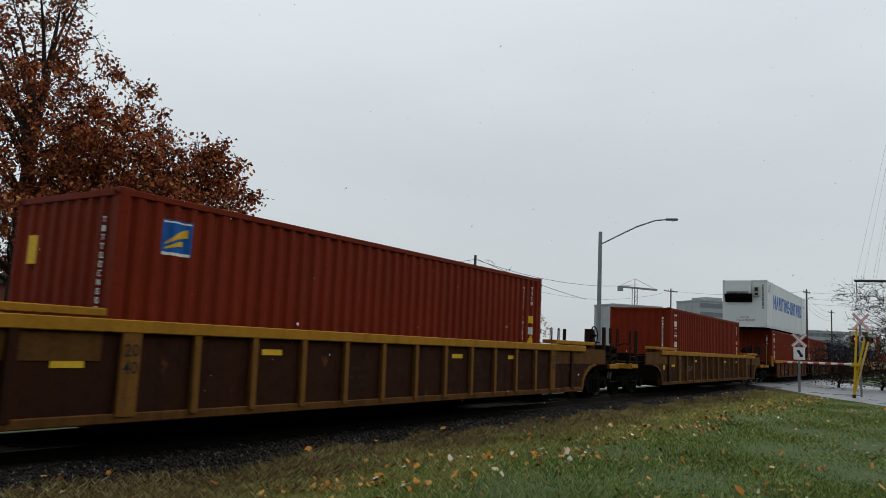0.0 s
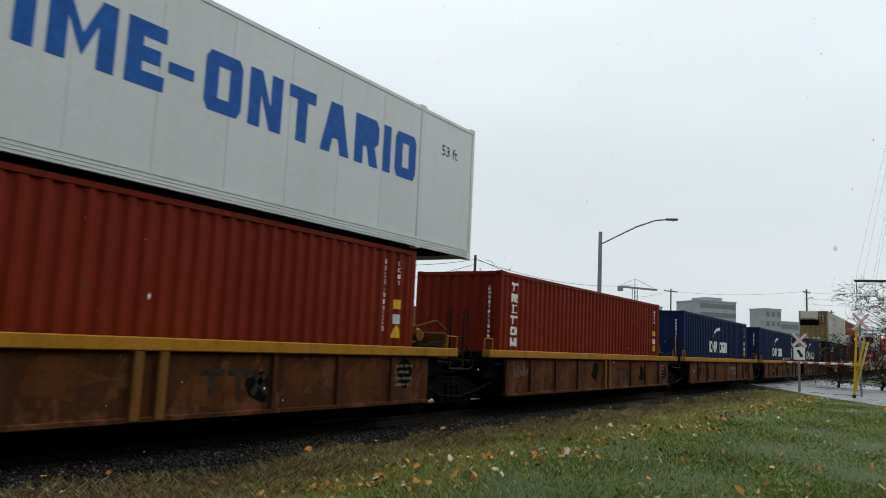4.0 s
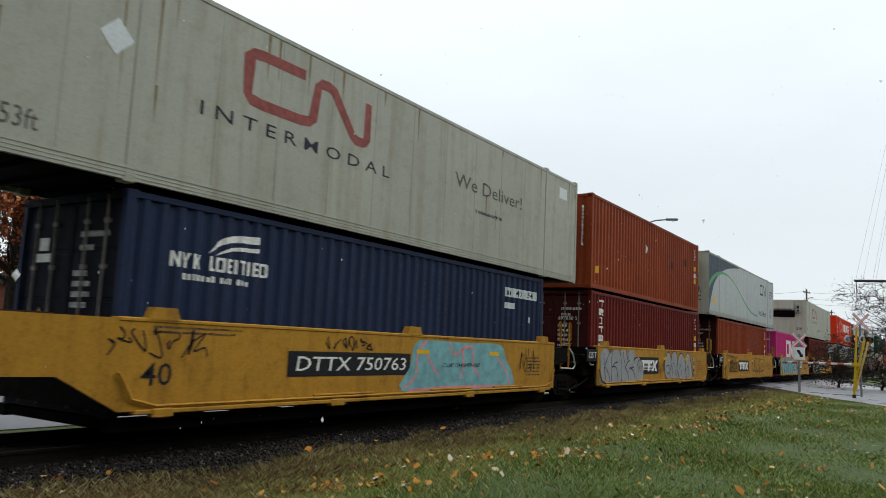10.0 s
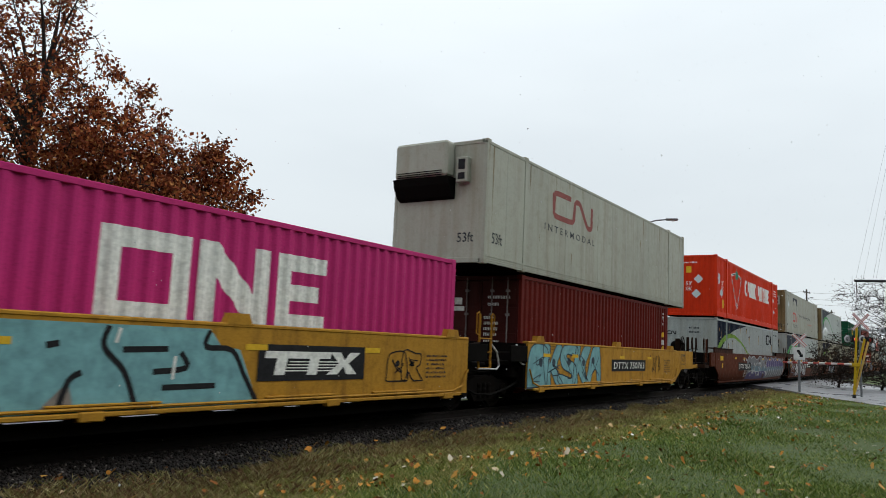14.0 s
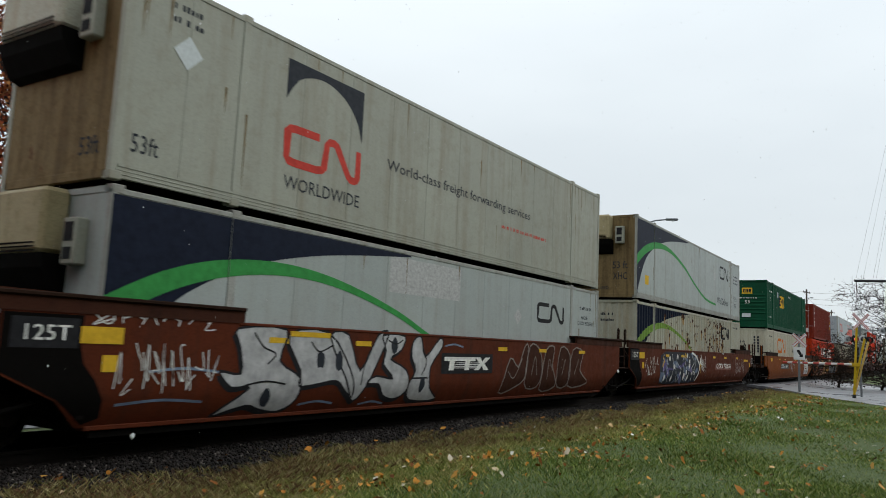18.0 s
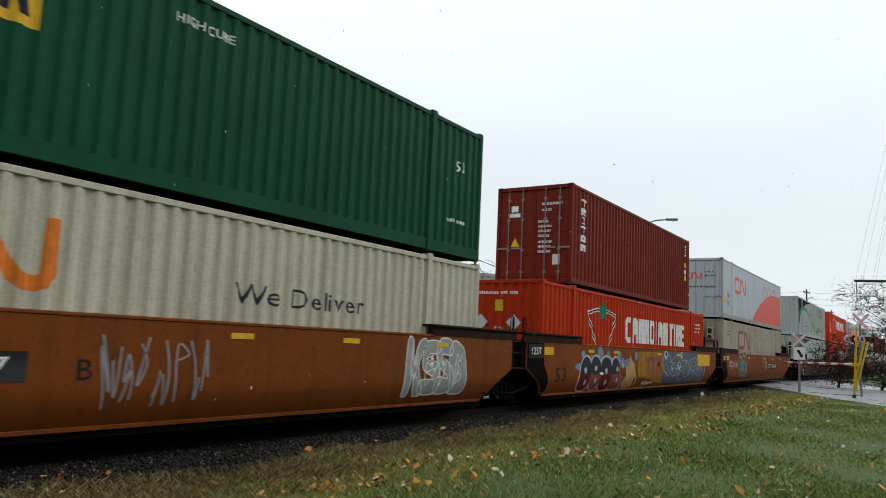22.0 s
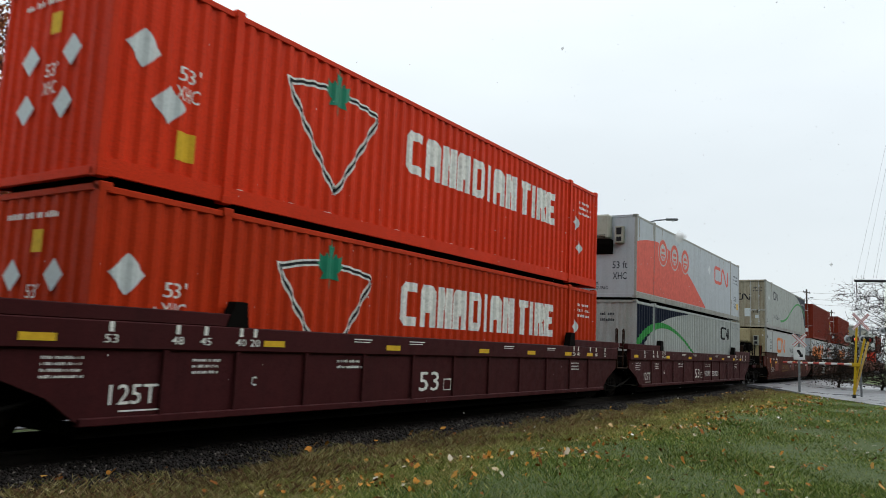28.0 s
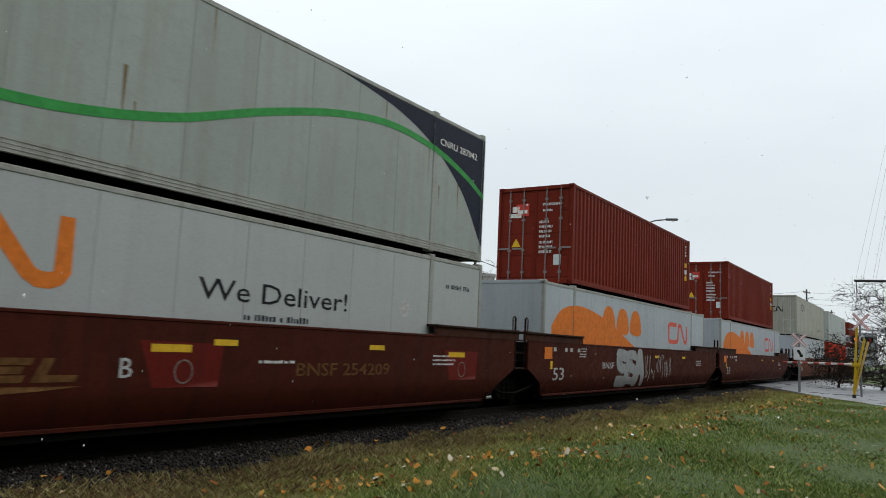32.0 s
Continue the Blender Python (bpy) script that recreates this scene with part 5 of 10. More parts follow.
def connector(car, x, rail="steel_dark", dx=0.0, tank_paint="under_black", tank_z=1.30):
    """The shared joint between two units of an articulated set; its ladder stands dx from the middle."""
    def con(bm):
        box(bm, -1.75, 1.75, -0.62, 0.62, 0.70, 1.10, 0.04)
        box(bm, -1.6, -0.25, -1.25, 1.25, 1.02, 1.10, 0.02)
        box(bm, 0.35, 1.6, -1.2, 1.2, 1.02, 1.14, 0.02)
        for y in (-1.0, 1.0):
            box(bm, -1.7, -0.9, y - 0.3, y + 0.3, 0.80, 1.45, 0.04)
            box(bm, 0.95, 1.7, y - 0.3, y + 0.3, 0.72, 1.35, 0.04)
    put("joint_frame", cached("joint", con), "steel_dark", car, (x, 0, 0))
    for y in (-1.40, 1.40):
        put("ladder", cached("ladder", ladder_mesh), rail, car, (x + dx, y, 0))

        k = 0.06 if y > 0 else -0.06
        bars = ([(dx - 0.28, 0, 0.96), (dx + 0.45, k, 0.95), (dx + 0.58, k, 1.03), (dx + 0.46, k, 1.32), (dx + 0.30, 0, 1.5)], [(1.62, 0, 1.05), (1.15, k, 1.06), (0.95, k, 1.16), (0.82, k, 1.42), (0.95, 0, 1.52)], [(-1.5, 0, 1.45), (-0.9, k, 1.52), (dx - 0.3, 0, 1.40)])
        for n, pts in enumerate(bars):
            put("hand_hold", cached("hold%.2f%d%d" % (dx, y > 0, n), lambda bm: pipe(bm, pts, 0.022)), "mark_grey" if rail == "sill_yellow" and dx < -0.5 and n < 2 else "cart_rust", car, (x, y, 0))

    def tank(bm):
        lathe(bm, [(0.02, -0.42), (0.15, -0.38), (0.18, -0.30), (0.18, 0.30), (0.15, 0.38), (0.02, 0.42)], 16, "x")
    put("air_tank", cached("joint_tank", tank, False), tank_paint, car, (x + 0.1, 0.2, tank_z))
    if tank_z > 1.5:
        def gear(bm):
            box(bm, -0.75, -0.35, -0.35, 0.35, 1.1, 1.85, 0.04)
            box(bm, 0.55, 0.8, -0.5, 0.2, 1.1, 1.72, 0.03)
            tube(bm, (-0.55, -0.55, 1.62), (-0.55, 0.4, 1.62), 0.12, 10)
            pipe(bm, [(-0.5, -0.4, 1.8), (0.0, -0.6, 1.95), (0.6, -0.55, 1.7)], 0.03)
        put("brake_gear", cached("joint_gear", gear), "rib_ochre", car, (x, 0, 0))
    for s in (-1, 1):
        put("cable_pipe", cached("cab%d" % s, lambda bm: pipe(bm, [(-1.6, s * 0.8, 1.15), (-0.8, s * 0.95, 0.92), (0, s * 1.0, 0.86), (0.8, s * 0.95, 0.92), (1.6, s * 0.8, 1.15)], 0.025)), "under_black", car, (x, 0, 0))
        put("brake_hose", cached("bh%d" % s, lambda bm: pipe(bm, [(-1.5, s * 1.3, 0.62), (-0.9, s * 1.38, 0.42), (-0.2, s * 1.38, 0.38), (0.6, s * 1.35, 0.5), (1.3, s * 1.3, 0.66)], 0.028)), "under_black", car, (x, 0, 0))


def side_pair(car, name, key, build, material, y_in=HALF - 0.05, y_out=HALF):
    """build(bm, y0, y1) once, then set on both sides."""
    for s in (-1, 1):
        a, b = sorted((s * y_in, s * y_out))
        put(name, cached("%s_%d" % (key, s), lambda bm: build(bm, a, b)), material, car)


def ribs(car, name, xs, z0, z1, w, depth, material, slant=0.0):
    for s in (-1, 1):
        a, b = sorted((s * (HALF - 0.01), s * (HALF + depth)))

        def rb(bm):
            prism(bm, [(-w / 2 + slant, z0), (w / 2 + slant, z0), (w / 2, z1), (-w / 2, z1)], a, b)
        me = cached("rib_%s_%.2f%.2f%.2f%d" % (name, z0, z1, w, s), rb)
        for x in xs:
            put(name, me, material, car, (x, 0, 0))


def car_ribbed(u):
    """Single-unit car with deep sides, ochre ribs and a yellow top chord."""
    car = new("well_car")
    L = 12.19
    arch = [(2.05, 0.36), (2.14, 0.60), (2.34, 0.82), (2.66, 0.98), (3.05, 1.04), (3.9, 1.06)]
    poly = [(-3.9, 1.42), (L + 3.9, 1.42)] + [(L + a, b) for a, b in reversed(arch)] + [(-a, b) for a, b in arch]
    side_pair(car, "side_sheet", "t1side", lambda bm, a, b: prism(bm, poly, a, b), "car_brown")
    side_pair(car, "top_chord", "t1chord", lambda bm, a, b: box(bm, -2.2, L + 2.2, a, b, 1.42, 1.58, 0.012), "sill_yellow", HALF - 0.10, HALF + 0.07)
    side_pair(car, "bottom_chord", "t1bot", lambda bm, a, b: box(bm, -2.05, L + 2.05, a, b, 0.34, 0.46, 0.012), "car_ochre", HALF - 0.10, HALF + 0.04)
    for k, sg in ((0, -1), (L, 1)):
        curve_in = [(k + sg * (a - 0.05), b + 0.04) for a, b in arch[:-1]]
        rim = [(k + sg * a, b) for a, b in arch[:-1]] + curve_in[::-1]
        side_pair(car, "arch_flange", "t1arch%d" % sg, lambda bm, a, b: prism(bm, rim, a, b), "rib_ochre", HALF - 0.12, HALF + 0.05)
    for x0, x1 in ((-2.9, -0.25), (L + 0.25, L + 2.9)):
        side_pair(car, "end_chord", "t1end%.1f" % x0, lambda bm, a, b: box(bm, x0, x1, a, b, 1.60, 1.70, 0.012), "sill_yellow", HALF - 0.35, HALF + 0.05)
        side_pair(car, "end_web", "t1web%.1f" % x0, lambda bm, a, b: box(bm, x0 - (0.9 if x0 < 0 else 0), x1 + (0.9 if x0 > 0 else 0), a, b, 1.08, 1.50), "car_ochre", HALF - 0.06, HALF + 0.012)
    ribs(car, "rib", [1.1 + 1.015 * i for i in range(11)], 0.42, 1.42, 0.10, 0.07, "rib_ochre", 0.02)
    ribs(car, "post", [0.12, L - 0.02 + 0.1], 0.42, 1.42, 0.26, 0.06, "rib_ochre")
    ribs(car, "end_rib", [-1.3, L + 1.3], 0.42, 1.42, 0.12, 0.06, "car_brown")
    well_floor(car, L)
    for x in (-0.15, L + 0.15):
        put("bulkhead", cached("bulk40", lambda bm: box(bm, -0.05, 0.05, -1.42, 1.42, 0.45, 1.42)), "steel_dark", car, (x, 0, 0))
    end_platform(car, -2.7, -1, "sill_yellow", "cart_rust", "cart_rust", 2.5, 1.32)
    end_platform(car, L + 2.7, 1, "sill_yellow", "cart_rust", "cart_rust", 2.5, 1.32)
    brake_wheel(car, L + 4.35)
    for x in (-4.0, L + 4.0):
        bogie(car, x)
    return tagged(car, "rusty brown well car with ochre ribs and yellow sills", "rail car", "train cars")


def car_articulated(u, first=False, last=False):
    """One unit of a shallow articulated set with yellow sills."""
    car = new("well_car")
    L = 12.19
    side_pair(car, "side_sheet", "t2side", lambda bm, a, b: prism(bm, [(-0.15, 0.38), (L + 0.15, 0.38), (L + 0.15, 1.22), (-0.15, 1.22)], a, b), "car_rusty")
    side_pair(car, "top_chord", "t2chord", lambda bm, a, b: box(bm, -1.1, L + 1.1, a, b, 1.21, 1.38, 0.015), "sill_yellow", HALF - 0.12, HALF + 0.09)
    side_pair(car, "bottom_chord", "t2bot", lambda bm, a, b: box(bm, -0.15, L + 0.15, a, b, 0.33, 0.40, 0.01), "car_rusty", HALF - 0.10, HALF + 0.05)
    ribs(car, "rib", [1.05, 2.5, 3.95, 8.25, 9.7, 11.15], 0.40, 1.21, 0.085, 0.05, "car_rusty")
    ribs(car, "post", [5.92, 6.28], 0.36, 1.21, 0.13, 0.075, "rib_ochre")
    for x in (-1.0, L + 1.0):
        for s in (-1, 1):
            put("grab_iron", cached("grab", lambda bm: pipe(bm, [(-0.18, 0, 1.3), (-0.18, 0, 1.62), (0.18, 0, 1.62), (0.18, 0, 1.3)], 0.016)), "sill_yellow", car, (x, s * 1.5, 0))
    well_floor(car, L)
    for x in (-0.15, L + 0.15):
        put("bulkhead", cached("bulk40b", lambda bm: box(bm, -0.05, 0.05, -1.42, 1.42, 0.45, 1.22)), "steel_dark", car, (x, 0, 0))
    if first:
        end_platform(car, -0.9, -1, "sill_yellow", "sill_yellow", "cart_rust")
        bogie(car, -2.3)
        brake_wheel(car, -2.75)
    if last:
        end_platform(car, L + 0.9, 1, "sill_yellow", "sill_yellow", "cart_rust")
        bogie(car, L + 2.3)
        brake_wheel(car, L + 2.9)
    else:
        connector(car, L + 1.74, "cart_rust", -0.4, "sill_yellow", 1.62)
        bogie(car, L + 1.74)
    return tagged(car, "brown shallow well car with yellow top sills", "rail car", "train cars")


def car_smooth40(u, first=False, last=False, paintjob="car_yellow", label=""):
    """One unit of a smooth-sided yellow articulated set."""
    car = new("well_car")
    L = 12.19
    x0, x1 = (-0.15, L + 0.15)
    poly = [(x0, 0.47), (x1, 0.47), (x1, 1.60), (x0, 1.60)]
    if first:
        poly = [(x0 + 0.1, 0.47), (x1, 0.47), (x1, 1.60), (x0 - 2.3, 1.60), (x0 - 2.3, 0.92), (x0 - 0.7, 0.90)]
    if last:
        poly = [(x0, 0.47), (x1 - 0.1, 0.47), (x1 + 0.7, 0.90), (x1 + 2.3, 0.92), (x1 + 2.3, 1.60), (x0, 1.60)]
    tag = "t3%d%d" % (first, last)
    side_pair(car, "side_sheet", tag, lambda bm, a, b: prism(bm, poly, a, b), paintjob)
    side_pair(car, "top_chord", "t3chord", lambda bm, a, b: box(bm, x0, x1, a, b, 1.56, 1.62, 0.015), paintjob, HALF - 0.16, HALF + 0.012)
    side_pair(car, "bottom_flange", "t3fl", lambda bm, a, b: box(bm, x0 + 0.3, x1 - 0.3, a, b, 0.43, 0.49, 0.012), paintjob, HALF - 0.16, HALF + 0.06)
    for i, xx in enumerate((0.55, 3.9, 8.1, 11.55)):
        side_pair(car, "bracket", "t3br%d" % i, lambda bm, a, b: box(bm, xx - 0.16, xx + 0.16, a, b, 0.38, 0.50, 0.015), paintjob, HALF - 0.05, HALF + 0.075)
    side_pair(car, "conduit", "t3cd", lambda bm, a, b: pipe(bm, [(x0 + 0.05, (a + b) / 2, 0.95), (x0 + 0.25, (a + b) / 2, 0.62), (x0 + 0.6, (a + b) / 2, 0.53), (x1 - 0.6, (a + b) / 2, 0.53), (x1 - 0.25, (a + b) / 2, 0.62), (x1 - 0.05, (a + b) / 2, 0.95)], 0.022), paintjob, HALF + 0.02, HALF + 0.06)
    for i, xx in enumerate((4.1, 7.4, 9.9)):
        side_pair(car, "step_rail", "t3sr%d" % i, lambda bm, a, b: box(bm, xx - 0.75, xx + 0.75, a, b, 0.555, 0.585, 0.008), paintjob, HALF - 0.01, HALF + 0.05)
    for i, xx in enumerate((0.5, 6.05, 11.7)):
        side_pair(car, "guide", "t3gd%d" % i, lambda bm, a, b: prism(bm, [(xx - 0.24, 1.60), (xx + 0.24, 1.60), (xx + 0.17, 1.76), (xx - 0.17, 1.76)], a, b), paintjob, HALF - 0.12, HALF + 0.02)
    well_floor(car, L)
    for x in (x0 - 0.06, x1 + 0.06):
        put("bulkhead", cached("bulk40c", lambda bm: box(bm, -0.05, 0.05, -1.46, 1.46, 0.5, 1.56)), "steel_dark", car, (x, 0, 0))
    for side, s, flag in ((x0, -1, first), (x1, 1, last)):
        if not flag:
            side_pair(car, "end_plate", "t3ep%d" % s, lambda bm, a, b: box(bm, *sorted((side, side + s * 0.85)), a, b, 1.12, 1.50, 0.01), "under_black", HALF - 0.06, HALF - 0.005)
    if first:
        end_platform(car, x0 - 0.9, -1, paintjob, "cart_rust", "cart_rust")
        bogie(car, -2.4)
    if last:
        end_platform(car, x1 + 0.9, 1, paintjob, "cart_rust", "cart_rust")
        bogie(car, L + 2.4)
        brake_wheel(car, L + 3.0)
    else:
        connector(car, L + 1.62, "sill_yellow", -0.57)
        bogie(car, L + 1.62)
    return tagged(car, label or "yellow smooth-sided well car with spray-painted graffiti", "rail car", "train cars")


def car_smooth53(u, first=False, last=False, paintjob="car_redbrown", label=""):
    """One unit of a deep smooth-sided 53-foot set with raised ends."""
    car = new("well_car")
    L = 16.15
    poly = [(-0.2, 0.29), (L + 0.2, 0.29), (L + 0.55, 0.62), (L + 1.25, 0.95), (L + 1.25, 1.62), (-1.25, 1.62), (-1.25, 0.95), (-0.55, 0.62)]
    def sheet(bm, a, b):
        prism(bm, poly, a, b)
        cut_z(bm)
        for v in bm.verts:
            v.co.y -= math.copysign(tuck(v.co.z), v.co.y)
        bm.normal_update()
        for e in bm.edges:
            e.smooth = e.calc_face_angle(1.0) < 0.4
        for f in bm.faces:
            f.smooth = True
    side_pair(car, "side_sheet", "t4side", sheet, paintjob)
    side_pair(car, "top_chord", "t4chord", lambda bm, a, b: box(bm, 2.0, L - 2.0, a, b, 1.585, 1.635, 0.012), paintjob, HALF - 0.18, HALF + 0.012)
    side_pair(car, "bottom_flange", "t4fl", lambda bm, a, b: box(bm, -0.1, L + 0.1, a, b, 0.25, 0.31, 0.01), paintjob, HALF - 0.34, HALF - 0.15)
    for i, (a0, a1) in enumerate(((-1.45, 2.1), (L - 2.1, L + 1.45))):
        prof = [(a0, 1.62), (a1, 1.62), (a1, 1.80), (a0, 1.86)] if i == 0 else [(a0, 1.62), (a1, 1.62), (a1, 1.86), (a0, 1.80)]
        side_pair(car, "raised_end", "t4re%d" % i, lambda bm, a, b: prism(bm, prof, a, b), "car_grime" if paintjob != "car_orange" else "cart_rust", HALF - 0.05, HALF + 0.012)
        side_pair(car, "end_cap", "t4cap%d" % i, lambda bm, a, b: box(bm, a0, a1, a, b, 1.79, 1.84, 0.01), "cart_rust", HALF - 0.40, HALF + 0.05)
    well_floor(car, L, 0.26)
    for x in (-0.2, L + 0.2):
        put("bulkhead", cached("bulk53", lambda bm: box(bm, -0.05, 0.05, -1.42, 1.42, 0.4, 1.6)), "steel_dark", car, (x, 0, 0))
    if first:
        end_platform(car, -1.0, -1, "cart_rust", paintjob, "cart_rust", 1.9, box_out=0.45)
        bogie(car, -2.2)
    if last:
        end_platform(car, L + 1.0, 1, "cart_rust", paintjob, "cart_rust", 2.25, box_out=0.45)
        bogie(car, L + 2.2)
        brake_wheel(car, L + 2.9)
    else:
        connector(car, L + 1.75, "cart_rust", 0.0)
        bogie(car, L + 1.75)
    return tagged(car, label or "red-brown smooth-sided well car with graffiti", "rail car", "train cars")


def car_maroon53(u, first=False, last=False):
    """One unit of a maroon ribbed 53-foot set."""
    car = new("well_car")
    L = 16.15
    poly = [(-0.1, 0.36), (L + 0.1, 0.36), (L + 0.5, 0.66), (L + 1.2, 0.95), (L + 1.2, 1.22), (-1.2, 1.22), (-1.2, 0.95), (-0.5, 0.66)]
    side_pair(car, "side_sheet", "t5side", lambda bm, a, b: prism(bm, poly, a, b), "car_maroon", HALF - 0.08, HALF - 0.03)
    side_pair(car, "top_chord", "t5chord", lambda bm, a, b: box(bm, -1.2, L + 1.2, a, b, 1.22, 1.56, 0.015), "car_maroon", HALF - 0.12, HALF + 0.02)
    side_pair(car, "bottom_chord", "t5bot", lambda bm, a, b: box(bm, -0.1, L + 0.1, a, b, 0.32, 0.42, 0.012), "car_maroon", HALF - 0.12, HALF + 0.02)
    ribs(car, "rib", [1.0, 2.2, 3.6, 5.03, 6.5, 7.95, 9.4, 10.88, 12.35, 13.8, 15.1], 0.42, 1.22, 0.07, 0.012, "car_maroon")
    for i, (a0, a1) in enumerate(((-1.4, 2.2), (L - 2.2, L + 1.4))):
        side_pair(car, "raised_end", "t5re%d" % i, lambda bm, a, b: box(bm, a0, a1, a, b, 1.56, 1.74, 0.012), "car_maroon", HALF - 0.30, HALF - 0.01)
        k = a1 if i == 0 else a0
        side_pair(car, "guide", "t5gd%d" % i, lambda bm, a, b: prism(bm, [(k - 0.25, 1.56), (k + 0.15, 1.56), (k + 0.1, 1.92), (k - 0.12, 1.92)], a, b), "under_black", HALF - 0.16, HALF + 0.01)
    well_floor(car, L, 0.28)
    for x in (-0.2, L + 0.2):
        put("bulkhead", cached("bulk53b", lambda bm: box(bm, -0.05, 0.05, -1.38, 1.38, 0.4, 1.5)), "steel_dark", car, (x, 0, 0))
    if first:
        end_platform(car, -1.0, -1, "car_maroon", "steel_dark", "steel_dark", 1.9)
        bogie(car, -2.2)
    if last:
        end_platform(car, L + 1.0, 1, "car_maroon", "steel_dark", "steel_dark", 2.25)
        bogie(car, L + 2.2)
        brake_wheel(car, L + 2.9)
    else:
        connector(car, L + 1.78, "cart_rust", 0.0)
        bogie(car, L + 1.78)
    return tagged(car, "maroon ribbed well car with white stencils", "rail car", "train cars")

# ---------------------------------------------------------------- containers
# A container's own x runs from its left end, y across it (its shown side at -w/2), z from its base.
PITCH = 0.278


def fold(x, depth=0.040):
    """Depth of the side sheet's folds at x."""
    t = (x % PITCH) / PITCH
    if t < 0.26:
        return 0.0
    if t < 0.50:
        return depth * (t - 0.26) / 0.24
    if t < 0.76:
        return depth
    return depth * (1.0 - (t - 0.76) / 0.24)


def fold_breaks(x0, x1):
    out = [x0]
    k = int(x0 // PITCH)
    while k * PITCH < x1:
        for t in (0, 0.26, 0.50, 0.76):
            x = (k + t) * PITCH
            if x0 + 1e-4 < x < x1 - 1e-4:
                out.append(x)
        k += 1
    return out + [x1]


def folded_sheet(bm, x0, x1, z0, z1, place):
    """place(x, z, depth) gives the point."""
    prev = None
    for x in fold_breaks(x0, x1):
        d = fold(x) if x0 + 0.01 < x < x1 - 0.01 else 0.0
        pair = (bm.verts.new(place(x, z0, d)), bm.verts.new(place(x, z1, d)))
        if prev:
            bm.faces.new((prev[0], pair[0], pair[1], prev[1]))
        prev = pair


PROUD = 0.024      # how far the lifting posts stand out of the long corrugated sides


def posts_of(L):
    return [(0.0, 0.14), (L - 0.14, L)] if L < 13 else [(0.0, 0.10), (1.93, 2.07), (L - 2.07, L - 1.93), (L - 0.10, L)]


def container(name, L=12.19, w=2.438, h=2.896, colour="brick_red", folded=True, end="plain", rails=None, post=None, endcol=None, label="", roofcol=None):
    box_ob = new(name)
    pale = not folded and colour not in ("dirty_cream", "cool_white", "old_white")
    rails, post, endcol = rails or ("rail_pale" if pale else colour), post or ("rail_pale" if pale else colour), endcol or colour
    key = "%s_%.1f_%.2f_%d" % ("f" if folded else "s", L, w, round(h * 100))
    y = w / 2
    posts = posts_of(L)
    zb, zt = ((0.25 if L > 13 else 0.16), h - 0.13 if L > 13 else h - 0.10) if folded else (0.20, h - 0.12)
    top = h - (0.042 if L > 13 else 0.012)
    # sides, bay by bay between the posts
    for (a, b) in zip(posts, posts[1:]):
        x0, x1 = a[1], b[0]
        for s in (-1, 1):
            if folded:
                put("side_panel", cached("side%s_%.2f_%d" % (key, x0, s), lambda bm: folded_sheet(bm, x0, x1, zb, zt, lambda x, z, d: (x, s * (y - 0.012 - d), z))), colour, box_ob)
                continue
            k = max(1, round((x1 - x0) / 1.22))
            for i in range(k):
                a0, a1 = x0 + (x1 - x0) * i / k, x0 + (x1 - x0) * (i + 1) / k
                put("side_panel", cached("side%s_%.2f_%d" % (key, a0, s), lambda bm: box(bm, a0 + 0.002, a1 - 0.002, *sorted((s * (y - 0.05), s * (y - 0.014))), zb, zt, 0.003)), colour, box_ob)
    for i, (a, b) in enumerate(posts):
        for s in (-1, 1):
            inner = 0 < i < len(posts) - 1
            p0, p1 = sorted((s * (y - 0.09), s * (y + (PROUD if inner and folded else 0.0))))
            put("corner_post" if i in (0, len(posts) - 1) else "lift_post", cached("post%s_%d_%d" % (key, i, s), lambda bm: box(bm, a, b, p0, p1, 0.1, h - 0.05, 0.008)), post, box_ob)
    for s in (-1, 1):
        p0, p1 = sorted((s * (y - 0.07), s * (y - 0.004)))
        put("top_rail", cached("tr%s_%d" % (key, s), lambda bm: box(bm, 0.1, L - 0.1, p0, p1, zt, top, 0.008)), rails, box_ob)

        def brail(bm):
            prof = [(0.07, 0.03), (0.004, 0.03), (0.004, zb), (0.07, zb)]
            if not folded:
                prof = [(0.07, 0.03), (0.004, 0.03), (0.004, 0.07), (-0.002, 0.072), (-0.002, 0.083), (0.004, 0.085), (0.004, 0.12), (-0.001, 0.122), (-0.001, 0.13), (0.004, 0.132), (0.004, zb - 0.03), (-0.004, zb - 0.028), (-0.004, zb + 0.012), (0.07, zb + 0.012)]
            bar_x(bm, [(s * (y - a), b) for a, b in prof], 0.1, L - 0.1)
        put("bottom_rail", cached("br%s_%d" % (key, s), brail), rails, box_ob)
    cast = []
    for a, b in posts:
        m = (a + b) / 2 - 0.09 if a > 0.01 and b < L - 0.01 else (0.0 if a < 0.01 else L - 0.178)
        cast.append(m)
    casting = cached("casting", lambda bm: box(bm, 0, 0.178, -0.081, 0.081, 0, 0.118, 0.012))
    for m in cast:
        for s in (-1, 1):
            for z in (0.0, h - 0.118):
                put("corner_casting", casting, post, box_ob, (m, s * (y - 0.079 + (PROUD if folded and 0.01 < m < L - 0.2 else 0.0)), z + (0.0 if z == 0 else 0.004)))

    def roof(bm):
        v = [bm.verts.new(p) for p in ((0.05, -y + 0.05, top - 0.018), (L - 0.05, -y + 0.05, top - 0.018), (L - 0.05, y - 0.05, top - 0.018), (0.05, y - 0.05, top - 0.018))]
        bm.faces.new(v)
        k = int(L / 0.6)
        for i in range(k):
            xx = 0.3 + i * (L - 0.6) / k
            box(bm, xx, xx + 0.12, -y + 0.15, y - 0.15, top - 0.018, top - 0.004)
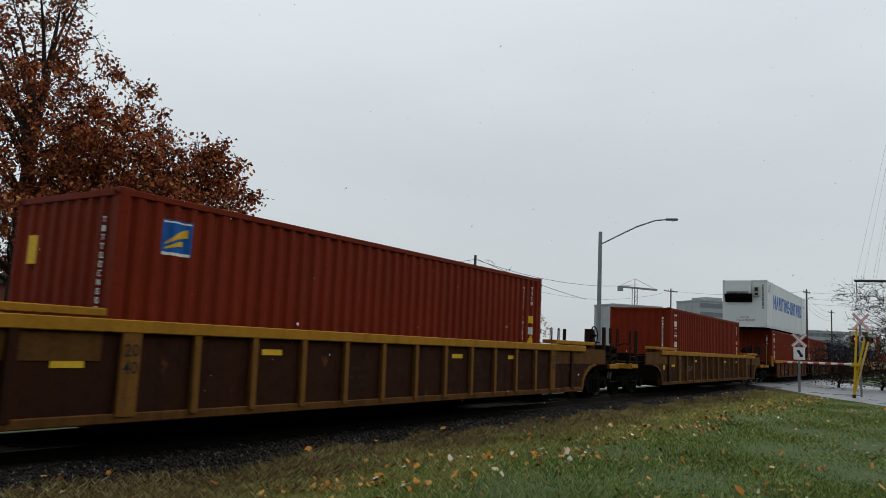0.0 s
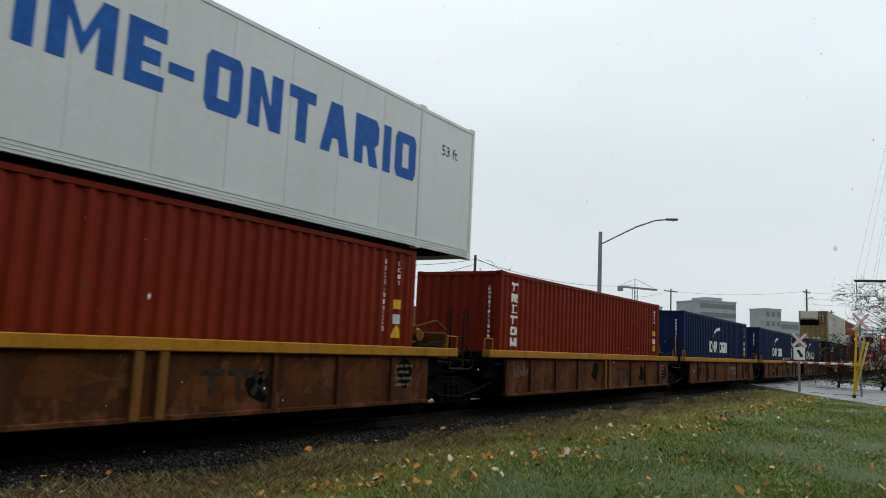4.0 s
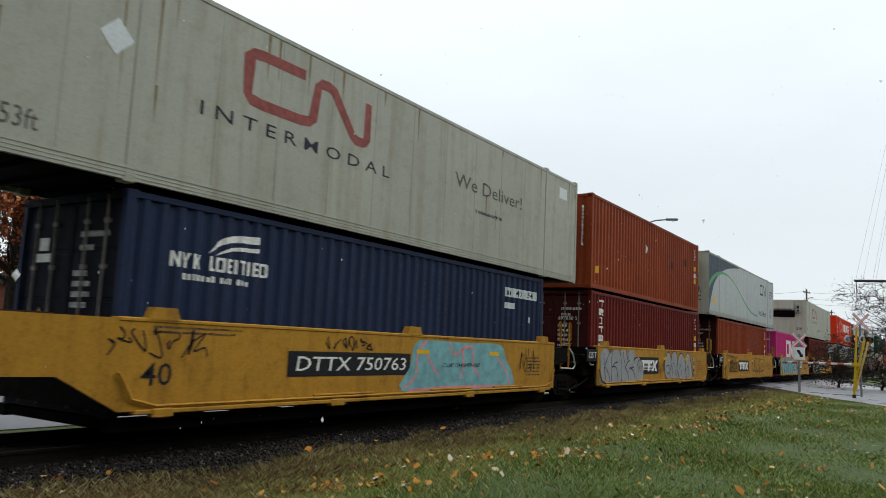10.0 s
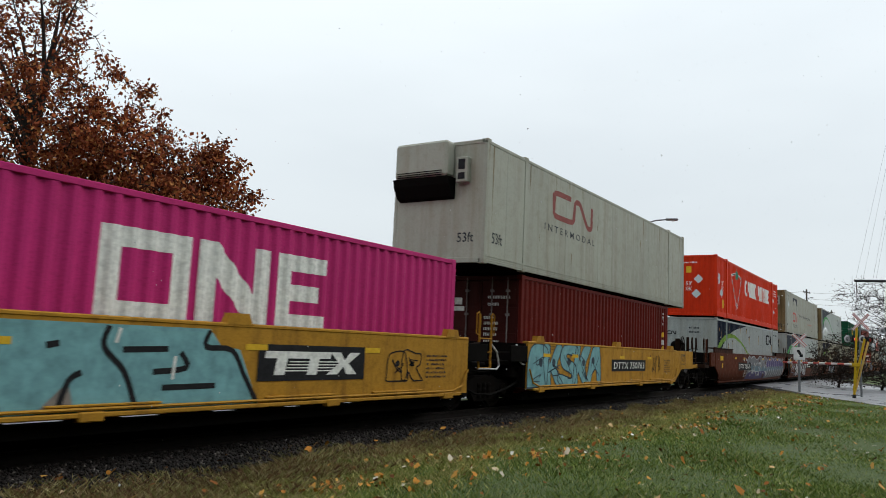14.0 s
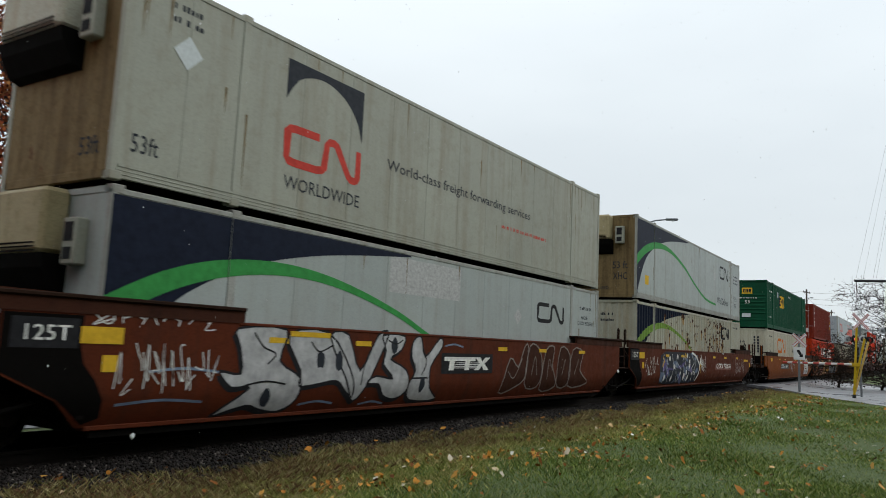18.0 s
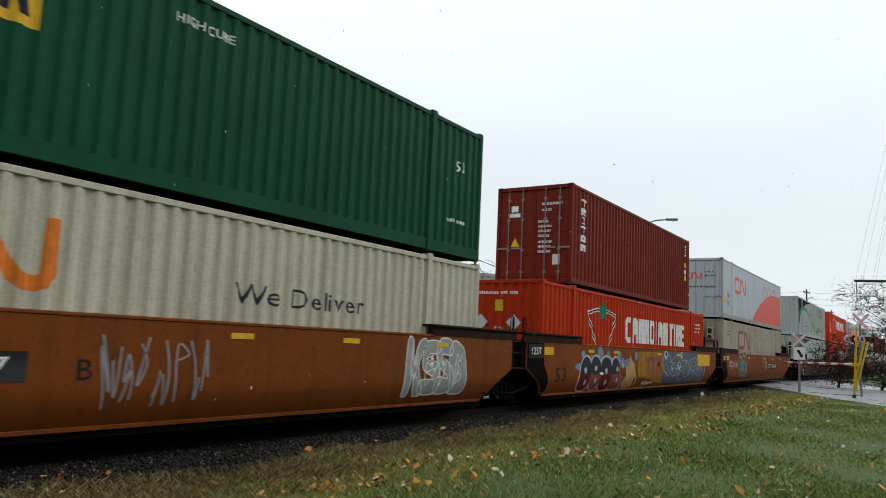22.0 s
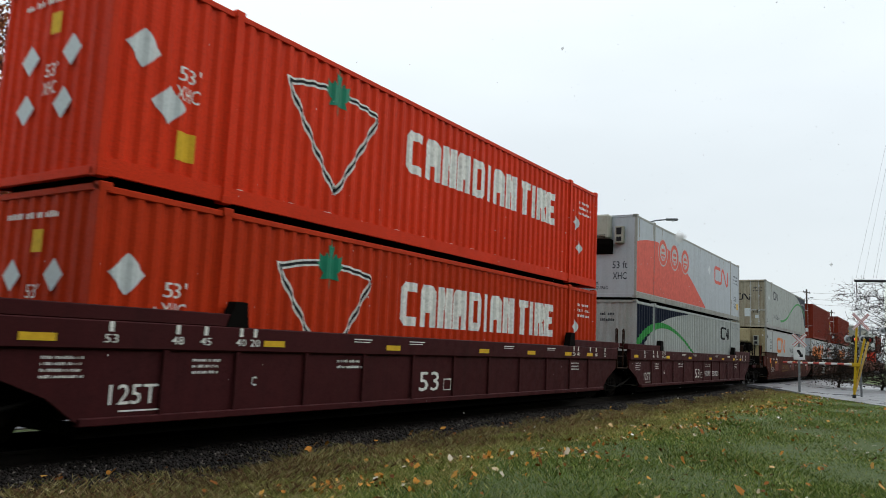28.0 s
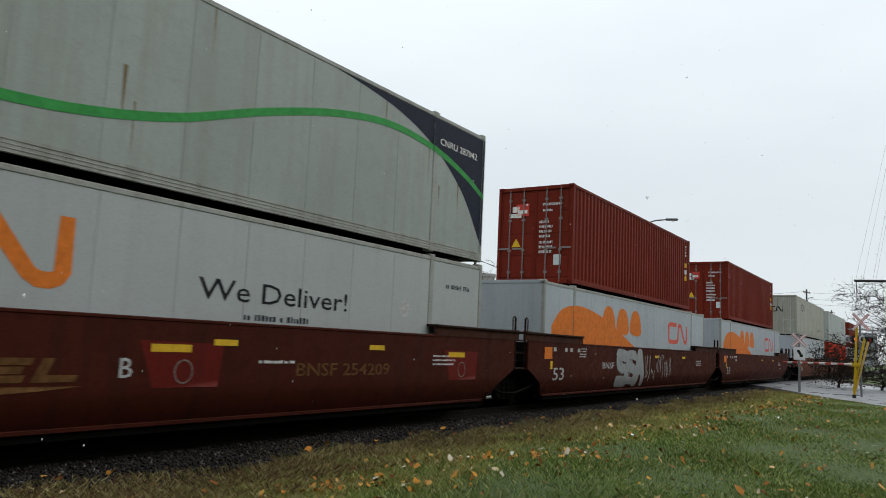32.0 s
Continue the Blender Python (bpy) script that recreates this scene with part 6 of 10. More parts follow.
    put("roof", cached("roof" + key, roof), roofcol or colour, box_ob)

    def floor(bm):
        low = [(0.1, 0.10)]
        for i in range(int(L / 0.6)):
            low += [(0.3 + i * 0.6, 0.10), (0.3 + i * 0.6, 0.02), (0.35 + i * 0.6, 0.02), (0.35 + i * 0.6, 0.10)]
        prism(bm, low + [(L - 0.1, 0.10), (L - 0.1, 0.14), (0.1, 0.14)], -y + 0.06, y - 0.06)
    put("underframe", cached("floor" + key, floor), "under_black", box_ob)

    def closed_end(bm, xx, sgn):
        if folded:
            k = -y + 0.09
            folded_sheet(bm, 0, 2 * y - 0.18, 0.12, h - 0.08, lambda t, z, d: (xx + sgn * (0.012 + d), k + t, z))
        else:
            v = [bm.verts.new((xx + sgn * 0.014, yy, zz)) for yy in (-y + 0.08, y - 0.08) for zz in (0.1, h - 0.06)]
            bm.faces.new((v[0], v[1], v[3], v[2]))

    def sills(xx, sgn):
        put("end_sill", cached("es%s_%d" % (key, sgn), lambda bm: box(bm, *sorted((xx, xx + sgn * 0.09)), -y + 0.09, y - 0.09, 0.02, 0.14, 0.006)), endcol, box_ob)
        put("end_header", cached("eh%s_%d" % (key, sgn), lambda bm: box(bm, *sorted((xx, xx + sgn * 0.09)), -y + 0.09, y - 0.09, h - 0.10, h - 0.012, 0.006)), endcol, box_ob)
    put("end_panel", cached("ef" + key, lambda bm: closed_end(bm, L, -1)), endcol, box_ob)
    sills(L, -1)
    if end in ("plain", "reefer"):
        put("end_panel", cached("en" + key, lambda bm: closed_end(bm, 0.0, 1)), endcol, box_ob)
    if end in ("plain", "reefer", "ribbed"):
        sills(0.0, 1)
    if end == "ribbed":
        def rib_end(bm):
            v = [bm.verts.new((0.06, yy, zz)) for yy in (-y + 0.08, y - 0.08) for zz in (0.1, h - 0.06)]
            bm.faces.new((v[0], v[1], v[3], v[2]))
        panel = put("end_panel", cached("er" + key, rib_end), endcol, box_ob)
        for i in range(7):
            rib = cached("erib" + key, lambda bm: prism(bm, [(0.06, 0.0), (0.018, 0.035), (0.018, 0.075), (0.06, 0.11)], -y + 0.12, y - 0.12))
            put("end_rib", rib, endcol, panel, (0, 0, (0.42, 0.84, 1.06, 1.28, 1.50, 1.72, 1.94)[i]))
    if end == "door":
        put("door_sill", cached("ds" + key, lambda bm: box(bm, 0, 0.09, -y + 0.09, y - 0.09, 0.02, 0.16, 0.006)), endcol, box_ob)
        put("door_header", cached("dh" + key, lambda bm: box(bm, 0, 0.09, -y + 0.09, y - 0.09, h - 0.12, h - 0.012, 0.006)), endcol, box_ob)
        for s in (-1, 1):
            y0, y1 = sorted((s * 0.006, s * (y - 0.10)))
            k = 4 if folded else 1
            hh = (h - 0.30) / k
            d = put("door", cached("dl%s_%d" % (key, s), lambda bm: box(bm, 0.058, 0.078, y0, y1, 0.17, h - 0.13)), endcol, box_ob)
            for i in range(k):
                put("door_panel", cached("dp%s_%d_%d" % (key, s, i), lambda bm: box(bm, 0.045, 0.062, y0 + 0.06, y1 - 0.06, 0.17 + i * hh + 0.03, 0.17 + (i + 1) * hh - 0.03, 0.008)), endcol, d)
            for i, (a, b) in enumerate(((y0, y0 + 0.05), (y1 - 0.05, y1))):
                put("door_stile", cached("dt%s_%d_%d" % (key, s, i), lambda bm: box(bm, 0.032, 0.062, a, b, 0.17, h - 0.13, 0.005)), endcol, d)
            for j in (0.30, 0.72):
                yy = s * (0.05 + j * (y - 0.15))

                def rod(bm):
                    tube(bm, (0.012, 0, 0.06), (0.012, 0, h - 0.06), 0.017, 7)
                    for z in (0.35, 1.0, 1.9, 2.5):
                        box(bm, 0.0, 0.04, -0.05, 0.05, z - 0.03, z + 0.03)
                    box(bm, -0.012, 0.01, -0.02, 0.34 * s, 1.02, 1.07, 0.006)
                put("lock_rod", cached("rod%s_%d" % (key, s), rod), "aluminium" if not folded else "rod_grey", d, (0, yy, 0))
    return tagged(box_ob, label, "container", "containers")


def reefer_unit(ob, w, h, style=0, clean=False):
    """Cooling unit on the left end of a 53-foot box."""
    y = w / 2

    def cab(bm):
        box(bm, -0.36, 0.02, -0.42, y - 0.22, h - 0.88, h - 0.02, 0.06)
    c = put("cooling_unit", cached("cool_cab%d" % style, cab), "cool_white" if clean else ("old_white", "rusty_white", "end_cream")[style], ob)
    put("grille", cached("cool_grille", lambda bm: [box(bm, -0.372, -0.35, -0.30, y - 0.32, h - 0.86 + i * 0.05, h - 0.84 + i * 0.05) for i in range(3)]), "steel_dark", c)
    put("unit_base", cached("cool_base", lambda bm: prism(bm, [(-0.34, h - 0.88), (0.02, h - 0.88), (0.02, h - 1.38), (-0.14, h - 1.32), (-0.30, h - 1.06)], -0.45, y - 0.18)), "under_black", c)
    bx = put("control_box", cached("cool_ctl", lambda bm: box(bm, -0.16, 0.02, -0.86, -0.56, h - 1.02, h - 0.42, 0.02)), "old_white", ob)
    put("control_screen", cached("cool_scr", lambda bm: (box(bm, -0.172, -0.158, -0.80, -0.62, h - 0.72, h - 0.48), box(bm, -0.172, -0.158, -0.80, -0.62, h - 0.95, h - 0.80))), "mark_black", bx)
    return c


# ---------------------------------------------------------------- markings laid on a container or car side
TEXTS = {}


def text_bm(s):
    """Flat letters in x, z with cap height 1, from the built-in font."""
    if s not in TEXTS:
        cu = bpy.data.curves.new("t", "FONT")
        cu.body, cu.resolution_u, cu.offset = s, 2, 0.004
        ob = bpy.data.objects.new("t", cu)
        scene.collection.objects.link(ob)
        dg = bpy.context.evaluated_depsgraph_get()
        me = bpy.data.meshes.new_from_object(ob.evaluated_get(dg))
        vs = [(v.co.x, v.co.y) for v in me.vertices]
        fs = [tuple(p.vertices) for p in me.polygons]
        bpy.data.objects.remove(ob)
        bpy.data.curves.remove(cu)
        bpy.data.meshes.remove(me)
        k = 1 / 0.69
        TEXTS[s] = ([(x * k, z * k) for x, z in vs], fs)
    return TEXTS[s]


def lay(ob, name, shape, material, y, folded=False, depth0=0.012, label="", lift=0.003, face="side", tucked=False):
    """shape: (points in x, z; faces). Lays it on the side at -y, following the folds."""
    pts, fs = shape
    bm = bmesh.new()
    vs = [bm.verts.new((x, 0, z)) for x, z in pts]
    for f in fs:
        try:
            bm.faces.new([vs[i] for i in f])
        except ValueError:
            pass
    bm.normal_update()
    bmesh.ops.triangulate(bm, faces=[f for f in bm.faces if len(f.verts) > 4])
    if tucked:
        cut_z(bm)
        for v in bm.verts:
            v.co.y = tuck(v.co.z)
    if folded:
        lo, hi = min(p[0] for p in pts), max(p[0] for p in pts)
        for xb in fold_breaks(lo, hi)[1:-1]:
            bmesh.ops.bisect_plane(bm, geom=list(bm.verts) + list(bm.edges) + list(bm.faces), plane_co=(xb, 0, 0), plane_no=(1, 0, 0))
        for v in bm.verts:
            v.co.y = fold(v.co.x)
    me = bpy.data.meshes.new(name)
    for v in bm.verts:
        if face == "side":
            v.co = Vector((v.co.x, -(y - depth0) + v.co.y - lift, v.co.z))
        else:               # the left end: x of the shape runs from the far edge to the near edge
            v.co = Vector((y + depth0 + v.co.y * 0 - lift, -v.co.x, v.co.z))
    for f in bm.faces:
        f.normal_update()
        n = f.normal
        if (face == "side" and n.y > 0) or (face != "side" and n.x > 0):
            f.normal_flip()
        f.smooth = tucked
    bm.to_mesh(me)
    bm.free()
    me.materials.append(None)
    return put(name, me, material, ob, label=label)


def words(s, x, z, hgt, width=None, lean=0.0):
    """Letters starting at x, z, with that cap height; width squeezes them."""
    pts, fs = text_bm(s)
    mx = max(p[0] for p in pts)
    kx = width / mx if width else hgt
    return [(x + a * kx + b * hgt * lean, z + b * hgt) for a, b in pts], fs


def rects(rs):
    P_, F_ = [], []
    for x0, x1, z0, z1 in rs:
        k = len(P_)
        P_ += [(x0, z0), (x1, z0), (x1, z1), (x0, z1)]
        F_.append((k, k + 1, k + 2, k + 3))
    return P_, F_


def merge(*shapes):
    P_, F_ = [], []
    for p, f in shapes:
        F_ += [tuple(j + len(P_) for j in q) for q in f]
        P_ += list(p)
    return P_, F_


def ribbon(pts, w, closed=False):
    """A stroke of width w along points."""
    n = len(pts)
    P_, F_ = [], []
    for i, (x, z) in enumerate(pts):
        a = pts[(i - 1) % n] if closed or i else pts[i]
        b = pts[(i + 1) % n] if closed or i < n - 1 else pts[i]
        dx, dz = b[0] - a[0], b[1] - a[1]
        k = math.hypot(dx, dz) or 1
        ww = w[i] if isinstance(w, (list, tuple)) else w
        # widen at sharp corners so that the stroke keeps its width
        ia = (x - a[0], z - a[1])
        ka = math.hypot(*ia) or 1
        cosv = max(0.6, abs((ia[0] * dx + ia[1] * dz) / (ka * k))) if i and (closed or i < n - 1) else 1
        nx, nz = -dz / k * ww / 2 / cosv, dx / k * ww / 2 / cosv
        P_ += [(x + nx, z + nz), (x - nx, z - nz)]
    for i in range(n if closed else n - 1):
        j = (i + 1) % n
        F_.append((2 * i, 2 * i + 1, 2 * j + 1, 2 * j))
    return P_, F_


def fan(pts):
    return list(pts), [tuple(range(len(pts)))]


def smooth(pts, k=6, closed=False):
    """Catmull-Rom through points."""
    n = len(pts)
    out = []
    for i in range(n if closed else n - 1):
        p0 = pts[(i - 1) % n] if closed or i else pts[i]
        p1, p2 = pts[i], pts[(i + 1) % n]
        p3 = pts[(i + 2) % n] if closed or i < n - 2 else p2
        for s in range(k):
            t = s / k
            out.append(tuple(0.5 * (2 * p1[d] + (p2[d] - p0[d]) * t + (2 * p0[d] - 5 * p1[d] + 4 * p2[d] - p3[d]) * t * t + (3 * p1[d] - p0[d] - 3 * p2[d] + p3[d]) * t ** 3) for d in range(2)))
    if not closed:
        out.append(tuple(pts[-1]))
    return out


def band(lo, hi, x0, x1, step=0.12):
    """The area between two curves lo(x) and hi(x)."""
    n = max(2, int((x1 - x0) / step))
    P_, F_ = [], []
    for i in range(n + 1):
        x = x0 + (x1 - x0) * i / n
        a, b = lo(x), hi(x)
        P_ += [(x, a), (x, max(a, b))]
        if i:
            F_.append((2 * i - 2, 2 * i, 2 * i + 1, 2 * i - 1))
    return P_, F_


def curve(pts):
    xs, zs = [p[0] for p in smooth(pts)], [p[1] for p in smooth(pts)]
    return lambda x: float(np.interp(x, xs, zs))


def ringed(outer, inner):
    """An outline with one opening, as a single polygon."""
    a, b = outer[0], inner[0]
    return list(outer) + [(a[0], a[1] + 0.002)] + [(b[0], b[1] + 0.002)] + list(reversed(inner[1:])) + [b]


def block_shape(k, s, t):
    """A plain block in a unit square; s and t are its bar's width and height. Codes:
    1 notched block, 2 and A peaks, 3 flag, 4 bar, 5 capped bar, 6 comb, 7 and J hollow blocks, 8 slant block, 9 and C brackets, B rounded block, D arch, E waisted bar, F, G, H, X crossings."""
    q, c = 1 - s, 0.14
    full = [(0, c), (0, 1 - c), (c * 0.8, 1), (1 - c * 0.8, 1), (1, 1 - c), (1, c), (1 - c * 0.8, 0), (c * 0.8, 0)]
    slot = [(s, t), (s, 1 - t), (q, 1 - t), (q, t)]
    return {
        "7": lambda: ringed(full, slot),
        "J": lambda: ringed([(0, 0), (0, 1), (1, 1), (1, 0)], slot),
        "B": lambda: ringed([(0, 0), (0, 1), (1 - c, 1), (1, 1 - c), (1, c), (1 - c, 0)], slot),
        "8": lambda: [(0, 0), (s, 0), (s, 0.58), (q, 0), (1, 0), (1, 1), (q, 1), (q, 0.42), (s, 1), (0, 1)],
        "D": lambda: [(0, 0), (s, 0), (s, 1 - t), (q, 1 - t), (q, 0), (1, 0), (1, 1 - c), (1 - c, 1), (0, 1)],
        "1": lambda: [(0, 0), (s, 0), (s, 0.62), (0.5, 0.12), (q, 0.62), (q, 0), (1, 0), (1, 1), (1 - s * 0.9, 1), (0.5, 0.46), (s * 0.9, 1), (0, 1)],
        "2": lambda: [(0, 0), (0.5 - s * 0.62, 1), (0.5 + s * 0.62, 1), (1, 0), (q, 0), (q - 0.09, 0.3), (s + 0.09, 0.3), (s, 0)],
        "A": lambda: [(0, 0), (0, 1 - c), (c, 1), (1 - c, 1), (1, 1 - c), (1, 0), (q, 0), (q, 0.34), (s, 0.34), (s, 0)],
        "3": lambda: [(0, 0), (0, 1), (1 - c, 1), (1, 1 - c), (1, 0.52), (0.84, 0.42), (1, 0), (q - 0.02, 0), (q - 0.16, 0.38), (s, 0.38), (s, 0)],
        "4": lambda: [(0, 0), (1, 0), (1, 1), (0, 1)],
        "E": lambda: [(0.1, 0), (0.9, 0), (0.9, 0.16), (0.5 + s / 2, 0.16), (0.5 + s / 2, 0.84), (0.9, 0.84), (0.9, 1), (0.1, 1), (0.1, 0.84), (0.5 - s / 2, 0.84), (0.5 - s / 2, 0.16), (0.1, 0.16)],
        "5": lambda: [(0.5 - s / 2, 0), (0.5 + s / 2, 0), (0.5 + s / 2, 1 - t), (1, 1 - t), (1, 1), (0, 1), (0, 1 - t), (0.5 - s / 2, 1 - t)],
        "9": lambda: [(c, 0), (1, 0), (1, t), (s, t), (s, 1 - t), (1, 1 - t), (1, 1), (c, 1), (0, 1 - c), (0, c)],
        "C": lambda: [(c, 0), (1 - c * 0.5, 0), (1, c), (1, 0.55), (0.5, 0.55), (0.5, 0.40), (q, 0.40), (q, t), (s, t), (s, 1 - t), (1, 1 - t), (1, 1), (c, 1), (0, 1 - c), (0, c)],
        "6": lambda: [(0, 0), (1, 0), (1, t), (s, t), (s, 0.5 - t / 2), (0.88, 0.5 - t / 2), (0.88, 0.5 + t / 2), (s, 0.5 + t / 2), (s, 1 - t), (1, 1 - t), (1, 1), (0, 1)],
        "F": lambda: [(0, 0), (s, 0), (s, 0.35), (0.7, 0), (1, 0), (0.55, 0.52), (1, 1), (0.7, 1), (s, 0.65), (s, 1), (0, 1)],
        "G": lambda: [(0.5 - s * 0.5, 0), (0.5 + s * 0.5, 0), (0.5 + s * 0.5, 0.42), (1, 1), (1 - s, 1), (0.5, 0.6), (s, 1), (0, 1), (0.5 - s * 0.5, 0.42)],
        "H": lambda: [(0, 0), (1, 0), (1, t), (s, t), (s, 1), (0, 1)],
        "-": lambda: [(0, 0.40), (1, 0.40), (1, 0.60), (0, 0.60)],
        "X": lambda: [(0, 0), (s * 1.2, 0), (0.5, 0.36), (1 - s * 1.2, 0), (1, 0), (0.66, 0.5), (1, 1), (1 - s * 1.2, 1), (0.5, 0.64), (s * 1.2, 1), (0, 1), (0.34, 0.5)],
    }[k]()


BLOCK_WIDTH = {"4": 0.34, " ": 0.45, "-": 0.5, "1": 1.22, "5": 0.92, "6": 0.82, "2": 1.1, "H": 0.75, "E": 0.8}


def glyph_list(kinds, x, z, hgt, width, stroke, gap=0.28, lean=0.0):
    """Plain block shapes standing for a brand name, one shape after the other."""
    tot = sum(BLOCK_WIDTH.get(k, 1.0) for k in kinds) + gap * (len(kinds) - 1)
    u = width / tot
    out = []
    for k in kinds:
        w = BLOCK_WIDTH.get(k, 1.0) * u
        if k != " ":
            pts = block_shape(k, min(0.42, stroke / w), min(0.3, stroke * 0.85 / hgt))
            out.append(fan([(x + a * w + b * hgt * lean, z + b * hgt) for a, b in pts]))
        x += w + gap * u
    return out


def glyphs(kinds, x, z, hgt, width, stroke, gap=0.28, lean=0.0):
    return merge(*glyph_list(kinds, x, z, hgt, width, stroke, gap, lean))


def rail_mark(x, z, wid, hgt, stroke=None):
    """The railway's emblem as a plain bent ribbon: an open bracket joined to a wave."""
    s = stroke or hgt * 0.17
    a = [(0.42, 1.0), (0.10, 1.0), (0.03, 0.97), (0, 0.88), (0, 0.12), (0.03, 0.03), (0.10, 0.0), (0.40, 0.0), (0.47, 0.04), (0.50, 0.13), (0.53, 0.88), (0.565, 0.97), (0.62, 0.985), (0.67, 0.93), (0.86, 0.10), (0.90, 0.02), (0.95, 0.01), (0.985, 0.06), (1.0, 0.14), (1.0, 1.0)]
    i = s / 2
    return ribbon([(x + i + p * (wid - s), z + i + q * (hgt - s)) for p, q in a], s)


def rows_of_bars(x, z, wid, n, hgt, gap, rng, lines=1):
    """Unreadable small writing as plain bars."""
    rs = []
    for j in range(lines):
        xx = x
        while xx < x + wid * rng.uniform(0.8, 1.0):
            ww = hgt * rng.uniform(0.25, 0.5)
            rs.append((xx, xx + ww, z - j * (hgt + gap), z - j * (hgt + gap) + hgt * rng.uniform(0.55, 0.8)))
            xx += ww + hgt * (0.22 if rng.random() > 0.2 else 0.8)
    return rects(rs)


def diamond(x, z, r, lean=0.0):
    return fan([(x - r + lean, z), (x, z - r), (x + r - lean, z), (x, z + r)])

# ---------------------------------------------------------------- the train
TRAIN = []            # (object, x of its left end at 0 s, height of its base)
W53, W40, H96 = 2.591, 2.438, 2.896
LOW, HIGH = 0.355, 3.305


def on_train(ob, u, z):
    TRAIN.append((ob, u, z))
    return ob


def box40(u, z, colour, label, end="plain", **k):
    return on_train(container("shipping_container", 12.19, W40, H96, colour, True, end, label=label, **k), u, z)


def box53(u, z, colour, label, end="plain", folded=True, **k):
    return on_train(container("shipping_container", 16.15, W53, H96, colour, folded, end, label=label, **k), u, z)


def build_train():
    B = {}
    # cars
    cars = {}
    for i, u in ((1, 5.49), (2, 29.13)):
        cars[i] = on_train(car_ribbed(u), u, 0)
    for i, u in ((3, 50.80), (4, 66.50), (5, 81.95), (6, 97.73), (7, 113.41)):
        cars[i] = on_train(car_articulated(u, i == 3, i == 7), u, 0)
    for i, u in ((8, 133.09), (9, 148.59), (10, 164.20), (11, 179.66), (12, 194.95)):
        cars[i] = on_train(car_smooth40(u, i == 8, i == 12), u, 0)
    for i, u in ((13, 214.65), (14, 234.31), (15, 253.95)):
        cars[i] = on_train(car_smooth53(u, i == 13, i == 15), u, 0)
    for i, u in ((16, 277.80), (17, 297.23), (18, 317.04)):
        cars[i] = on_train(car_smooth53(u, i == 16, i == 18, "car_orange", "orange-brown smooth-sided well car with graffiti"), u, 0)
    for i, u in ((19, 340.88), (20, 360.50), (21, 380.28)):
        cars[i] = on_train(car_maroon53(u, i == 19, i == 21), u, 0)
    for i, u in ((22, 403.89), (23, 423.28), (24, 442.60)):
        cars[i] = on_train(car_smooth53(u, i == 22, i == 24, "car_wine", "dark wine-brown smooth-sided well car with graffiti"), u, 0)
    for i, u in ((25, 466.0), (26, 485.6), (27, 505.2)):
        cars[i] = on_train(car_smooth53(u, i == 25, i == 27), u, 0)
    # loads
    B["1"] = box40(5.49, LOW, "brick_red", "red corrugated container with a small blue and yellow emblem")
    B["2"] = box40(29.13, LOW, "brick_red", "red corrugated container with white stacked block lettering")
    B["3t"] = box53(48.82, HIGH, "cool_white", "white smooth-sided refrigerated container with large blue block lettering", "reefer", False)
    B["3"] = box40(50.80, LOW, "brick_red", "red corrugated container carried under a white reefer")
    B["4"] = box40(66.50, LOW, "brick_red", "red corrugated container alone in its well car")
    B["5"] = box40(81.95, LOW, "box_blue", "dark blue corrugated container with white block lettering")
    B["6"] = box40(97.73, LOW, "box_blue", "dark blue corrugated container with a white swoosh")
    B["7"] = box40(113.41, LOW, "box_blue", "blue corrugated container with white slogan lettering")
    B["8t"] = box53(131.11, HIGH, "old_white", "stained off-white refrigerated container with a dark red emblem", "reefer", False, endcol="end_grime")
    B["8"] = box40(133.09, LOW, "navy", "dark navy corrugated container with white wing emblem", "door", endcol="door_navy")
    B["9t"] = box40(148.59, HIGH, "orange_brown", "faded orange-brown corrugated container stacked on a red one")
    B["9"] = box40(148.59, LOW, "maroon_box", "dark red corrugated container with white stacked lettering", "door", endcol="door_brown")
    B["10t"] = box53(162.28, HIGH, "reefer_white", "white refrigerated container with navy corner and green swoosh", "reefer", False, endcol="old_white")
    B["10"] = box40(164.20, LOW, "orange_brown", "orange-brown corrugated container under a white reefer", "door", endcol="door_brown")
    B["11"] = box40(179.66, LOW, "magenta", "bright magenta corrugated container with white block lettering", "door")
    B["12t"] = box53(192.94, HIGH, "old_white", "grey-white refrigerated container with a faded red emblem", "reefer", False)
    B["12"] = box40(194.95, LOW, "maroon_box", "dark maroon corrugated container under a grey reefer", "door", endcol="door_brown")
    B["13t"] = box53(214.65, HIGH, "tire_red", "bright red corrugated container with white block lettering and triangle")
    B["13"] = box53(214.65, LOW, "corr_grey", "light grey corrugated container with navy corner and green stripe")
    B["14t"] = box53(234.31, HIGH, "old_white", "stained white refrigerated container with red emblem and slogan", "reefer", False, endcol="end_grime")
    B["14"] = box53(234.31, LOW, "reefer_white", "white refrigerated container with navy corner and broad green swoosh", "reefer", False)
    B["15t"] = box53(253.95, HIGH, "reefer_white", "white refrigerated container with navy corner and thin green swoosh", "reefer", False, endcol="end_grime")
    B["15"] = box53(253.95, LOW, "rusty_white", "badly rusted white corrugated container with a navy corner")
    B["16t"] = box53(277.80, HIGH, "box_green", "dark green corrugated container with yellow panel emblem", "ribbed")
    B["16"] = box53(277.80, LOW, "cream_box", "cream corrugated container with worn orange emblem")
    B["17t"] = box40(299.21, HIGH, "oxide_red", "dark red corrugated container with white stacked lettering", "door")
    B["17"] = box53(297.23, LOW, "tire_orange", "orange-red corrugated container with white lettering and triangle")
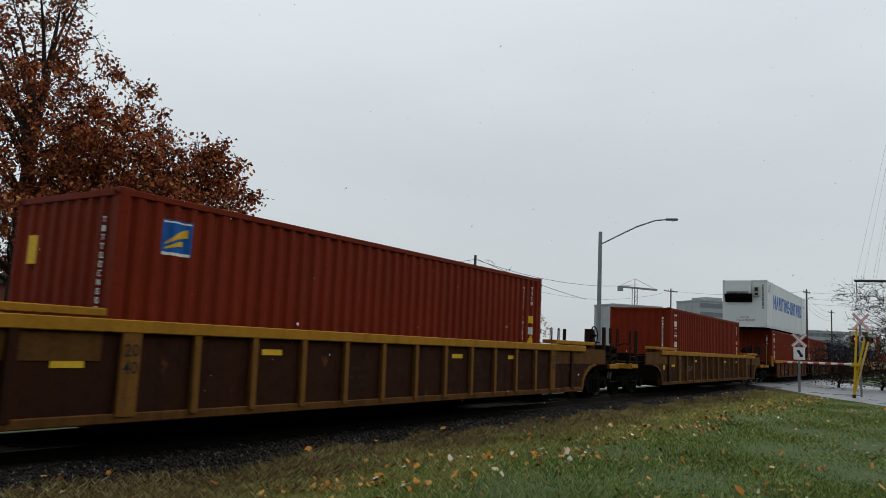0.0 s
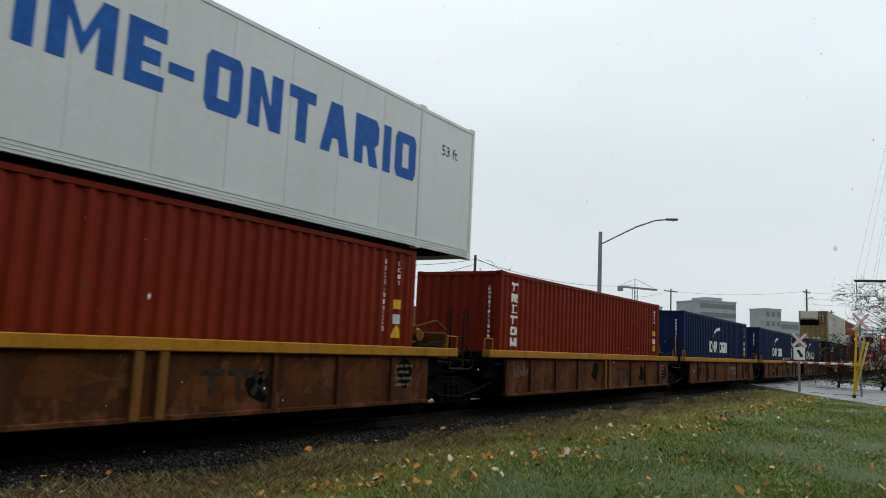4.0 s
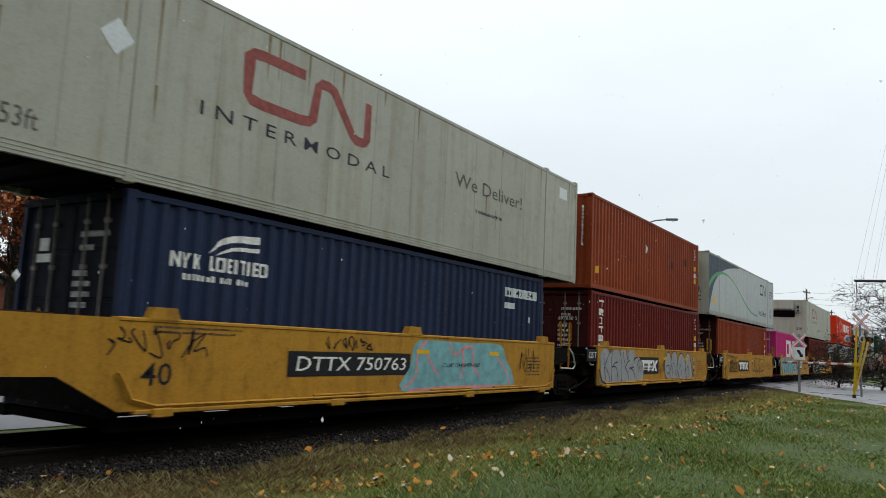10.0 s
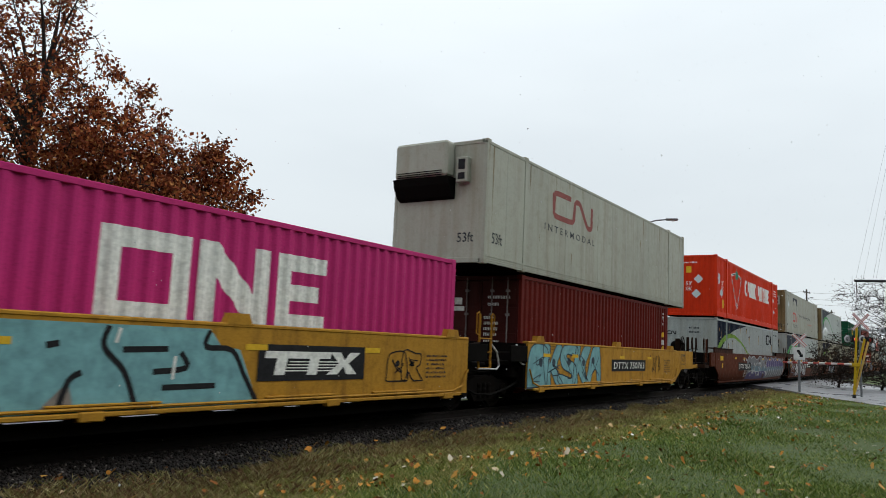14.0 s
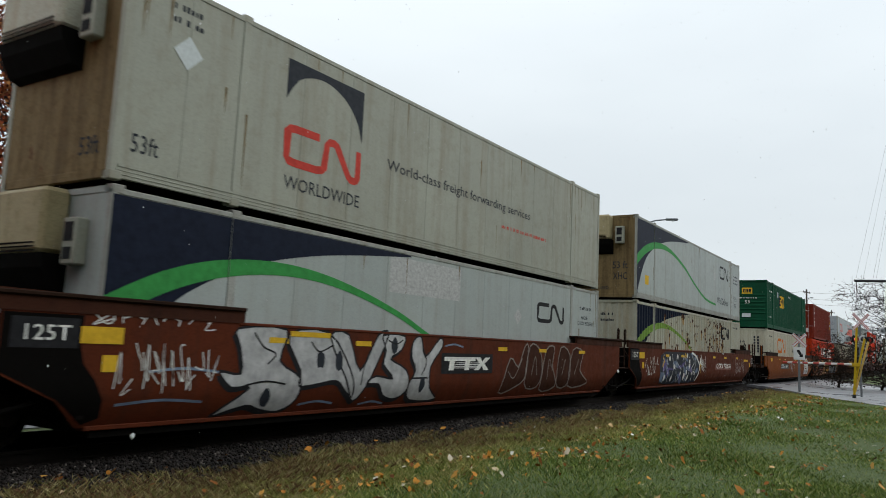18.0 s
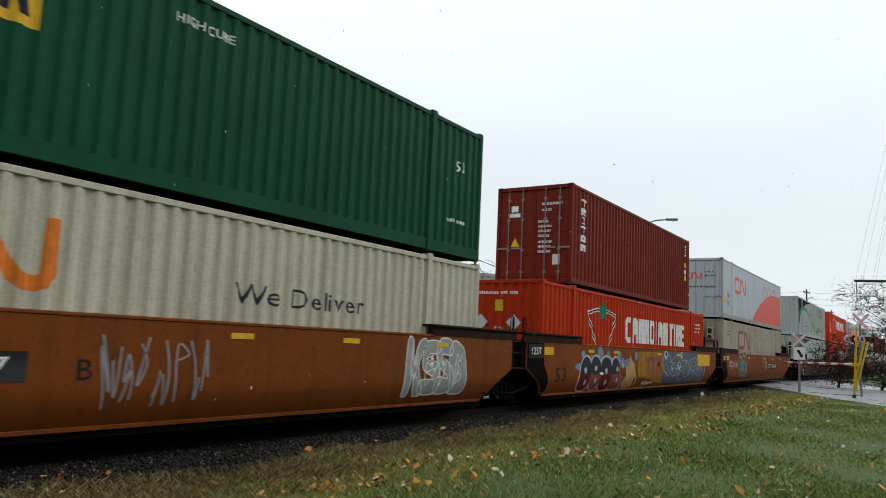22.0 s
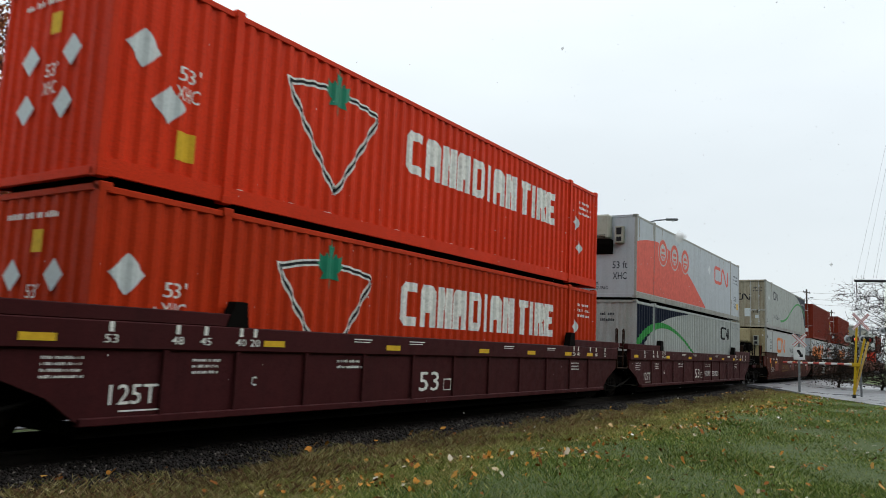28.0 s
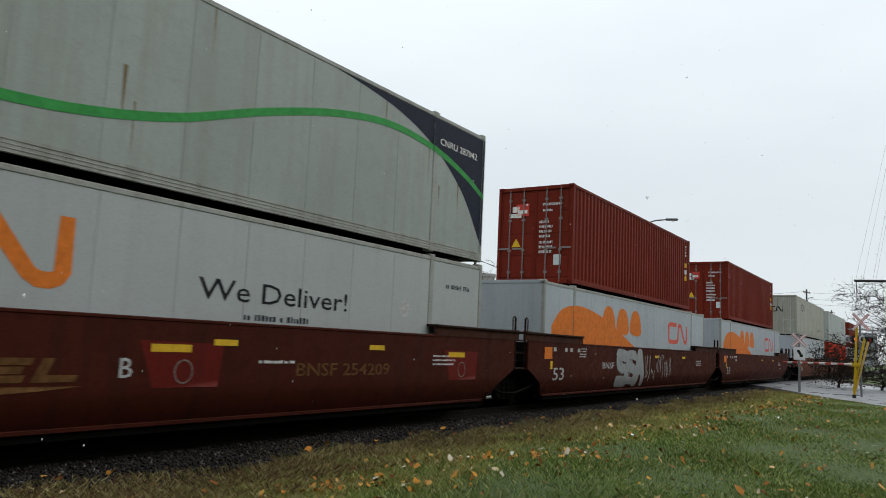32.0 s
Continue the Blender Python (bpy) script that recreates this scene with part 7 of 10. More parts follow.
    B["18t"] = box53(317.04, HIGH, "silver_grey", "silver grey smooth container with a coral corner panel", "door", False)
    B["18"] = box53(317.04, LOW, "dirty_cream", "dirty cream refrigerated container with a dark red emblem", "reefer", False)
    B["19t"] = box53(340.88, HIGH, "corr_grey", "rust-spotted grey corrugated container with green swoosh")
    B["19"] = box53(340.88, LOW, "reefer_white", "white smooth container with navy corner and green stripe", "reefer", False)
    B["20t"] = box53(360.50, HIGH, "tire_red", "bright red corrugated container with white diamond placards")
    B["20"] = box53(360.50, LOW, "tire_orange", "orange-red corrugated container under a bright red one")
    B["21t"] = box53(380.28, HIGH, "silver_grey", "grey refrigerated container with a coral swoosh panel", "reefer", False)
    B["21"] = box53(380.28, LOW, "corr_grey", "light grey corrugated container with navy corner and green stripe")
    B["22t"] = box53(403.89, HIGH, "dingy_white", "stained white container with green swoosh and navy far corner", "door", False, endcol="dirty_cream")
    B["22"] = box53(403.89, LOW, "pale_white", "white refrigerated container with orange emblem and black slogan", "reefer", False, endcol="end_cream")
    B["23t"] = box40(425.26, HIGH, "oxide_red", "dark red corrugated container with door end and white stencils", "door")
    B["23"] = box53(423.28, LOW, "silver_grey", "grey smooth container with an orange swoosh panel", "plain", False)
    B["24t"] = box40(444.56, HIGH, "oxide_red", "dark red corrugated container with door end and white stencils", "door")
    B["24"] = box53(442.60, LOW, "silver_grey", "grey smooth container with an orange swoosh panel", "plain", False)
    B["25t"] = box53(466.0, HIGH, "old_white", "stained off-white container with ribbed doors and black emblem", "door", False)
    B["25"] = box53(466.0, LOW, "silver_grey", "grey smooth container under a stained white one", "plain", False)
    B["26t"] = box53(485.6, HIGH, "reefer_white", "pale grey container stacked on a bright red one", "plain", False)
    B["26"] = box53(485.6, LOW, "tire_red", "bright red corrugated container under a pale one")
    B["27t"] = box40(507.2, HIGH, "oxide_red", "dark red corrugated container far down the train")
    B["27"] = box53(505.2, LOW, "silver_grey", "grey smooth container far down the train", "plain", False)
    for k in ("3t", "8t", "10t", "12t", "14t", "14", "15t", "18", "19", "21t", "22"):
        reefer_unit(B[k], W53, H96, 1 if k in ("8t", "14t") else 2 if k in ("22", "14", "18", "15t") else 0, k == "3t")
    return cars, B


CARS, LOADS = build_train()

# ---------------------------------------------------------------- liveries
SMOOTH = {"3t", "8t", "10t", "12t", "14t", "14", "15t", "18t", "18", "19", "21t", "22t", "22", "23", "24", "25t", "25", "26t", "27"}
FORTY = {"1", "2", "3", "4", "5", "6", "7", "8", "9", "9t", "10", "11", "12", "17t", "23t", "24t", "27t"}


def mark(k, shape, material, name="lettering", lift=0.003, label=""):
    """Paint on the shown side of load k."""
    ob = LOADS[k]
    y = (W40 if k in FORTY else W53) / 2
    fold_it = k not in SMOOTH
    ob = lay(ob, name, shape, material, y, fold_it, 0.012 if fold_it else 0.014, label, lift)
    return tagged(ob, kind="stuff") if name in ("rust_spots", "rust_streaks", "grime_streak", "small_print") else ob


def brand(k, kinds, x, z, hgt, width, stroke, gap, material, lift=0.003):
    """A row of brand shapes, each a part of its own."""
    for sh in glyph_list(kinds, x, z, hgt, width, stroke, gap):
        mark(k, sh, material, "brand_shape", lift)


def mark_end(k, shape, material, name="lettering", door=False, lift=0.004, label=""):
    lay(LOADS[k], name, shape, material, 0.0, False, 0.030 if door else 0.012, label, lift, "end")


def area(k, lo, hi, x0, x1, material, name="colour_panel", lift=0.003):
    """A painted area between two curves, carried over the posts."""
    y = (W40 if k in FORTY else W53) / 2
    mark(k, band(lo, hi, x0, x1), material, name, lift)
    for a, b in posts_of(12.19 if k in FORTY else 16.15):
        p, q = max(a, x0), min(b, x1)
        if q - p > 0.02:
            proud = PROUD if k not in SMOOTH and a > 0.2 and b < 15.9 and k not in FORTY else 0.0
            lay(LOADS[k], name, band(lo, hi, p, q, 0.05), material, y, False, -proud, "", lift)


RN = random.Random(77)


def tiny(k, x, z, wid, hgt, lines, material="mark_white"):
    mark(k, rows_of_bars(x, z, wid, 0, hgt, hgt * 0.55, RN, lines), material, "small_print")


def code_column(k, x, z, n, material="mark_white", hgt=0.085, step=0.125):
    """A column of small characters down a post, too worn to read."""
    mark(k, merge(*[glyphs(RN.choice("79845"), x, z - i * step, hgt * 0.95, 0.058 if RN.random() > 0.1 else 0.03, 0.017) for i in range(n)]), material, "small_print")


def triangle_sticker(k, x, z, s=0.16):
    mark(k, fan([(x - s, z), (x + s, z), (x, z + s * 1.6)]), "mark_yellow", "warning_sticker", 0.004)


def box_codes(k, L=12.19):
    """The usual small codes near the far end."""
    code_column(k, L - 0.95, 2.55, 11)
    code_column(k, L - 0.55, 2.55, 4)
    mark(k, rects([(L - 0.62, L - 0.42, 1.72, 1.90)]), "mark_yellow", "warning_sticker", 0.004)
    mark(k, rects([(L - 0.62, L - 0.44, 1.44, 1.62)]), "placard", "data_plate", 0.004)
    triangle_sticker(k, L - 0.52, 1.18)


def end_codes(k, w=W40):
    """A column of characters on the near edge of the end wall."""
    mark_end(k, merge(*[glyphs(RN.choice("79845"), w / 2 - 0.34, 2.45 - i * 0.115, 0.08, 0.06, 0.017) for i in range(11)]), "mark_white", "small_print")


def door_codes(k, w=W40, material="mark_white"):
    rs = []
    for (x, z, ww) in ((0.45, 2.30, 0.62), (0.45, 2.12, 0.3), (0.35, 1.78, 0.3), (0.35, 1.64, 0.4), (0.35, 1.5, 0.4), (0.35, 1.36, 0.36), (0.35, 1.18, 0.44), (0.35, 1.04, 0.4), (0.35, 0.9, 0.38)):
        xx = x - 0.2
        while xx < x - 0.2 + ww:
            d = RN.uniform(0.018, 0.03)
            rs.append((xx, xx + d, z, z + 0.075))
            xx += d + 0.022
    mark_end(k, rects(rs), material, "small_print", True)
    mark_end(k, rects([(0.62, 0.85, 0.55, 0.85)]), "placard", "data_plate", True)
    mark_end(k, fan([(-0.75, 1.1), (-0.45, 1.1), (-0.6, 1.36)]), "mark_yellow", "warning_sticker", True)
    mark_end(k, rects([(-0.85, -0.45, 1.98, 2.1), (-0.75, -0.52, 2.14, 2.32)]), material, "emblem", True)


def stacked_brand(k, x, top, n=6):
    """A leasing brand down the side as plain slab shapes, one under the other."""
    h = 1.55 / n
    forms = ["5", "3", "E", "5", "7", "8"]
    for i in range(n):
        z = top - (i + 1) * h * 1.03
        brand(k, forms[i % 6], x, z, h * 0.80, 0.33, 0.095, 0.2, "mark_white")


def tick(x, z, wid, hgt):
    """A thin rising swoosh."""
    up = curve([(x, z), (x + wid * 0.35, z + hgt * 0.78), (x + wid, z + hgt)])
    dn = curve([(x, z), (x + wid * 0.4, z + hgt * 0.55), (x + wid, z + hgt * 0.68)])
    return band(dn, up, x, x + wid, wid / 16)


def swoosh(k, base=0.0):
    """Navy corner, white arc and green sweep."""
    B_ = curve([(0.05, 0.1), (0.3, 0.55), (0.8, 1.26), (1.4, 1.72), (2.44, 2.15), (3.5, 2.40), (4.77, 2.58), (6.5, 2.75)])
    top = lambda x: 2.77
    area(k, B_, top, 0.02, 6.4, "mark_slate" if k == "10t" else "mark_navy", "navy_corner")
    G_ = curve([(0.02, 1.32), (0.9, 1.76), (1.9, 2.04), (3.1, 2.14), (4.4, 2.02), (6.0, 1.64), (7.4, 1.15), (9.2, 0.66), (11.1, 0.52)])
    w_ = curve([(0.02, 0.36), (1.9, 0.25), (4.4, 0.14), (7, 0.11), (11.1, 0.09)])
    x1 = 11.1
    if k == "10t":
        w_ = curve([(0.02, 0.30), (1.9, 0.16), (4.4, 0.07), (7, 0.09), (11.1, 0.10)])
    area(k, lambda x: G_(x) - w_(x) / 2, lambda x: G_(x) + w_(x) / 2, 0.02, x1, "gr_faint" if k == "10t" else "mark_green" if k not in ("13", "15") else "mark_olive", "green_sweep", 0.005)


def cn_side(k, emblem="mark_black", deliver=True, x=11.9, z=1.80, w=1.72, h=0.62):
    mark(k, rail_mark(x, z, w, h, 0.10), emblem, "emblem")
    if deliver:
        mark(k, words("We Deliver", 11.4, 0.60, 0.31, 2.25), "mark_charcoal")


def big_tire(k, z0=1.44, worn=False):
    """Red box livery: hollow triangle with a leaf, and block shapes."""
    tri = [(3.25, z0 + 0.80), (4.15, z0 + 0.93), (5.2, z0 + 0.83), (5.36, z0 + 0.72), (5.3, z0 + 0.60), (4.45, z0 - 0.68), (4.33, z0 - 0.74), (4.2, z0 - 0.68), (3.2, z0 + 0.62)]
    pts = smooth(tri, 4, True)
    mark(k, ribbon(pts, 0.115, True), "mark_white", "triangle", 0.003)
    mark(k, ribbon(pts, 0.045, True), "mark_black", "triangle_line", 0.005)
    half = [(0.025, -0.46), (0.03, -0.24), (0.28, -0.28), (0.21, -0.13), (0.46, 0.05), (0.35, 0.10), (0.40, 0.29), (0.21, 0.20), (0.17, 0.30), (0.08, 0.18), (0.13, 0.46), (0.06, 0.42)]
    leaf = half + [(0, 0.60)] + [(-a, b) for a, b in reversed(half)]
    mark(k, fan([(4.28 + a * 0.76, z0 + 0.88 + b * 0.80) for a, b in leaf]), "leaf_green", "leaf", 0.008)
    brand(k, "9A8AB4A8", 6.34, z0, 0.84, 4.58, 0.21, 0.16, "mark_white")
    brand(k, "5436", 11.16, z0, 0.84, 1.96, 0.21, 0.16, "mark_white")
    mark(k, rects([(2.2 + i * 0.95, 2.2 + i * 0.95 + 0.2, 0.19, 0.26) for i in range(13)]), "mark_white", "reflector", 0.006)
    tiny(k, 14.75, 2.35, 0.95, 0.10, 3)
    ob = LOADS[k]
    if not worn:
        for x, z in ((0.5, 1.80), (0.95, 1.16)):
            mark(k, diamond(x, z, 0.27), "placard", "placard", 0.01)
        for x, z in ((14.62, 1.75), (14.85, 1.05)):
            mark(k, diamond(x, z, 0.21), "placard", "placard", 0.01)
        mark(k, merge(words("53'", 1.05, 1.55, 0.20, 0.36), words("XHC", 1.05, 1.28, 0.20, 0.36)), "mark_white")
        mark(k, rects([(1.10, 1.40, 0.45, 0.85)]), "mark_yellow", "warning_sticker", 0.006)
    for x, z in ((-0.55, 1.75), (0.45, 1.75), (-0.55, 1.05), (0.35, 1.05)):
        mark_end(k, diamond(x, z, 0.22), "placard", "placard")
    mark_end(k, merge(words("53'", -0.15, 1.45, 0.18, 0.3), words("XHC", -0.15, 1.2, 0.18, 0.3)), "mark_white")
    mark_end(k, rects([(-0.12, 0.12, 2.05, 2.35)]), "mark_yellow", "warning_sticker")
    mark_end(k, rows_of_bars(-0.8, 2.5, 1.4, 0, 0.11, 0.05, RN, 1), "mark_white", "small_print")


def rust_spots(k, x0, x1, z0, z1, n, seed, big=0.13):
    g = random.Random(seed)
    spots, runs = [], []
    for _ in range(n):
        x, z, r = g.uniform(x0, x1), g.uniform(z0, z1), g.uniform(0.03, big)
        m = g.randint(7, 10)
        spots.append(fan([(x + r * g.uniform(0.5, 1.1) * math.cos(6.283 * i / m), z + 1.4 * r * g.uniform(0.6, 1.1) * math.sin(6.283 * i / m)) for i in range(m)]))
        if g.random() < 0.6:
            ln = g.uniform(0.15, 0.5)
            runs.append(fan([(x - r * 0.5, z), (x - r * 0.25, max(0.2, z - ln)), (x + r * 0.2, max(0.2, z - ln * 1.2)), (x + r * 0.5, z)]))
    mark(k, merge(*runs), "rust_run", "rust_streaks", 0.006)
    mark(k, merge(*spots), "rust_spot", "rust_spots", 0.008)


def grime_runs(k, seed, n=30, L=16.15):
    """Thin brown runs below the top rail and beside the posts."""
    g = random.Random(seed)
    out = []
    for i in range(n):
        if i % 3 == 0:
            x = g.choice((0.22, 1.78, 2.22, L - 2.2, L - 1.8, L - 0.25)) + g.uniform(-0.12, 0.12)
        else:
            x = g.uniform(0.2, L - 0.2)
        top = g.choice((2.77, 2.77, g.uniform(0.7, 2.4)))
        ln, w = g.uniform(0.25, 1.3) * (1.5 if i % 3 == 0 else 0.7), g.uniform(0.012, 0.035)
        lo = max(0.22, top - ln)
        out.append(fan([(x - w, top), (x - w * 0.5, (top + lo) / 2), (x, lo), (x + w * 0.6, (top + lo) / 2), (x + w, top)]))
    mark(k, merge(*out), "grime_run", "grime_streak", 0.0022)


def end_53(k, door=False, dark="mark_charcoal"):
    mark_end(k, merge(words("53 ft", 0.42, 1.02, 0.24, 0.55), words("XHC", 0.45, 0.64, 0.24, 0.5)), dark, door=door)
    mark_end(k, merge(words("HI-CUBE", -0.55, 0.46, 0.10, 0.5), words("CHASSIS REQUIRED", -0.85, 0.30, 0.10, 1.15)), dark, door=door)


def build_liveries():
    # 1: small square emblem
    mark("1", rects([(0.68, 1.14, 2.12, 2.60)]), "mark_blue", "emblem", 0.004)
    mark("1", rects([(0.70, 1.12, 2.12, 2.16), (0.70, 1.12, 2.56, 2.58)]), "mark_white", "emblem_line", 0.006)
    mark("1", merge(band(curve([(0.74, 2.26), (0.9, 2.34), (1.08, 2.38)]), curve([(0.74, 2.28), (0.9, 2.42), (1.08, 2.50)]), 0.74, 1.08, 0.05), band(curve([(0.74, 2.2), (0.9, 2.24), (1.02, 2.26)]), curve([(0.74, 2.22), (0.9, 2.30), (1.02, 2.33)]), 0.74, 1.02, 0.05)), "mark_yellow", "emblem_wave", 0.007)
    for k in ("1", "2", "3", "4", "5", "6", "7"):
        box_codes(k)
        end_codes(k)
    mark_end("1", rects([(-0.85, -0.62, 1.95, 2.35)]), "mark_yellow", "warning_sticker")
    for k in ("2", "3", "4", "9"):
        stacked_brand(k, 0.55 if k != "9" else 0.75, 2.72)
    # 3 top: big blue block shapes on white
    brand("3t", "12345416", 2.2, 1.28, 0.87, 5.95, 0.24, 0.2, "mark_blue")
    mark("3t", rects([(8.2, 8.62, 1.58, 1.74)]), "mark_blue", "brand_shape")
    brand("3t", "7852347", 8.80, 1.28, 0.88, 5.15, 0.24, 0.2, "mark_blue")
    mark("3t", words("53 ft", 14.85, 2.05, 0.22, 0.62), "mark_charcoal")
    mark("3t", merge(words("416101", 0.72, 2.56, 0.13, 0.62), words("TARE WEIGHT", 0.42, 2.38, 0.11, 0.85), words("(KG) 5800", 0.45, 2.20, 0.11, 0.72)), "mark_charcoal")
    for x, z in ((0.45, 1.92), (1.1, 1.78)):
        mark("3t", diamond(x, z, 0.23), "mark_white", "placard", 0.006)
        mark("3t", ribbon([(x - 0.23, z), (x, z - 0.23), (x + 0.23, z), (x, z + 0.23)], 0.014, True), "mark_grey", "placard_frame", 0.007)
        mark("3t", ribbon([(x - 0.14, z + 0.1), (x + 0.1, z - 0.14)], 0.014), "mark_grey", "placard_bar", 0.007)
    mark("3t", ribbon([(0.9, 0.45), (1.3, 0.45), (1.3, 0.75), (0.9, 0.75)], 0.02, True), "mark_charcoal", "hatch_outline")
    mark_end("3t", merge(words("HI-CUBE", -0.25, 0.55, 0.11, 0.5), words("CHASSIS REQUIRED", -0.5, 0.38, 0.11, 1.1)), "mark_wine")
    mark_end("3t", rects([(1.02, 1.10, 2.5 - i * 0.15, 2.61 - i * 0.15) for i in range(10)]), "mark_charcoal", "small_print")
    # blue boxes
    for k in ("5", "6"):
        brand(k, "912 9C1", 4.3, 1.28, 0.50, 3.3, 0.15, 0.16, "mark_white")
        mark(k, tick(4.95, 1.98, 1.4, 0.48), "mark_white", "swoosh")
    mark("6", words("eco container", 8.0, 1.06, 0.24, 3.0), "mark_white")
    mark("7", words("advanced container", 0.25, 2.34, 0.21, 2.75), "mark_white")
    mark("7", words("light steel", 0.25, 2.04, 0.21, 1.45), "mark_white")
    brand("7", "912 9C1", 3.55, 1.20, 0.62, 4.45, 0.19, 0.16, "mark_white")
    mark("7", tick(4.5, 1.95, 1.3, 0.52), "mark_white", "swoosh")
    # 8
    mark("8t", rail_mark(3.72, 1.55, 3.0, 0.93, 0.17), "mark_wine", "emblem")
    mark("8t", words("I N T E R M O D A L", 2.95, 1.18, 0.20, 4.4), "mark_charcoal")
    mark("8t", words("We Deliver!", 9.65, 1.52, 0.30, 3.1), "mark_faded")
    tiny("8t", 10.55, 1.08, 1.4, 0.10, 1, "mark_charcoal")
    mark("8t", words("53ft", 0.35, 0.34, 0.24, 0.45), "mark_faded")
    mark("8t", diamond(1.65, 1.80, 0.24), "placard", "placard", 0.006)
    mark("8t", rects([(14.95, 15.45, 2.25, 2.55)]), "placard", "patch")
    mark_end("8t", words("53ft", 0.55, 0.35, 0.26, 0.5), "mark_charcoal")
    mark_end("8t", rects([(-0.75, -0.45, 0.28, 0.40), (-0.05, 0.15, 0.28, 0.40), (0.3, 0.55, 0.28, 0.40)]), "placard", "reflector")
    brand("8", "8GF H7645467", 0.75, 1.98, 0.21, 1.75, 0.045, 0.22, "mark_white")
    mark("8", rows_of_bars(0.98, 1.82, 1.3, 0, 0.11, 0.06, RN, 1), "mark_white", "small_print")
    mark("8", merge(tick(1.35, 2.22, 0.95, 0.36), tick(1.5, 2.2, 0.8, 0.2)), "mark_white", "wing")
    mark("8", rects([(10.2, 11.9, 2.30, 2.52)]), "placard", "number_panel", 0.004)
    mark("8", words("4 0 6 5 4 8", 10.75, 2.34, 0.14, 1.1), "mark_navy", "lettering", 0.006)
    mark("8", rows_of_bars(10.26, 2.34, 0.36, 0, 0.15, 0.05, RN, 1), "mark_navy", "small_print", 0.006)
    mark_end("9", merge(words("697830 5", 0.15, 2.0, 0.10, 0.62), words("45G1", 0.15, 1.80, 0.10, 0.3)), "mark_white", door=True)
    mark("8", rects([(10.2, 10.7, 2.02, 2.16), (11.4, 11.55, 1.72, 1.86)]), "placard", "data_plate", 0.004)
    for k in ("8", "9", "10", "11", "12"):
        door_codes(k)
    # 9
    box_codes("9t")
    box_codes("9")
    mark("9t", rects([(0.4, 0.62, 0.50, 0.72)]), "mark_yellow", "warning_sticker")
    mark("9t", fan([(5.1, 1.75), (5.25, 1.70), (5.3, 1.9), (5.2, 2.0), (5.12, 1.92)]), "placard", "placard_scrap")
    mark("9t", rects([(8.1, 8.45, 1.45, 1.75), (10.0, 10.35, 1.75, 2.05)]), "rust_spot", "repair_patch")
    end_codes("9t")
    # 10
    swoosh("10t")
    cn_side("10t")
    mark("10t", diamond(10.82, 1.82, 0.2), "mark_grey", "placard")
    mark("10t", rects([(0.92, 1.30, 0.55, 0.88)]), "mark_yellow", "warning_sticker")
    tiny("10t", 14.75, 2.15, 1.0, 0.11, 3, "mark_charcoal")
    mark("10t", merge(words("53 ft", 14.85, 0.95, 0.24, 0.6), words("XHC", 14.85, 0.60, 0.24, 0.55)), "mark_charcoal")
    end_53("10t")
    box_codes("10")
    # 11: magenta
    brand("11", "J86", 4.02, 1.2, 1.21, 4.12, 0.31, 0.10, "mark_white")
    mark_end("11", glyphs("J86", -0.95, 1.75, 0.34, 0.75, 0.09, 0.2), "mark_white", "brand_shape", True)
    # 12
    mark("12t", rail_mark(3.6, 1.62, 2.8, 0.8, 0.15), "mark_wine", "emblem")
    mark("12t", words("I N T E R M O D A L", 3.1, 1.25, 0.18, 3.5), "mark_charcoal")
    mark("12t", words("53ft", 0.35, 0.5, 0.25, 0.5), "mark_charcoal")
    mark_end("12t", words("53ft", 0.55, 0.5, 0.22, 0.45), "mark_charcoal")
    box_codes("12")
    # 13
    big_tire("13t")
    for k in ("13", "15", "21"):
        swoosh(k)
        mark(k, rail_mark(12.15, 1.9, 1.5, 0.6, 0.10), "mark_black", "emblem", 0.011)
        tiny(k, 14.5, 2.5, 1.3, 0.12, 1, "mark_charcoal")
        mark_end(k, merge(rail_mark(-1.05, 2.05, 0.45, 0.18, 0.04)), "mark_black", "emblem")
        mark_end(k, rows_of_bars(0.0, 2.35, 0.55, 0, 0.12, 0.08, RN, 2), "mark_charcoal", "small_print")
    rust_spots("13", 0.3, 15.8, 1.3, 2.7, 45, 5, 0.05)
    rust_spots("15", 3.2, 13.0, 1.25, 2.7, 125, 8, 0.085)
    rust_spots("15", 9.6, 12.6, 1.25, 2.7, 110, 9, 0.075)
    # 14
    mark("14t", rail_mark(2.9, 0.84, 1.88, 0.68, 0.13), "mark_red", "emblem")
    mark("14t", words("WORLDWIDE", 2.95, 0.47, 0.21, 1.85), "mark_charcoal")
    lo = curve([(2.9, 1.9), (3.15, 2.28), (3.7, 2.44), (4.25, 2.30), (4.62, 1.98), (4.78, 1.62)])
    area("14t", lo, lambda x: 2.56, 2.88, 4.78, "mark_charcoal", "arch_panel")
    mark("14t", words("World-class freight forwarding services", 5.55, 1.34, 0.20, 5.95), "mark_charcoal")
    tiny("14t", 10.05, 0.92, 3.0, 0.11, 1, "mark_red")
    mark("14t", words("53ft", 0.25, 0.40, 0.24, 0.42), "mark_charcoal")
    mark("14t", diamond(1.0, 1.95, 0.24), "placard", "placard", 0.006)
    tiny("14t", 0.72, 2.5, 0.5, 0.12, 2, "mark_charcoal")
    mark_end("14t", words("53ft", 0.55, 0.35, 0.24, 0.45), "mark_charcoal")
    swoosh("14")
    cn_side("14", deliver=False, x=12.0, z=1.76, w=1.66, h=0.52)
    mark("14", diamond(10.95, 1.85, 0.2), "mark_grey", "placard")
    mark("14", rects([(5.75, 8.25, 2.02, 2.70)]), "mark_grey", "repair_panel", 0.002)
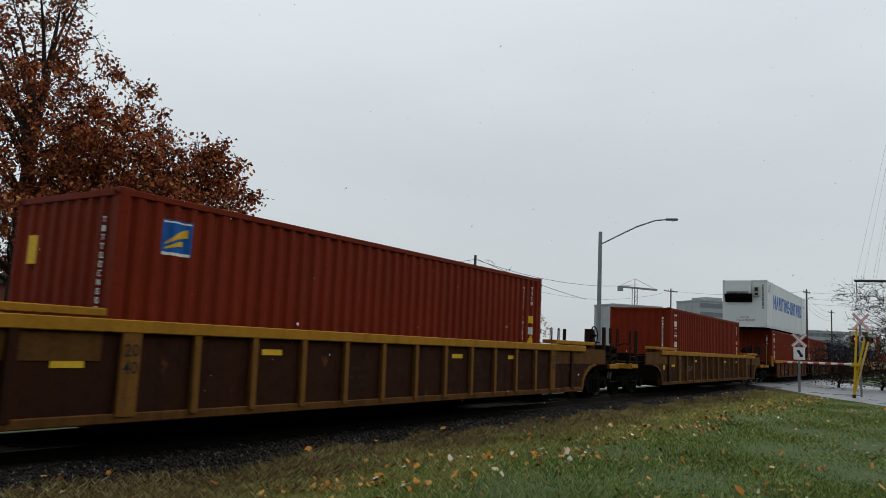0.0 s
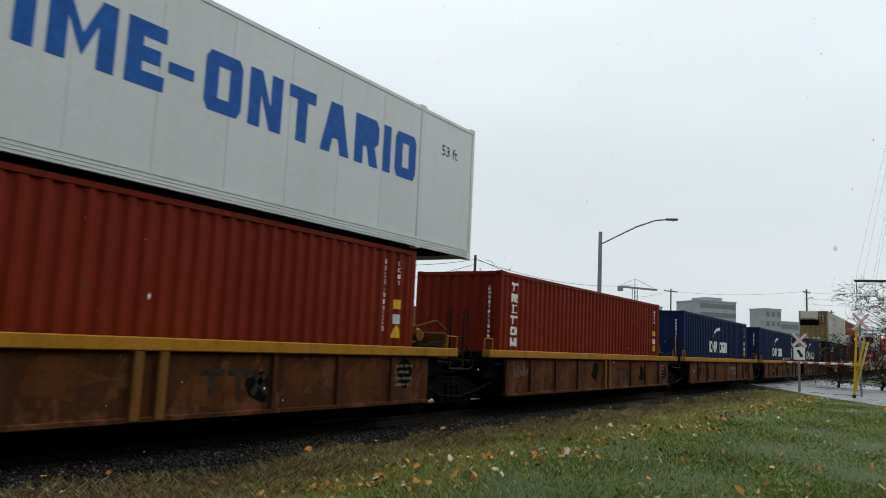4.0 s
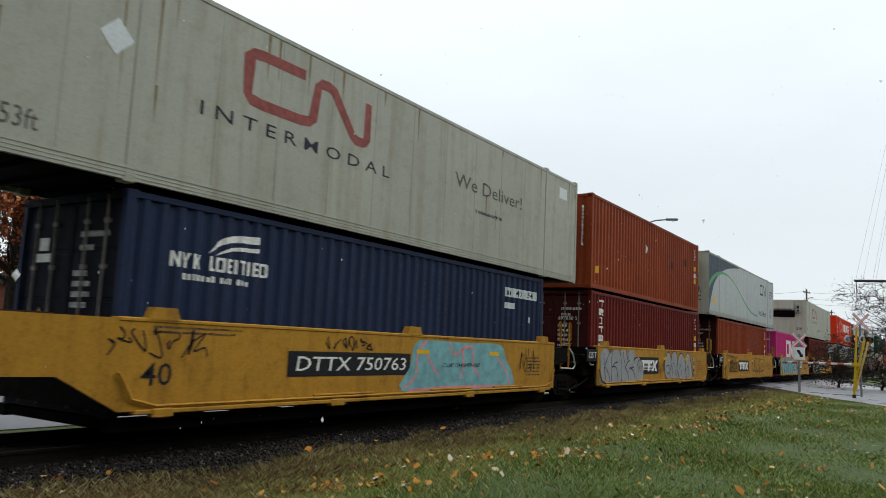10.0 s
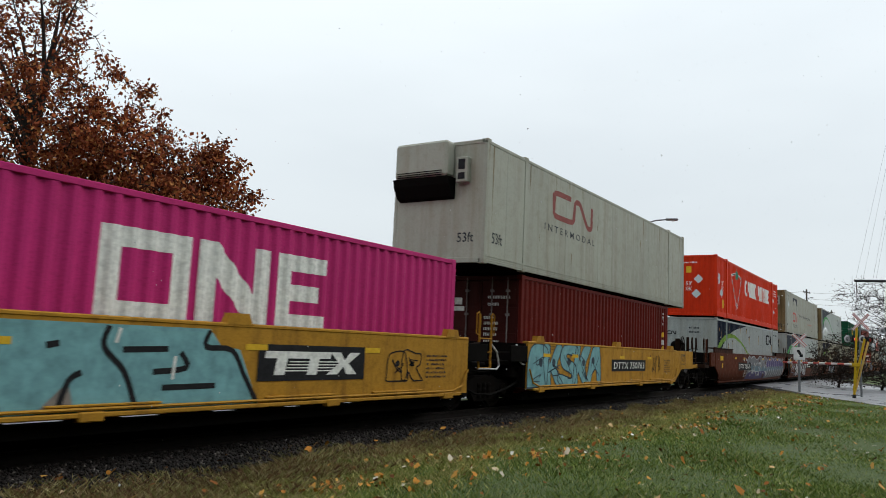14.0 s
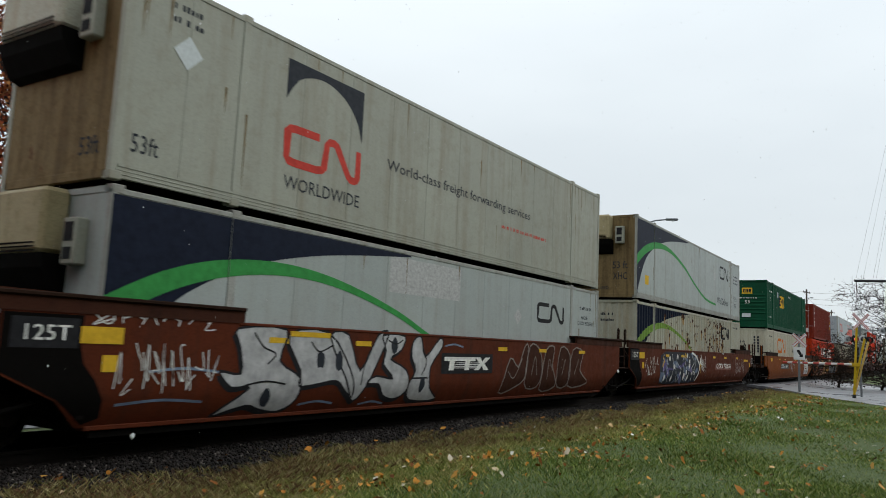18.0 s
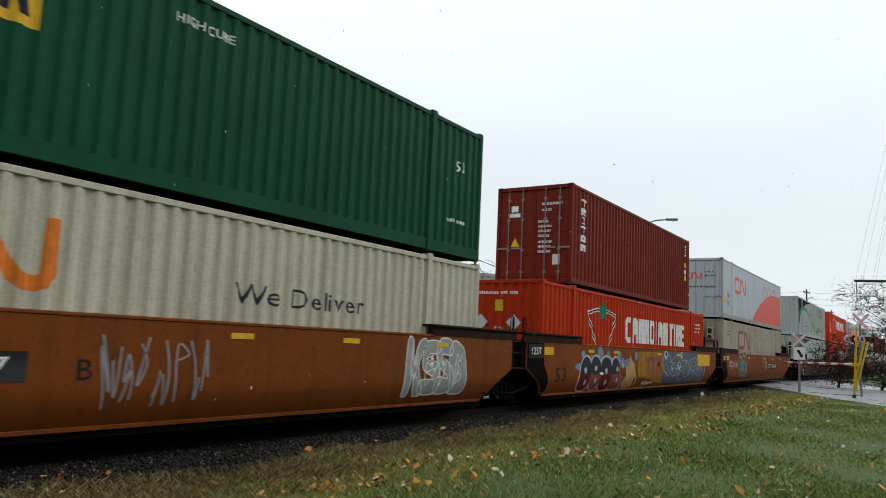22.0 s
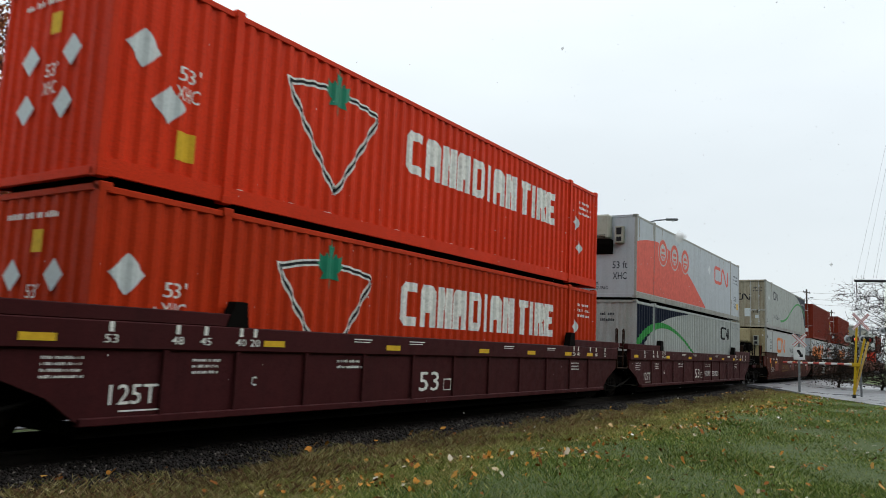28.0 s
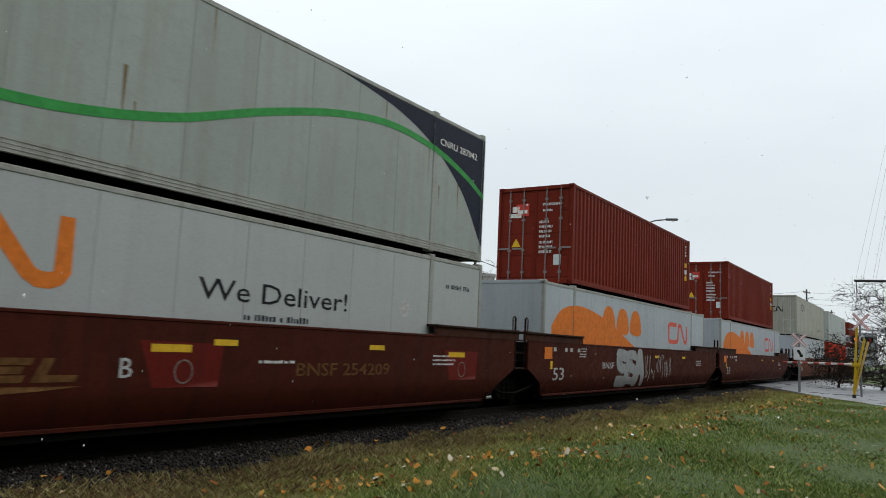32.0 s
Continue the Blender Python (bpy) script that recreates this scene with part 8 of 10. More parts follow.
    tiny("14", 14.75, 2.25, 1.0, 0.12, 1, "mark_charcoal")
    mark("14", merge(words("HI-CUBE", 14.85, 1.98, 0.10, 0.5), words("CHASSIS REQUIRED", 14.6, 1.82, 0.10, 1.2)), "mark_charcoal")
    # 15
    swoosh("15t")
    cn_side("15t")
    mark("10t", merge(ribbon([(10.7, 1.95), (10.9, 1.72), (11.1, 1.95), (10.9, 2.18)], 0.03, True), rects([(10.8, 11.0, 1.9, 2.0)])), "mark_grey", "diamond_mark")
    mark("15t", merge(ribbon([(10.9 - 0.2, 1.95), (10.9, 1.72), (10.9 + 0.2, 1.95), (10.9, 2.18)], 0.03, True), rects([(10.885, 10.915, 1.1, 1.7)])), "mark_grey", "diamond_mark")
    mark("15t", diamond(10.9, 1.8, 0.22), "mark_grey", "placard")
    mark("15t", rects([(0.92, 1.32, 0.55, 0.88)]), "mark_yellow", "warning_sticker")
    tiny("15t", 14.75, 2.15, 1.0, 0.11, 3, "mark_charcoal")
    mark("15t", merge(words("53 ft", 14.85, 0.95, 0.24, 0.6), words("XHC", 14.85, 0.60, 0.24, 0.55)), "mark_charcoal")
    end_53("15t")
    # 16: green box with yellow panel
    mark("16t", rects([(4.5, 6.1, 1.50, 2.28)]), "mark_yellow", "emblem_panel", 0.003)
    mark("16t", merge(rects([(4.35, 4.55, 1.62, 2.15), (4.55, 5.0, 2.03, 2.15), (4.55, 4.95, 1.84, 1.94), (4.55, 5.0, 1.62, 1.74)]), glyphs("13", 5.1, 1.62, 0.5, 0.9, 0.13, 0.2)), "mark_navy", "brand_shape", 0.006)
    mark("16t", merge(words("53", 0.88, 1.72, 0.22, 0.36), words("53", 15.1, 1.85, 0.22, 0.36)), "mark_white")
    tiny("16t", 0.65, 2.25, 1.1, 0.12, 1)
    tiny("16t", 0.7, 0.68, 0.8, 0.10, 1)
    tiny("16t", 14.8, 0.72, 0.8, 0.10, 1)
    mark("16t", words("HIGH CUBE", 7.9, 2.36, 0.13, 1.0), "mark_white")
    mark("16t", diamond(3.85, 2.25, 0.2), "placard", "placard", 0.006)
    mark_end("16t", rects([(-0.15, 0.45, 2.05, 2.42)]), "mark_yellow", "emblem_panel")
    mark_end("16t", glyphs("613", -0.08, 2.12, 0.22, 0.46, 0.06, 0.2), "mark_navy", "brand_shape", lift=0.006)
    mark_end("16t", merge(words("53", 0.0, 1.45, 0.20, 0.3)), "mark_white")
    mark_end("16t", rows_of_bars(-0.35, 1.76, 1.1, 0, 0.09, 0.05, RN, 1), "mark_white", "small_print")
    mark_end("16t", diamond(-0.65, 1.68, 0.22), "mark_grey", "placard")
    mark_end("16t", rects([(-0.15, 0.35, 0.62, 0.85)]), "placard", "data_plate")
    mark("16", rail_mark(3.6, 1.48, 2.95, 0.95, 0.18), "mark_orange", "emblem")
    mark("16", words("We Deliver", 9.2, 1.56, 0.30, 3.0), "mark_charcoal")
    tiny("16", 0.38, 2.42, 1.45, 0.14, 1, "mark_charcoal")
    mark("16", merge(words("53 ft", 0.8, 1.78, 0.24, 0.55), words("XHC", 0.8, 1.42, 0.24, 0.5)), "mark_charcoal")
    mark_end("16", merge(words("53 ft", -0.45, 1.95, 0.22, 0.45), words("XHC", -0.5, 1.6, 0.22, 0.45)), "mark_charcoal")
    mark_end("16", rects([(0.5 + 0.2 * j, 0.6 + 0.2 * j, 2.3 - i * 0.17, 2.42 - i * 0.17) for i in range(6) for j in range(2)]), "mark_charcoal", "small_print")
    # 17
    stacked_brand("17t", 0.75, 2.62)
    door_codes("17t")
    box_codes("17t")
    big_tire("17", 1.42, True)
    # 18
    mark("18t", rail_mark(2.6, 1.38, 2.7, 0.85, 0.17), "mark_coral", "emblem")
    area("18t", lambda x: 0.22, curve([(7.1, 0.3), (8.5, 0.95), (10.3, 1.55), (12.5, 1.98), (15.95, 2.14)]), 7.1, 15.95, "mark_coral", "coral_panel")
    mark("18t", merge(*[ribbon(smooth([(10.7 + i * 1.35 + 0.5 * math.cos(a), 1.95 + 0.42 * math.sin(a)) for a in np.linspace(0, 6.283, 9)[:-1]], 3, True), 0.09, True) for i in range(3)]), "mark_coral", "ring", 0.005)
    mark("18t", merge(words("53 ft", 0.95, 1.02, 0.26, 0.6), words("XHC", 1.0, 0.64, 0.26, 0.5)), "mark_charcoal")
    mark("18t", rects([(0.3, 0.6, 0.72, 1.05)]), "mark_yellow", "warning_sticker")
    mark_end("18t", rail_mark(-0.65, 1.85, 0.95, 0.36, 0.07), "mark_coral", "emblem", True)
    mark_end("18t", words("53 ft", -1.0, 0.65, 0.24, 0.5), "mark_charcoal", door=True)
    mark_end("18t", rows_of_bars(0.45, 2.18, 0.5, 0, 0.11, 0.08, RN, 2), "mark_charcoal", "small_print", True)
    mark_end("18t", rows_of_bars(-0.9, 1.45, 1.9, 0, 0.12, 0.08, RN, 1), "mark_charcoal", "small_print", True)
    mark("18", rail_mark(3.3, 1.50, 3.0, 0.98, 0.18), "mark_wine", "emblem")
    mark("18", words("I N T E R M O D A L", 2.5, 1.22, 0.20, 4.4), "mark_charcoal")
    tiny("18", 0.9, 2.3, 0.6, 0.10, 2, "mark_charcoal")
    # 19
    swoosh("19t")
    cn_side("19t", x=12.1, z=1.95, w=1.62, h=0.56)
    rust_spots("19t", 6.2, 13.8, 0.3, 2.6, 70, 12, 0.06)
    swoosh("19")
    cn_side("19", deliver=False, x=12.25, z=1.82, w=1.68, h=0.58)
    mark("19", words("CNRU 238847", 14.45, 2.32, 0.13, 1.45), "mark_charcoal")
    mark("19t", rows_of_bars(3.4, 0.75, 2.2, 0, 0.16, 0.05, RN, 1), "mark_charcoal", "small_print")
    # 20
    big_tire("20t")
    big_tire("20", 1.42)
    # 21
    area("21t", lambda x: 0.24, curve([(0.02, 1.95), (1.2, 2.14), (2.6, 2.22), (4.2, 2.05), (5.6, 1.72), (7.2, 1.16), (9.3, 0.26)]), 0.02, 9.25, "mark_coral", "coral_panel")
    for i, x in enumerate((3.0, 4.5, 6.0)):
        ring = [(x + 0.56 * math.cos(a), 1.92 + 0.50 * math.sin(a)) for a in np.linspace(0, 6.283, 25)[:-1]]
        mark("21t", fan(ring), "mark_coral", "roundel", 0.004)
        mark("21t", ribbon(ring, 0.05, True), "mark_grey", "ring", 0.006)
        mark("21t", fan([(x + 0.36 * math.cos(a), 1.92 + 0.32 * math.sin(a)) for a in np.linspace(0, 6.283, 21)[:-1]]), "mark_grey", "roundel", 0.006)
        mark("21t", rects([(x - 0.24, x + 0.24, 1.78, 1.86), (x - 0.2, x + 0.2, 1.95, 2.06), (x - 0.16, x - 0.05, 1.66, 1.74), (x + 0.05, x + 0.16, 1.66, 1.74)]), "mark_coral", "pictogram", 0.008)
    mark("21t", rail_mark(10.9, 1.50, 2.7, 0.82, 0.15), "mark_coral", "emblem")
    mark("21t", diamond(9.95, 2.0, 0.22), "placard", "placard", 0.006)
    mark("21t", merge(words("53 ft", 14.85, 0.95, 0.24, 0.6), words("XHC", 14.85, 0.60, 0.24, 0.55)), "mark_charcoal")
    mark("21t", rects([(15.5, 15.8, 0.55, 0.85)]), "mark_yellow", "warning_sticker")
    tiny("21t", 14.75, 2.15, 1.0, 0.11, 3, "mark_charcoal")
    end_53("21t")
    # 22
    N_ = curve([(10.5, 2.80), (11.7, 2.72), (13.0, 2.52), (14.2, 2.10), (15.3, 1.35), (16.1, 0.35)])
    area("22t", N_, lambda x: 2.77, 10.7, 16.12, "mark_navy", "navy_corner")
    S_ = curve([(5.0, 0.62), (6.4, 0.72), (7.9, 1.02), (9.5, 1.56), (11.1, 2.0), (12.6, 2.22), (14.1, 2.12), (15.3, 1.82), (16.12, 1.48)])
    area("22t", lambda x: S_(x) - 0.07, lambda x: S_(x) + 0.06, 5.0, 16.12, "mark_green", "green_sweep", 0.006)
    mark("22t", rail_mark(2.5, 1.85, 1.52, 0.52, 0.10), "mark_charcoal", "emblem")
    mark("22t", words("We Deliver", 2.5, 0.66, 0.26, 2.15), "mark_charcoal")
    mark("22t", words("53ft", 0.25, 0.36, 0.20, 0.4), "mark_charcoal")
    mark("22t", diamond(0.95, 1.85, 0.2), "placard", "placard", 0.006)
    mark("22t", words("CNRU 287042", 14.3, 2.25, 0.14, 1.5), "mark_white", lift=0.008)
    mark_end("22t", rail_mark(-0.55, 1.65, 0.95, 0.40, 0.07), "mark_black", "emblem", True)
    mark_end("22t", words("53ft", 0.5, 0.85, 0.20, 0.42), "mark_black", door=True)
    mark_end("22t", rows_of_bars(-1.1, 1.35, 1.0, 0, 0.10, 0.07, RN, 2), "mark_charcoal", "small_print", True)
    mark_end("22t", rows_of_bars(0.55, 2.35, 0.5, 0, 0.11, 0.07, RN, 2), "mark_charcoal", "small_print", True)
    mark_end("22t", rects([(0.05, 0.42, 0.65, 1.15), (0.65, 0.85, 0.55, 0.75)]), "placard", "data_plate", True)
    mark("22", rail_mark(3.6, 1.52, 3.0, 0.96, 0.19), "mark_orange", "emblem")
    mark("22", words("We Deliver!", 8.45, 1.58, 0.30, 3.15), "mark_black")
    tiny("22", 9.3, 1.32, 1.5, 0.12, 1, "mark_charcoal")
    mark("22", merge(words("53 ft", 1.1, 2.05, 0.24, 0.6), words("XHC", 1.1, 1.70, 0.24, 0.55)), "mark_charcoal")
    mark("22", diamond(13.3, 1.75, 0.22), "mark_grey", "placard")
    tiny("22", 14.7, 2.25, 1.0, 0.12, 1, "mark_charcoal")
    mark("22", fan([(0.4 + 0.13 * math.cos(a), 2.42 + 0.13 * math.sin(a)) for a in np.linspace(0, 6.283, 13)[:-1]]), "mark_charcoal", "soot_patch")
    # 23, 24
    for k in ("23", "24"):
        area(k, lambda x: 1.2, curve([(0.5, 1.7), (1.2, 2.2), (2.6, 2.34), (4.5, 2.05), (6.0, 1.62), (7.4, 1.2)]), 0.5, 7.3, "mark_orange", "orange_panel")
        mark(k, rail_mark(10.9, 1.50, 2.6, 0.82, 0.16), "mark_coral", "emblem")
        mark(k, merge(*[fan(smooth([(4.15 + i * 1.25, 1.75), (4.3 + i * 1.25, 2.35), (4.7 + i * 1.25, 2.5), (5.1 + i * 1.25, 2.3), (5.2 + i * 1.25, 1.7)], 5, True)) for i in range(3)]), "mark_orange", "orange_stripe", 0.005)
    for k in ("23t", "24t"):
        door_codes(k)
        box_codes(k)
        mark_end(k, rects([(-0.62, -0.2, 2.02, 2.38)]), "mark_red", "emblem_panel", True)
        mark_end(k, rects([(-0.56, -0.26, 2.10, 2.20)]), "mark_white", "brand_shape", True, 0.006)
    mark_end("25t", rail_mark(-0.55, 1.65, 0.95, 0.40, 0.07), "mark_black", "emblem", True)
    mark("25t", rail_mark(2.5, 1.85, 1.52, 0.52, 0.10), "mark_charcoal", "emblem")
    mark("26t", rail_mark(11.5, 1.75, 1.9, 0.62, 0.10), "mark_charcoal", "emblem")

    for i, k in enumerate(("8t", "14t", "18", "12t", "22t", "25t", "14", "15t", "19", "21t")):
        grime_runs(k, 200 + i, 20 if i < 4 else 12)


build_liveries()

# ---------------------------------------------------------------- markings and graffiti on the cars


def cmark(i, shape, material, name="stencil", lift=0.004, depth=0.0, label=""):
    lay(CARS[i], name, shape, material, HALF, False, depth, label, lift, tucked=13 <= i <= 18 or i >= 22)


def blob(rng, x, z, rx, rz, n=9, wob=0.25):
    pts = [(x + rx * rng.uniform(1 - wob, 1 + wob * 0.6) * math.cos(6.283 * j / n), z + rz * rng.uniform(1 - wob, 1 + wob * 0.6) * math.sin(6.283 * j / n)) for j in range(n)]
    return smooth(pts, 4, True)


FORMS = [
    [(0, 0), (.28, 0), (.3, .38), (.62, 0), (1, .02), (.6, .5), (.95, 1), (.6, 1), (.3, .62), (.28, 1), (0, 1)],
    [(0, 0), (.28, 0), (.36, .3), (.64, .3), (.72, 0), (1, 0), (.72, 1), (.3, 1)],
    [(0, 0), (.27, 0), (.3, .35), (.62, 0), (1, 0), (.66, .42), (.92, .62), (.88, .9), (.6, 1), (0, 1)],
    [(0, 0), (.95, .03), (.9, .25), (.35, .24), (.36, .4), (.8, .42), (.78, .6), (.36, .6), (.36, .76), (.95, .76), (.9, 1), (0, 1)],
    [(0, .05), (.8, 0), (1, .2), (.9, .55), (.35, .68), (.4, .78), (.95, .74), (.9, 1), (.2, 1), (0, .8), (.1, .5), (.62, .36), (.6, .25), (0, .3)],
    [(.1, 0), (.85, 0), (1, .3), (.95, .8), (.7, 1), (.2, 1), (0, .7), (0, .2)],
]


def form(g, x, z, w, h, fat=1.25):
    """One spray-painted form: jittered, swollen and leaning."""
    f = g.choice(FORMS)
    lean = g.uniform(-0.12, 0.18)
    pts = [(x + ((a - 0.5) * fat + g.uniform(-0.07, 0.07) + lean * (b - 0.5)) * w, z + ((b - 0.5) * 1.04 + g.uniform(-0.05, 0.05)) * h) for a, b in f]
    return smooth(pts, 3, True)


def bubble(i, x0, x1, z0, z1, n, fill, line, seed, stroke=0.035, inner=True):
    """Swollen overlapping forms with an outline."""
    g = random.Random(seed)
    w = (x1 - x0) / n
    fills, lines = [], []
    for k in range(n):
        x, z = x0 + w * (k + 0.5), (z0 + z1) / 2 + g.uniform(-0.05, 0.05)
        pts = form(g, x, z, w, (z1 - z0) * 0.96)
        pts = [(a, min(1.585, max(z0, b))) for a, b in pts]
        fills.append(fan(pts))
        lines.append(ribbon(pts, stroke, True))
        if inner:
            for _ in range(2):
                a = smooth([(x + g.uniform(-0.4, 0.4) * w, z + g.uniform(-0.35, 0.35) * (z1 - z0)) for _ in range(4)], 5)
                lines.append(ribbon(a, stroke * 0.8))
            c = blob(g, x + g.uniform(-0.15, 0.15) * w, z + 0.12 * (z1 - z0), w * 0.12, (z1 - z0) * 0.11, 7)
            lines.append(fan(c))
    if fill:
        for k, f in enumerate(fills):
            cmark(i, f, fill if isinstance(fill, str) else fill[k % len(fill)], "graffiti", 0.005 + 0.0006 * (k % 3))
    cmark(i, merge(*lines), line, "graffiti_outline", 0.008)


def scrawl(i, x0, x1, z0, z1, n, material, seed, stroke=0.022, lift=0.006):
    """Loose handwritten loops."""
    g = random.Random(seed)
    out = []
    w = (x1 - x0) / n
    for k in range(n):
        x = x0 + w * k
        pts = [(x + w * g.uniform(-0.05, 1.1), g.uniform(z0, z1)) for _ in range(g.randint(4, 6))]
        out.append(ribbon(smooth(pts, 6), stroke))
    cmark(i, merge(*out), material, "graffiti_tag", lift)


def shards(i, x0, x1, z0, z1, n, materials, seed, size=(0.25, 0.7), lift=0.005):
    """Pointed overlapping colour wedges."""
    g = random.Random(seed)
    groups = {m: [] for m in materials}
    for _ in range(n):
        x, z = g.uniform(x0, x1), g.uniform(z0, z1)
        a, s = g.uniform(-0.9, 0.9), g.uniform(*size)
        dx, dz = math.cos(a) * s, math.sin(a) * s * 0.7
        wd = g.uniform(0.05, 0.16)
        pts = smooth([(x - dx, z - dz), (x - dz * wd, z + wd), (x + dx, z + dz), (x + dz * wd * 0.4, z - wd * 0.6)], 3, True)
        groups[g.choice(materials)].append(fan([(min(x1, max(x0, p)), min(1.58, max(0.33, q))) for p, q in pts]))
    for k, (m, sh) in enumerate(groups.items()):
        if sh:
            cmark(i, merge(*sh), m, "graffiti", lift + 0.0008 * k)


def yellow_tabs(i, xs, z=1.30, w=0.42, h=0.085, depth=0.0):
    for x in xs:
        cmark(i, rects([(x, x + w, z, z + h)]), "mark_yellow", "reflector_strip", 0.009, depth)


def plate_logo(i, x0, x1, z0, z1):
    """Dark panel with two slanted bar shapes, a cross and speed lines."""
    cmark(i, rects([(x0, x1, z0, z1)]), "mark_black", "logo_panel", 0.0075)
    w, h = x1 - x0, z1 - z0
    for k, a, b in (("5", 0.04, 0.34), ("5", 0.33, 0.63), ("X", 0.62, 0.93)):
        for sh in glyph_list(k, x0 + w * a - 0.03, z0 + h * 0.16, h * 0.66, w * (b - a), w * 0.09, 0.0, 0.22):
            cmark(i, sh, "mark_white", "brand_shape", 0.010)
    for k in range(4):
        cmark(i, rects([(x0 + w * (0.22 + 0.015 * k), x0 + w * (0.74 + 0.015 * k), z0 + h * (0.26 + 0.085 * k), z0 + h * (0.295 + 0.085 * k))]), "mark_white", "speed_line", 0.0095)


def piece(i, polys, fill, line, stroke=0.035, shade=None, lift=0.006, k=3):
    """Spray-painted forms: a cast edge behind, a fill and an outline, each form a part."""
    for n, poly in enumerate(polys):
        pts = smooth(poly, k, True)
        up = lift + 0.0006 * (n % 4)
        if shade:
            cmark(i, fan([(a - 0.05, max(0.31, b - 0.06)) for a, b in pts]), shade, "graffiti_shade", lift - 0.0012)
        if fill:
            cmark(i, fan(pts), fill if isinstance(fill, str) else fill[n % len(fill)], "graffiti", up)
        cmark(i, ribbon(pts, stroke, True), line, "graffiti_outline", up + 0.0022)


def strokes(i, lines, w, material, lift=0.011, k=5):
    for q in lines:
        cmark(i, ribbon(smooth(q, k), w), material, "graffiti_line", lift)


def cbars(i, x, z, wid, hgt, lines, material="mark_white", depth=0.0):
    cmark(i, rows_of_bars(x, z, wid, 0, hgt, hgt * 0.6, RN, lines), material, "small_print", 0.004, depth)


def plate125(i, x0=-0.95, z0=1.16, depth=0.005, s="125 T"):
    cmark(i, rects([(x0, x0 + 0.78, z0, z0 + 0.34)]), "mark_black", "plate", 0.006, depth)
    cmark(i, words(s, x0 + 0.10, z0 + 0.09, 0.17, 0.58), "mark_white", "stencil", 0.009, depth)


def end_black(i):
    """The black end of the side under the load plate, with an uneven edge."""
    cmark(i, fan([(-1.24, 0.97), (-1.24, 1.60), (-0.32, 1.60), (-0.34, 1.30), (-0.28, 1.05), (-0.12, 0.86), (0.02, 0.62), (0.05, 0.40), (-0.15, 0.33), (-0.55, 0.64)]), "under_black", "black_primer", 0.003)


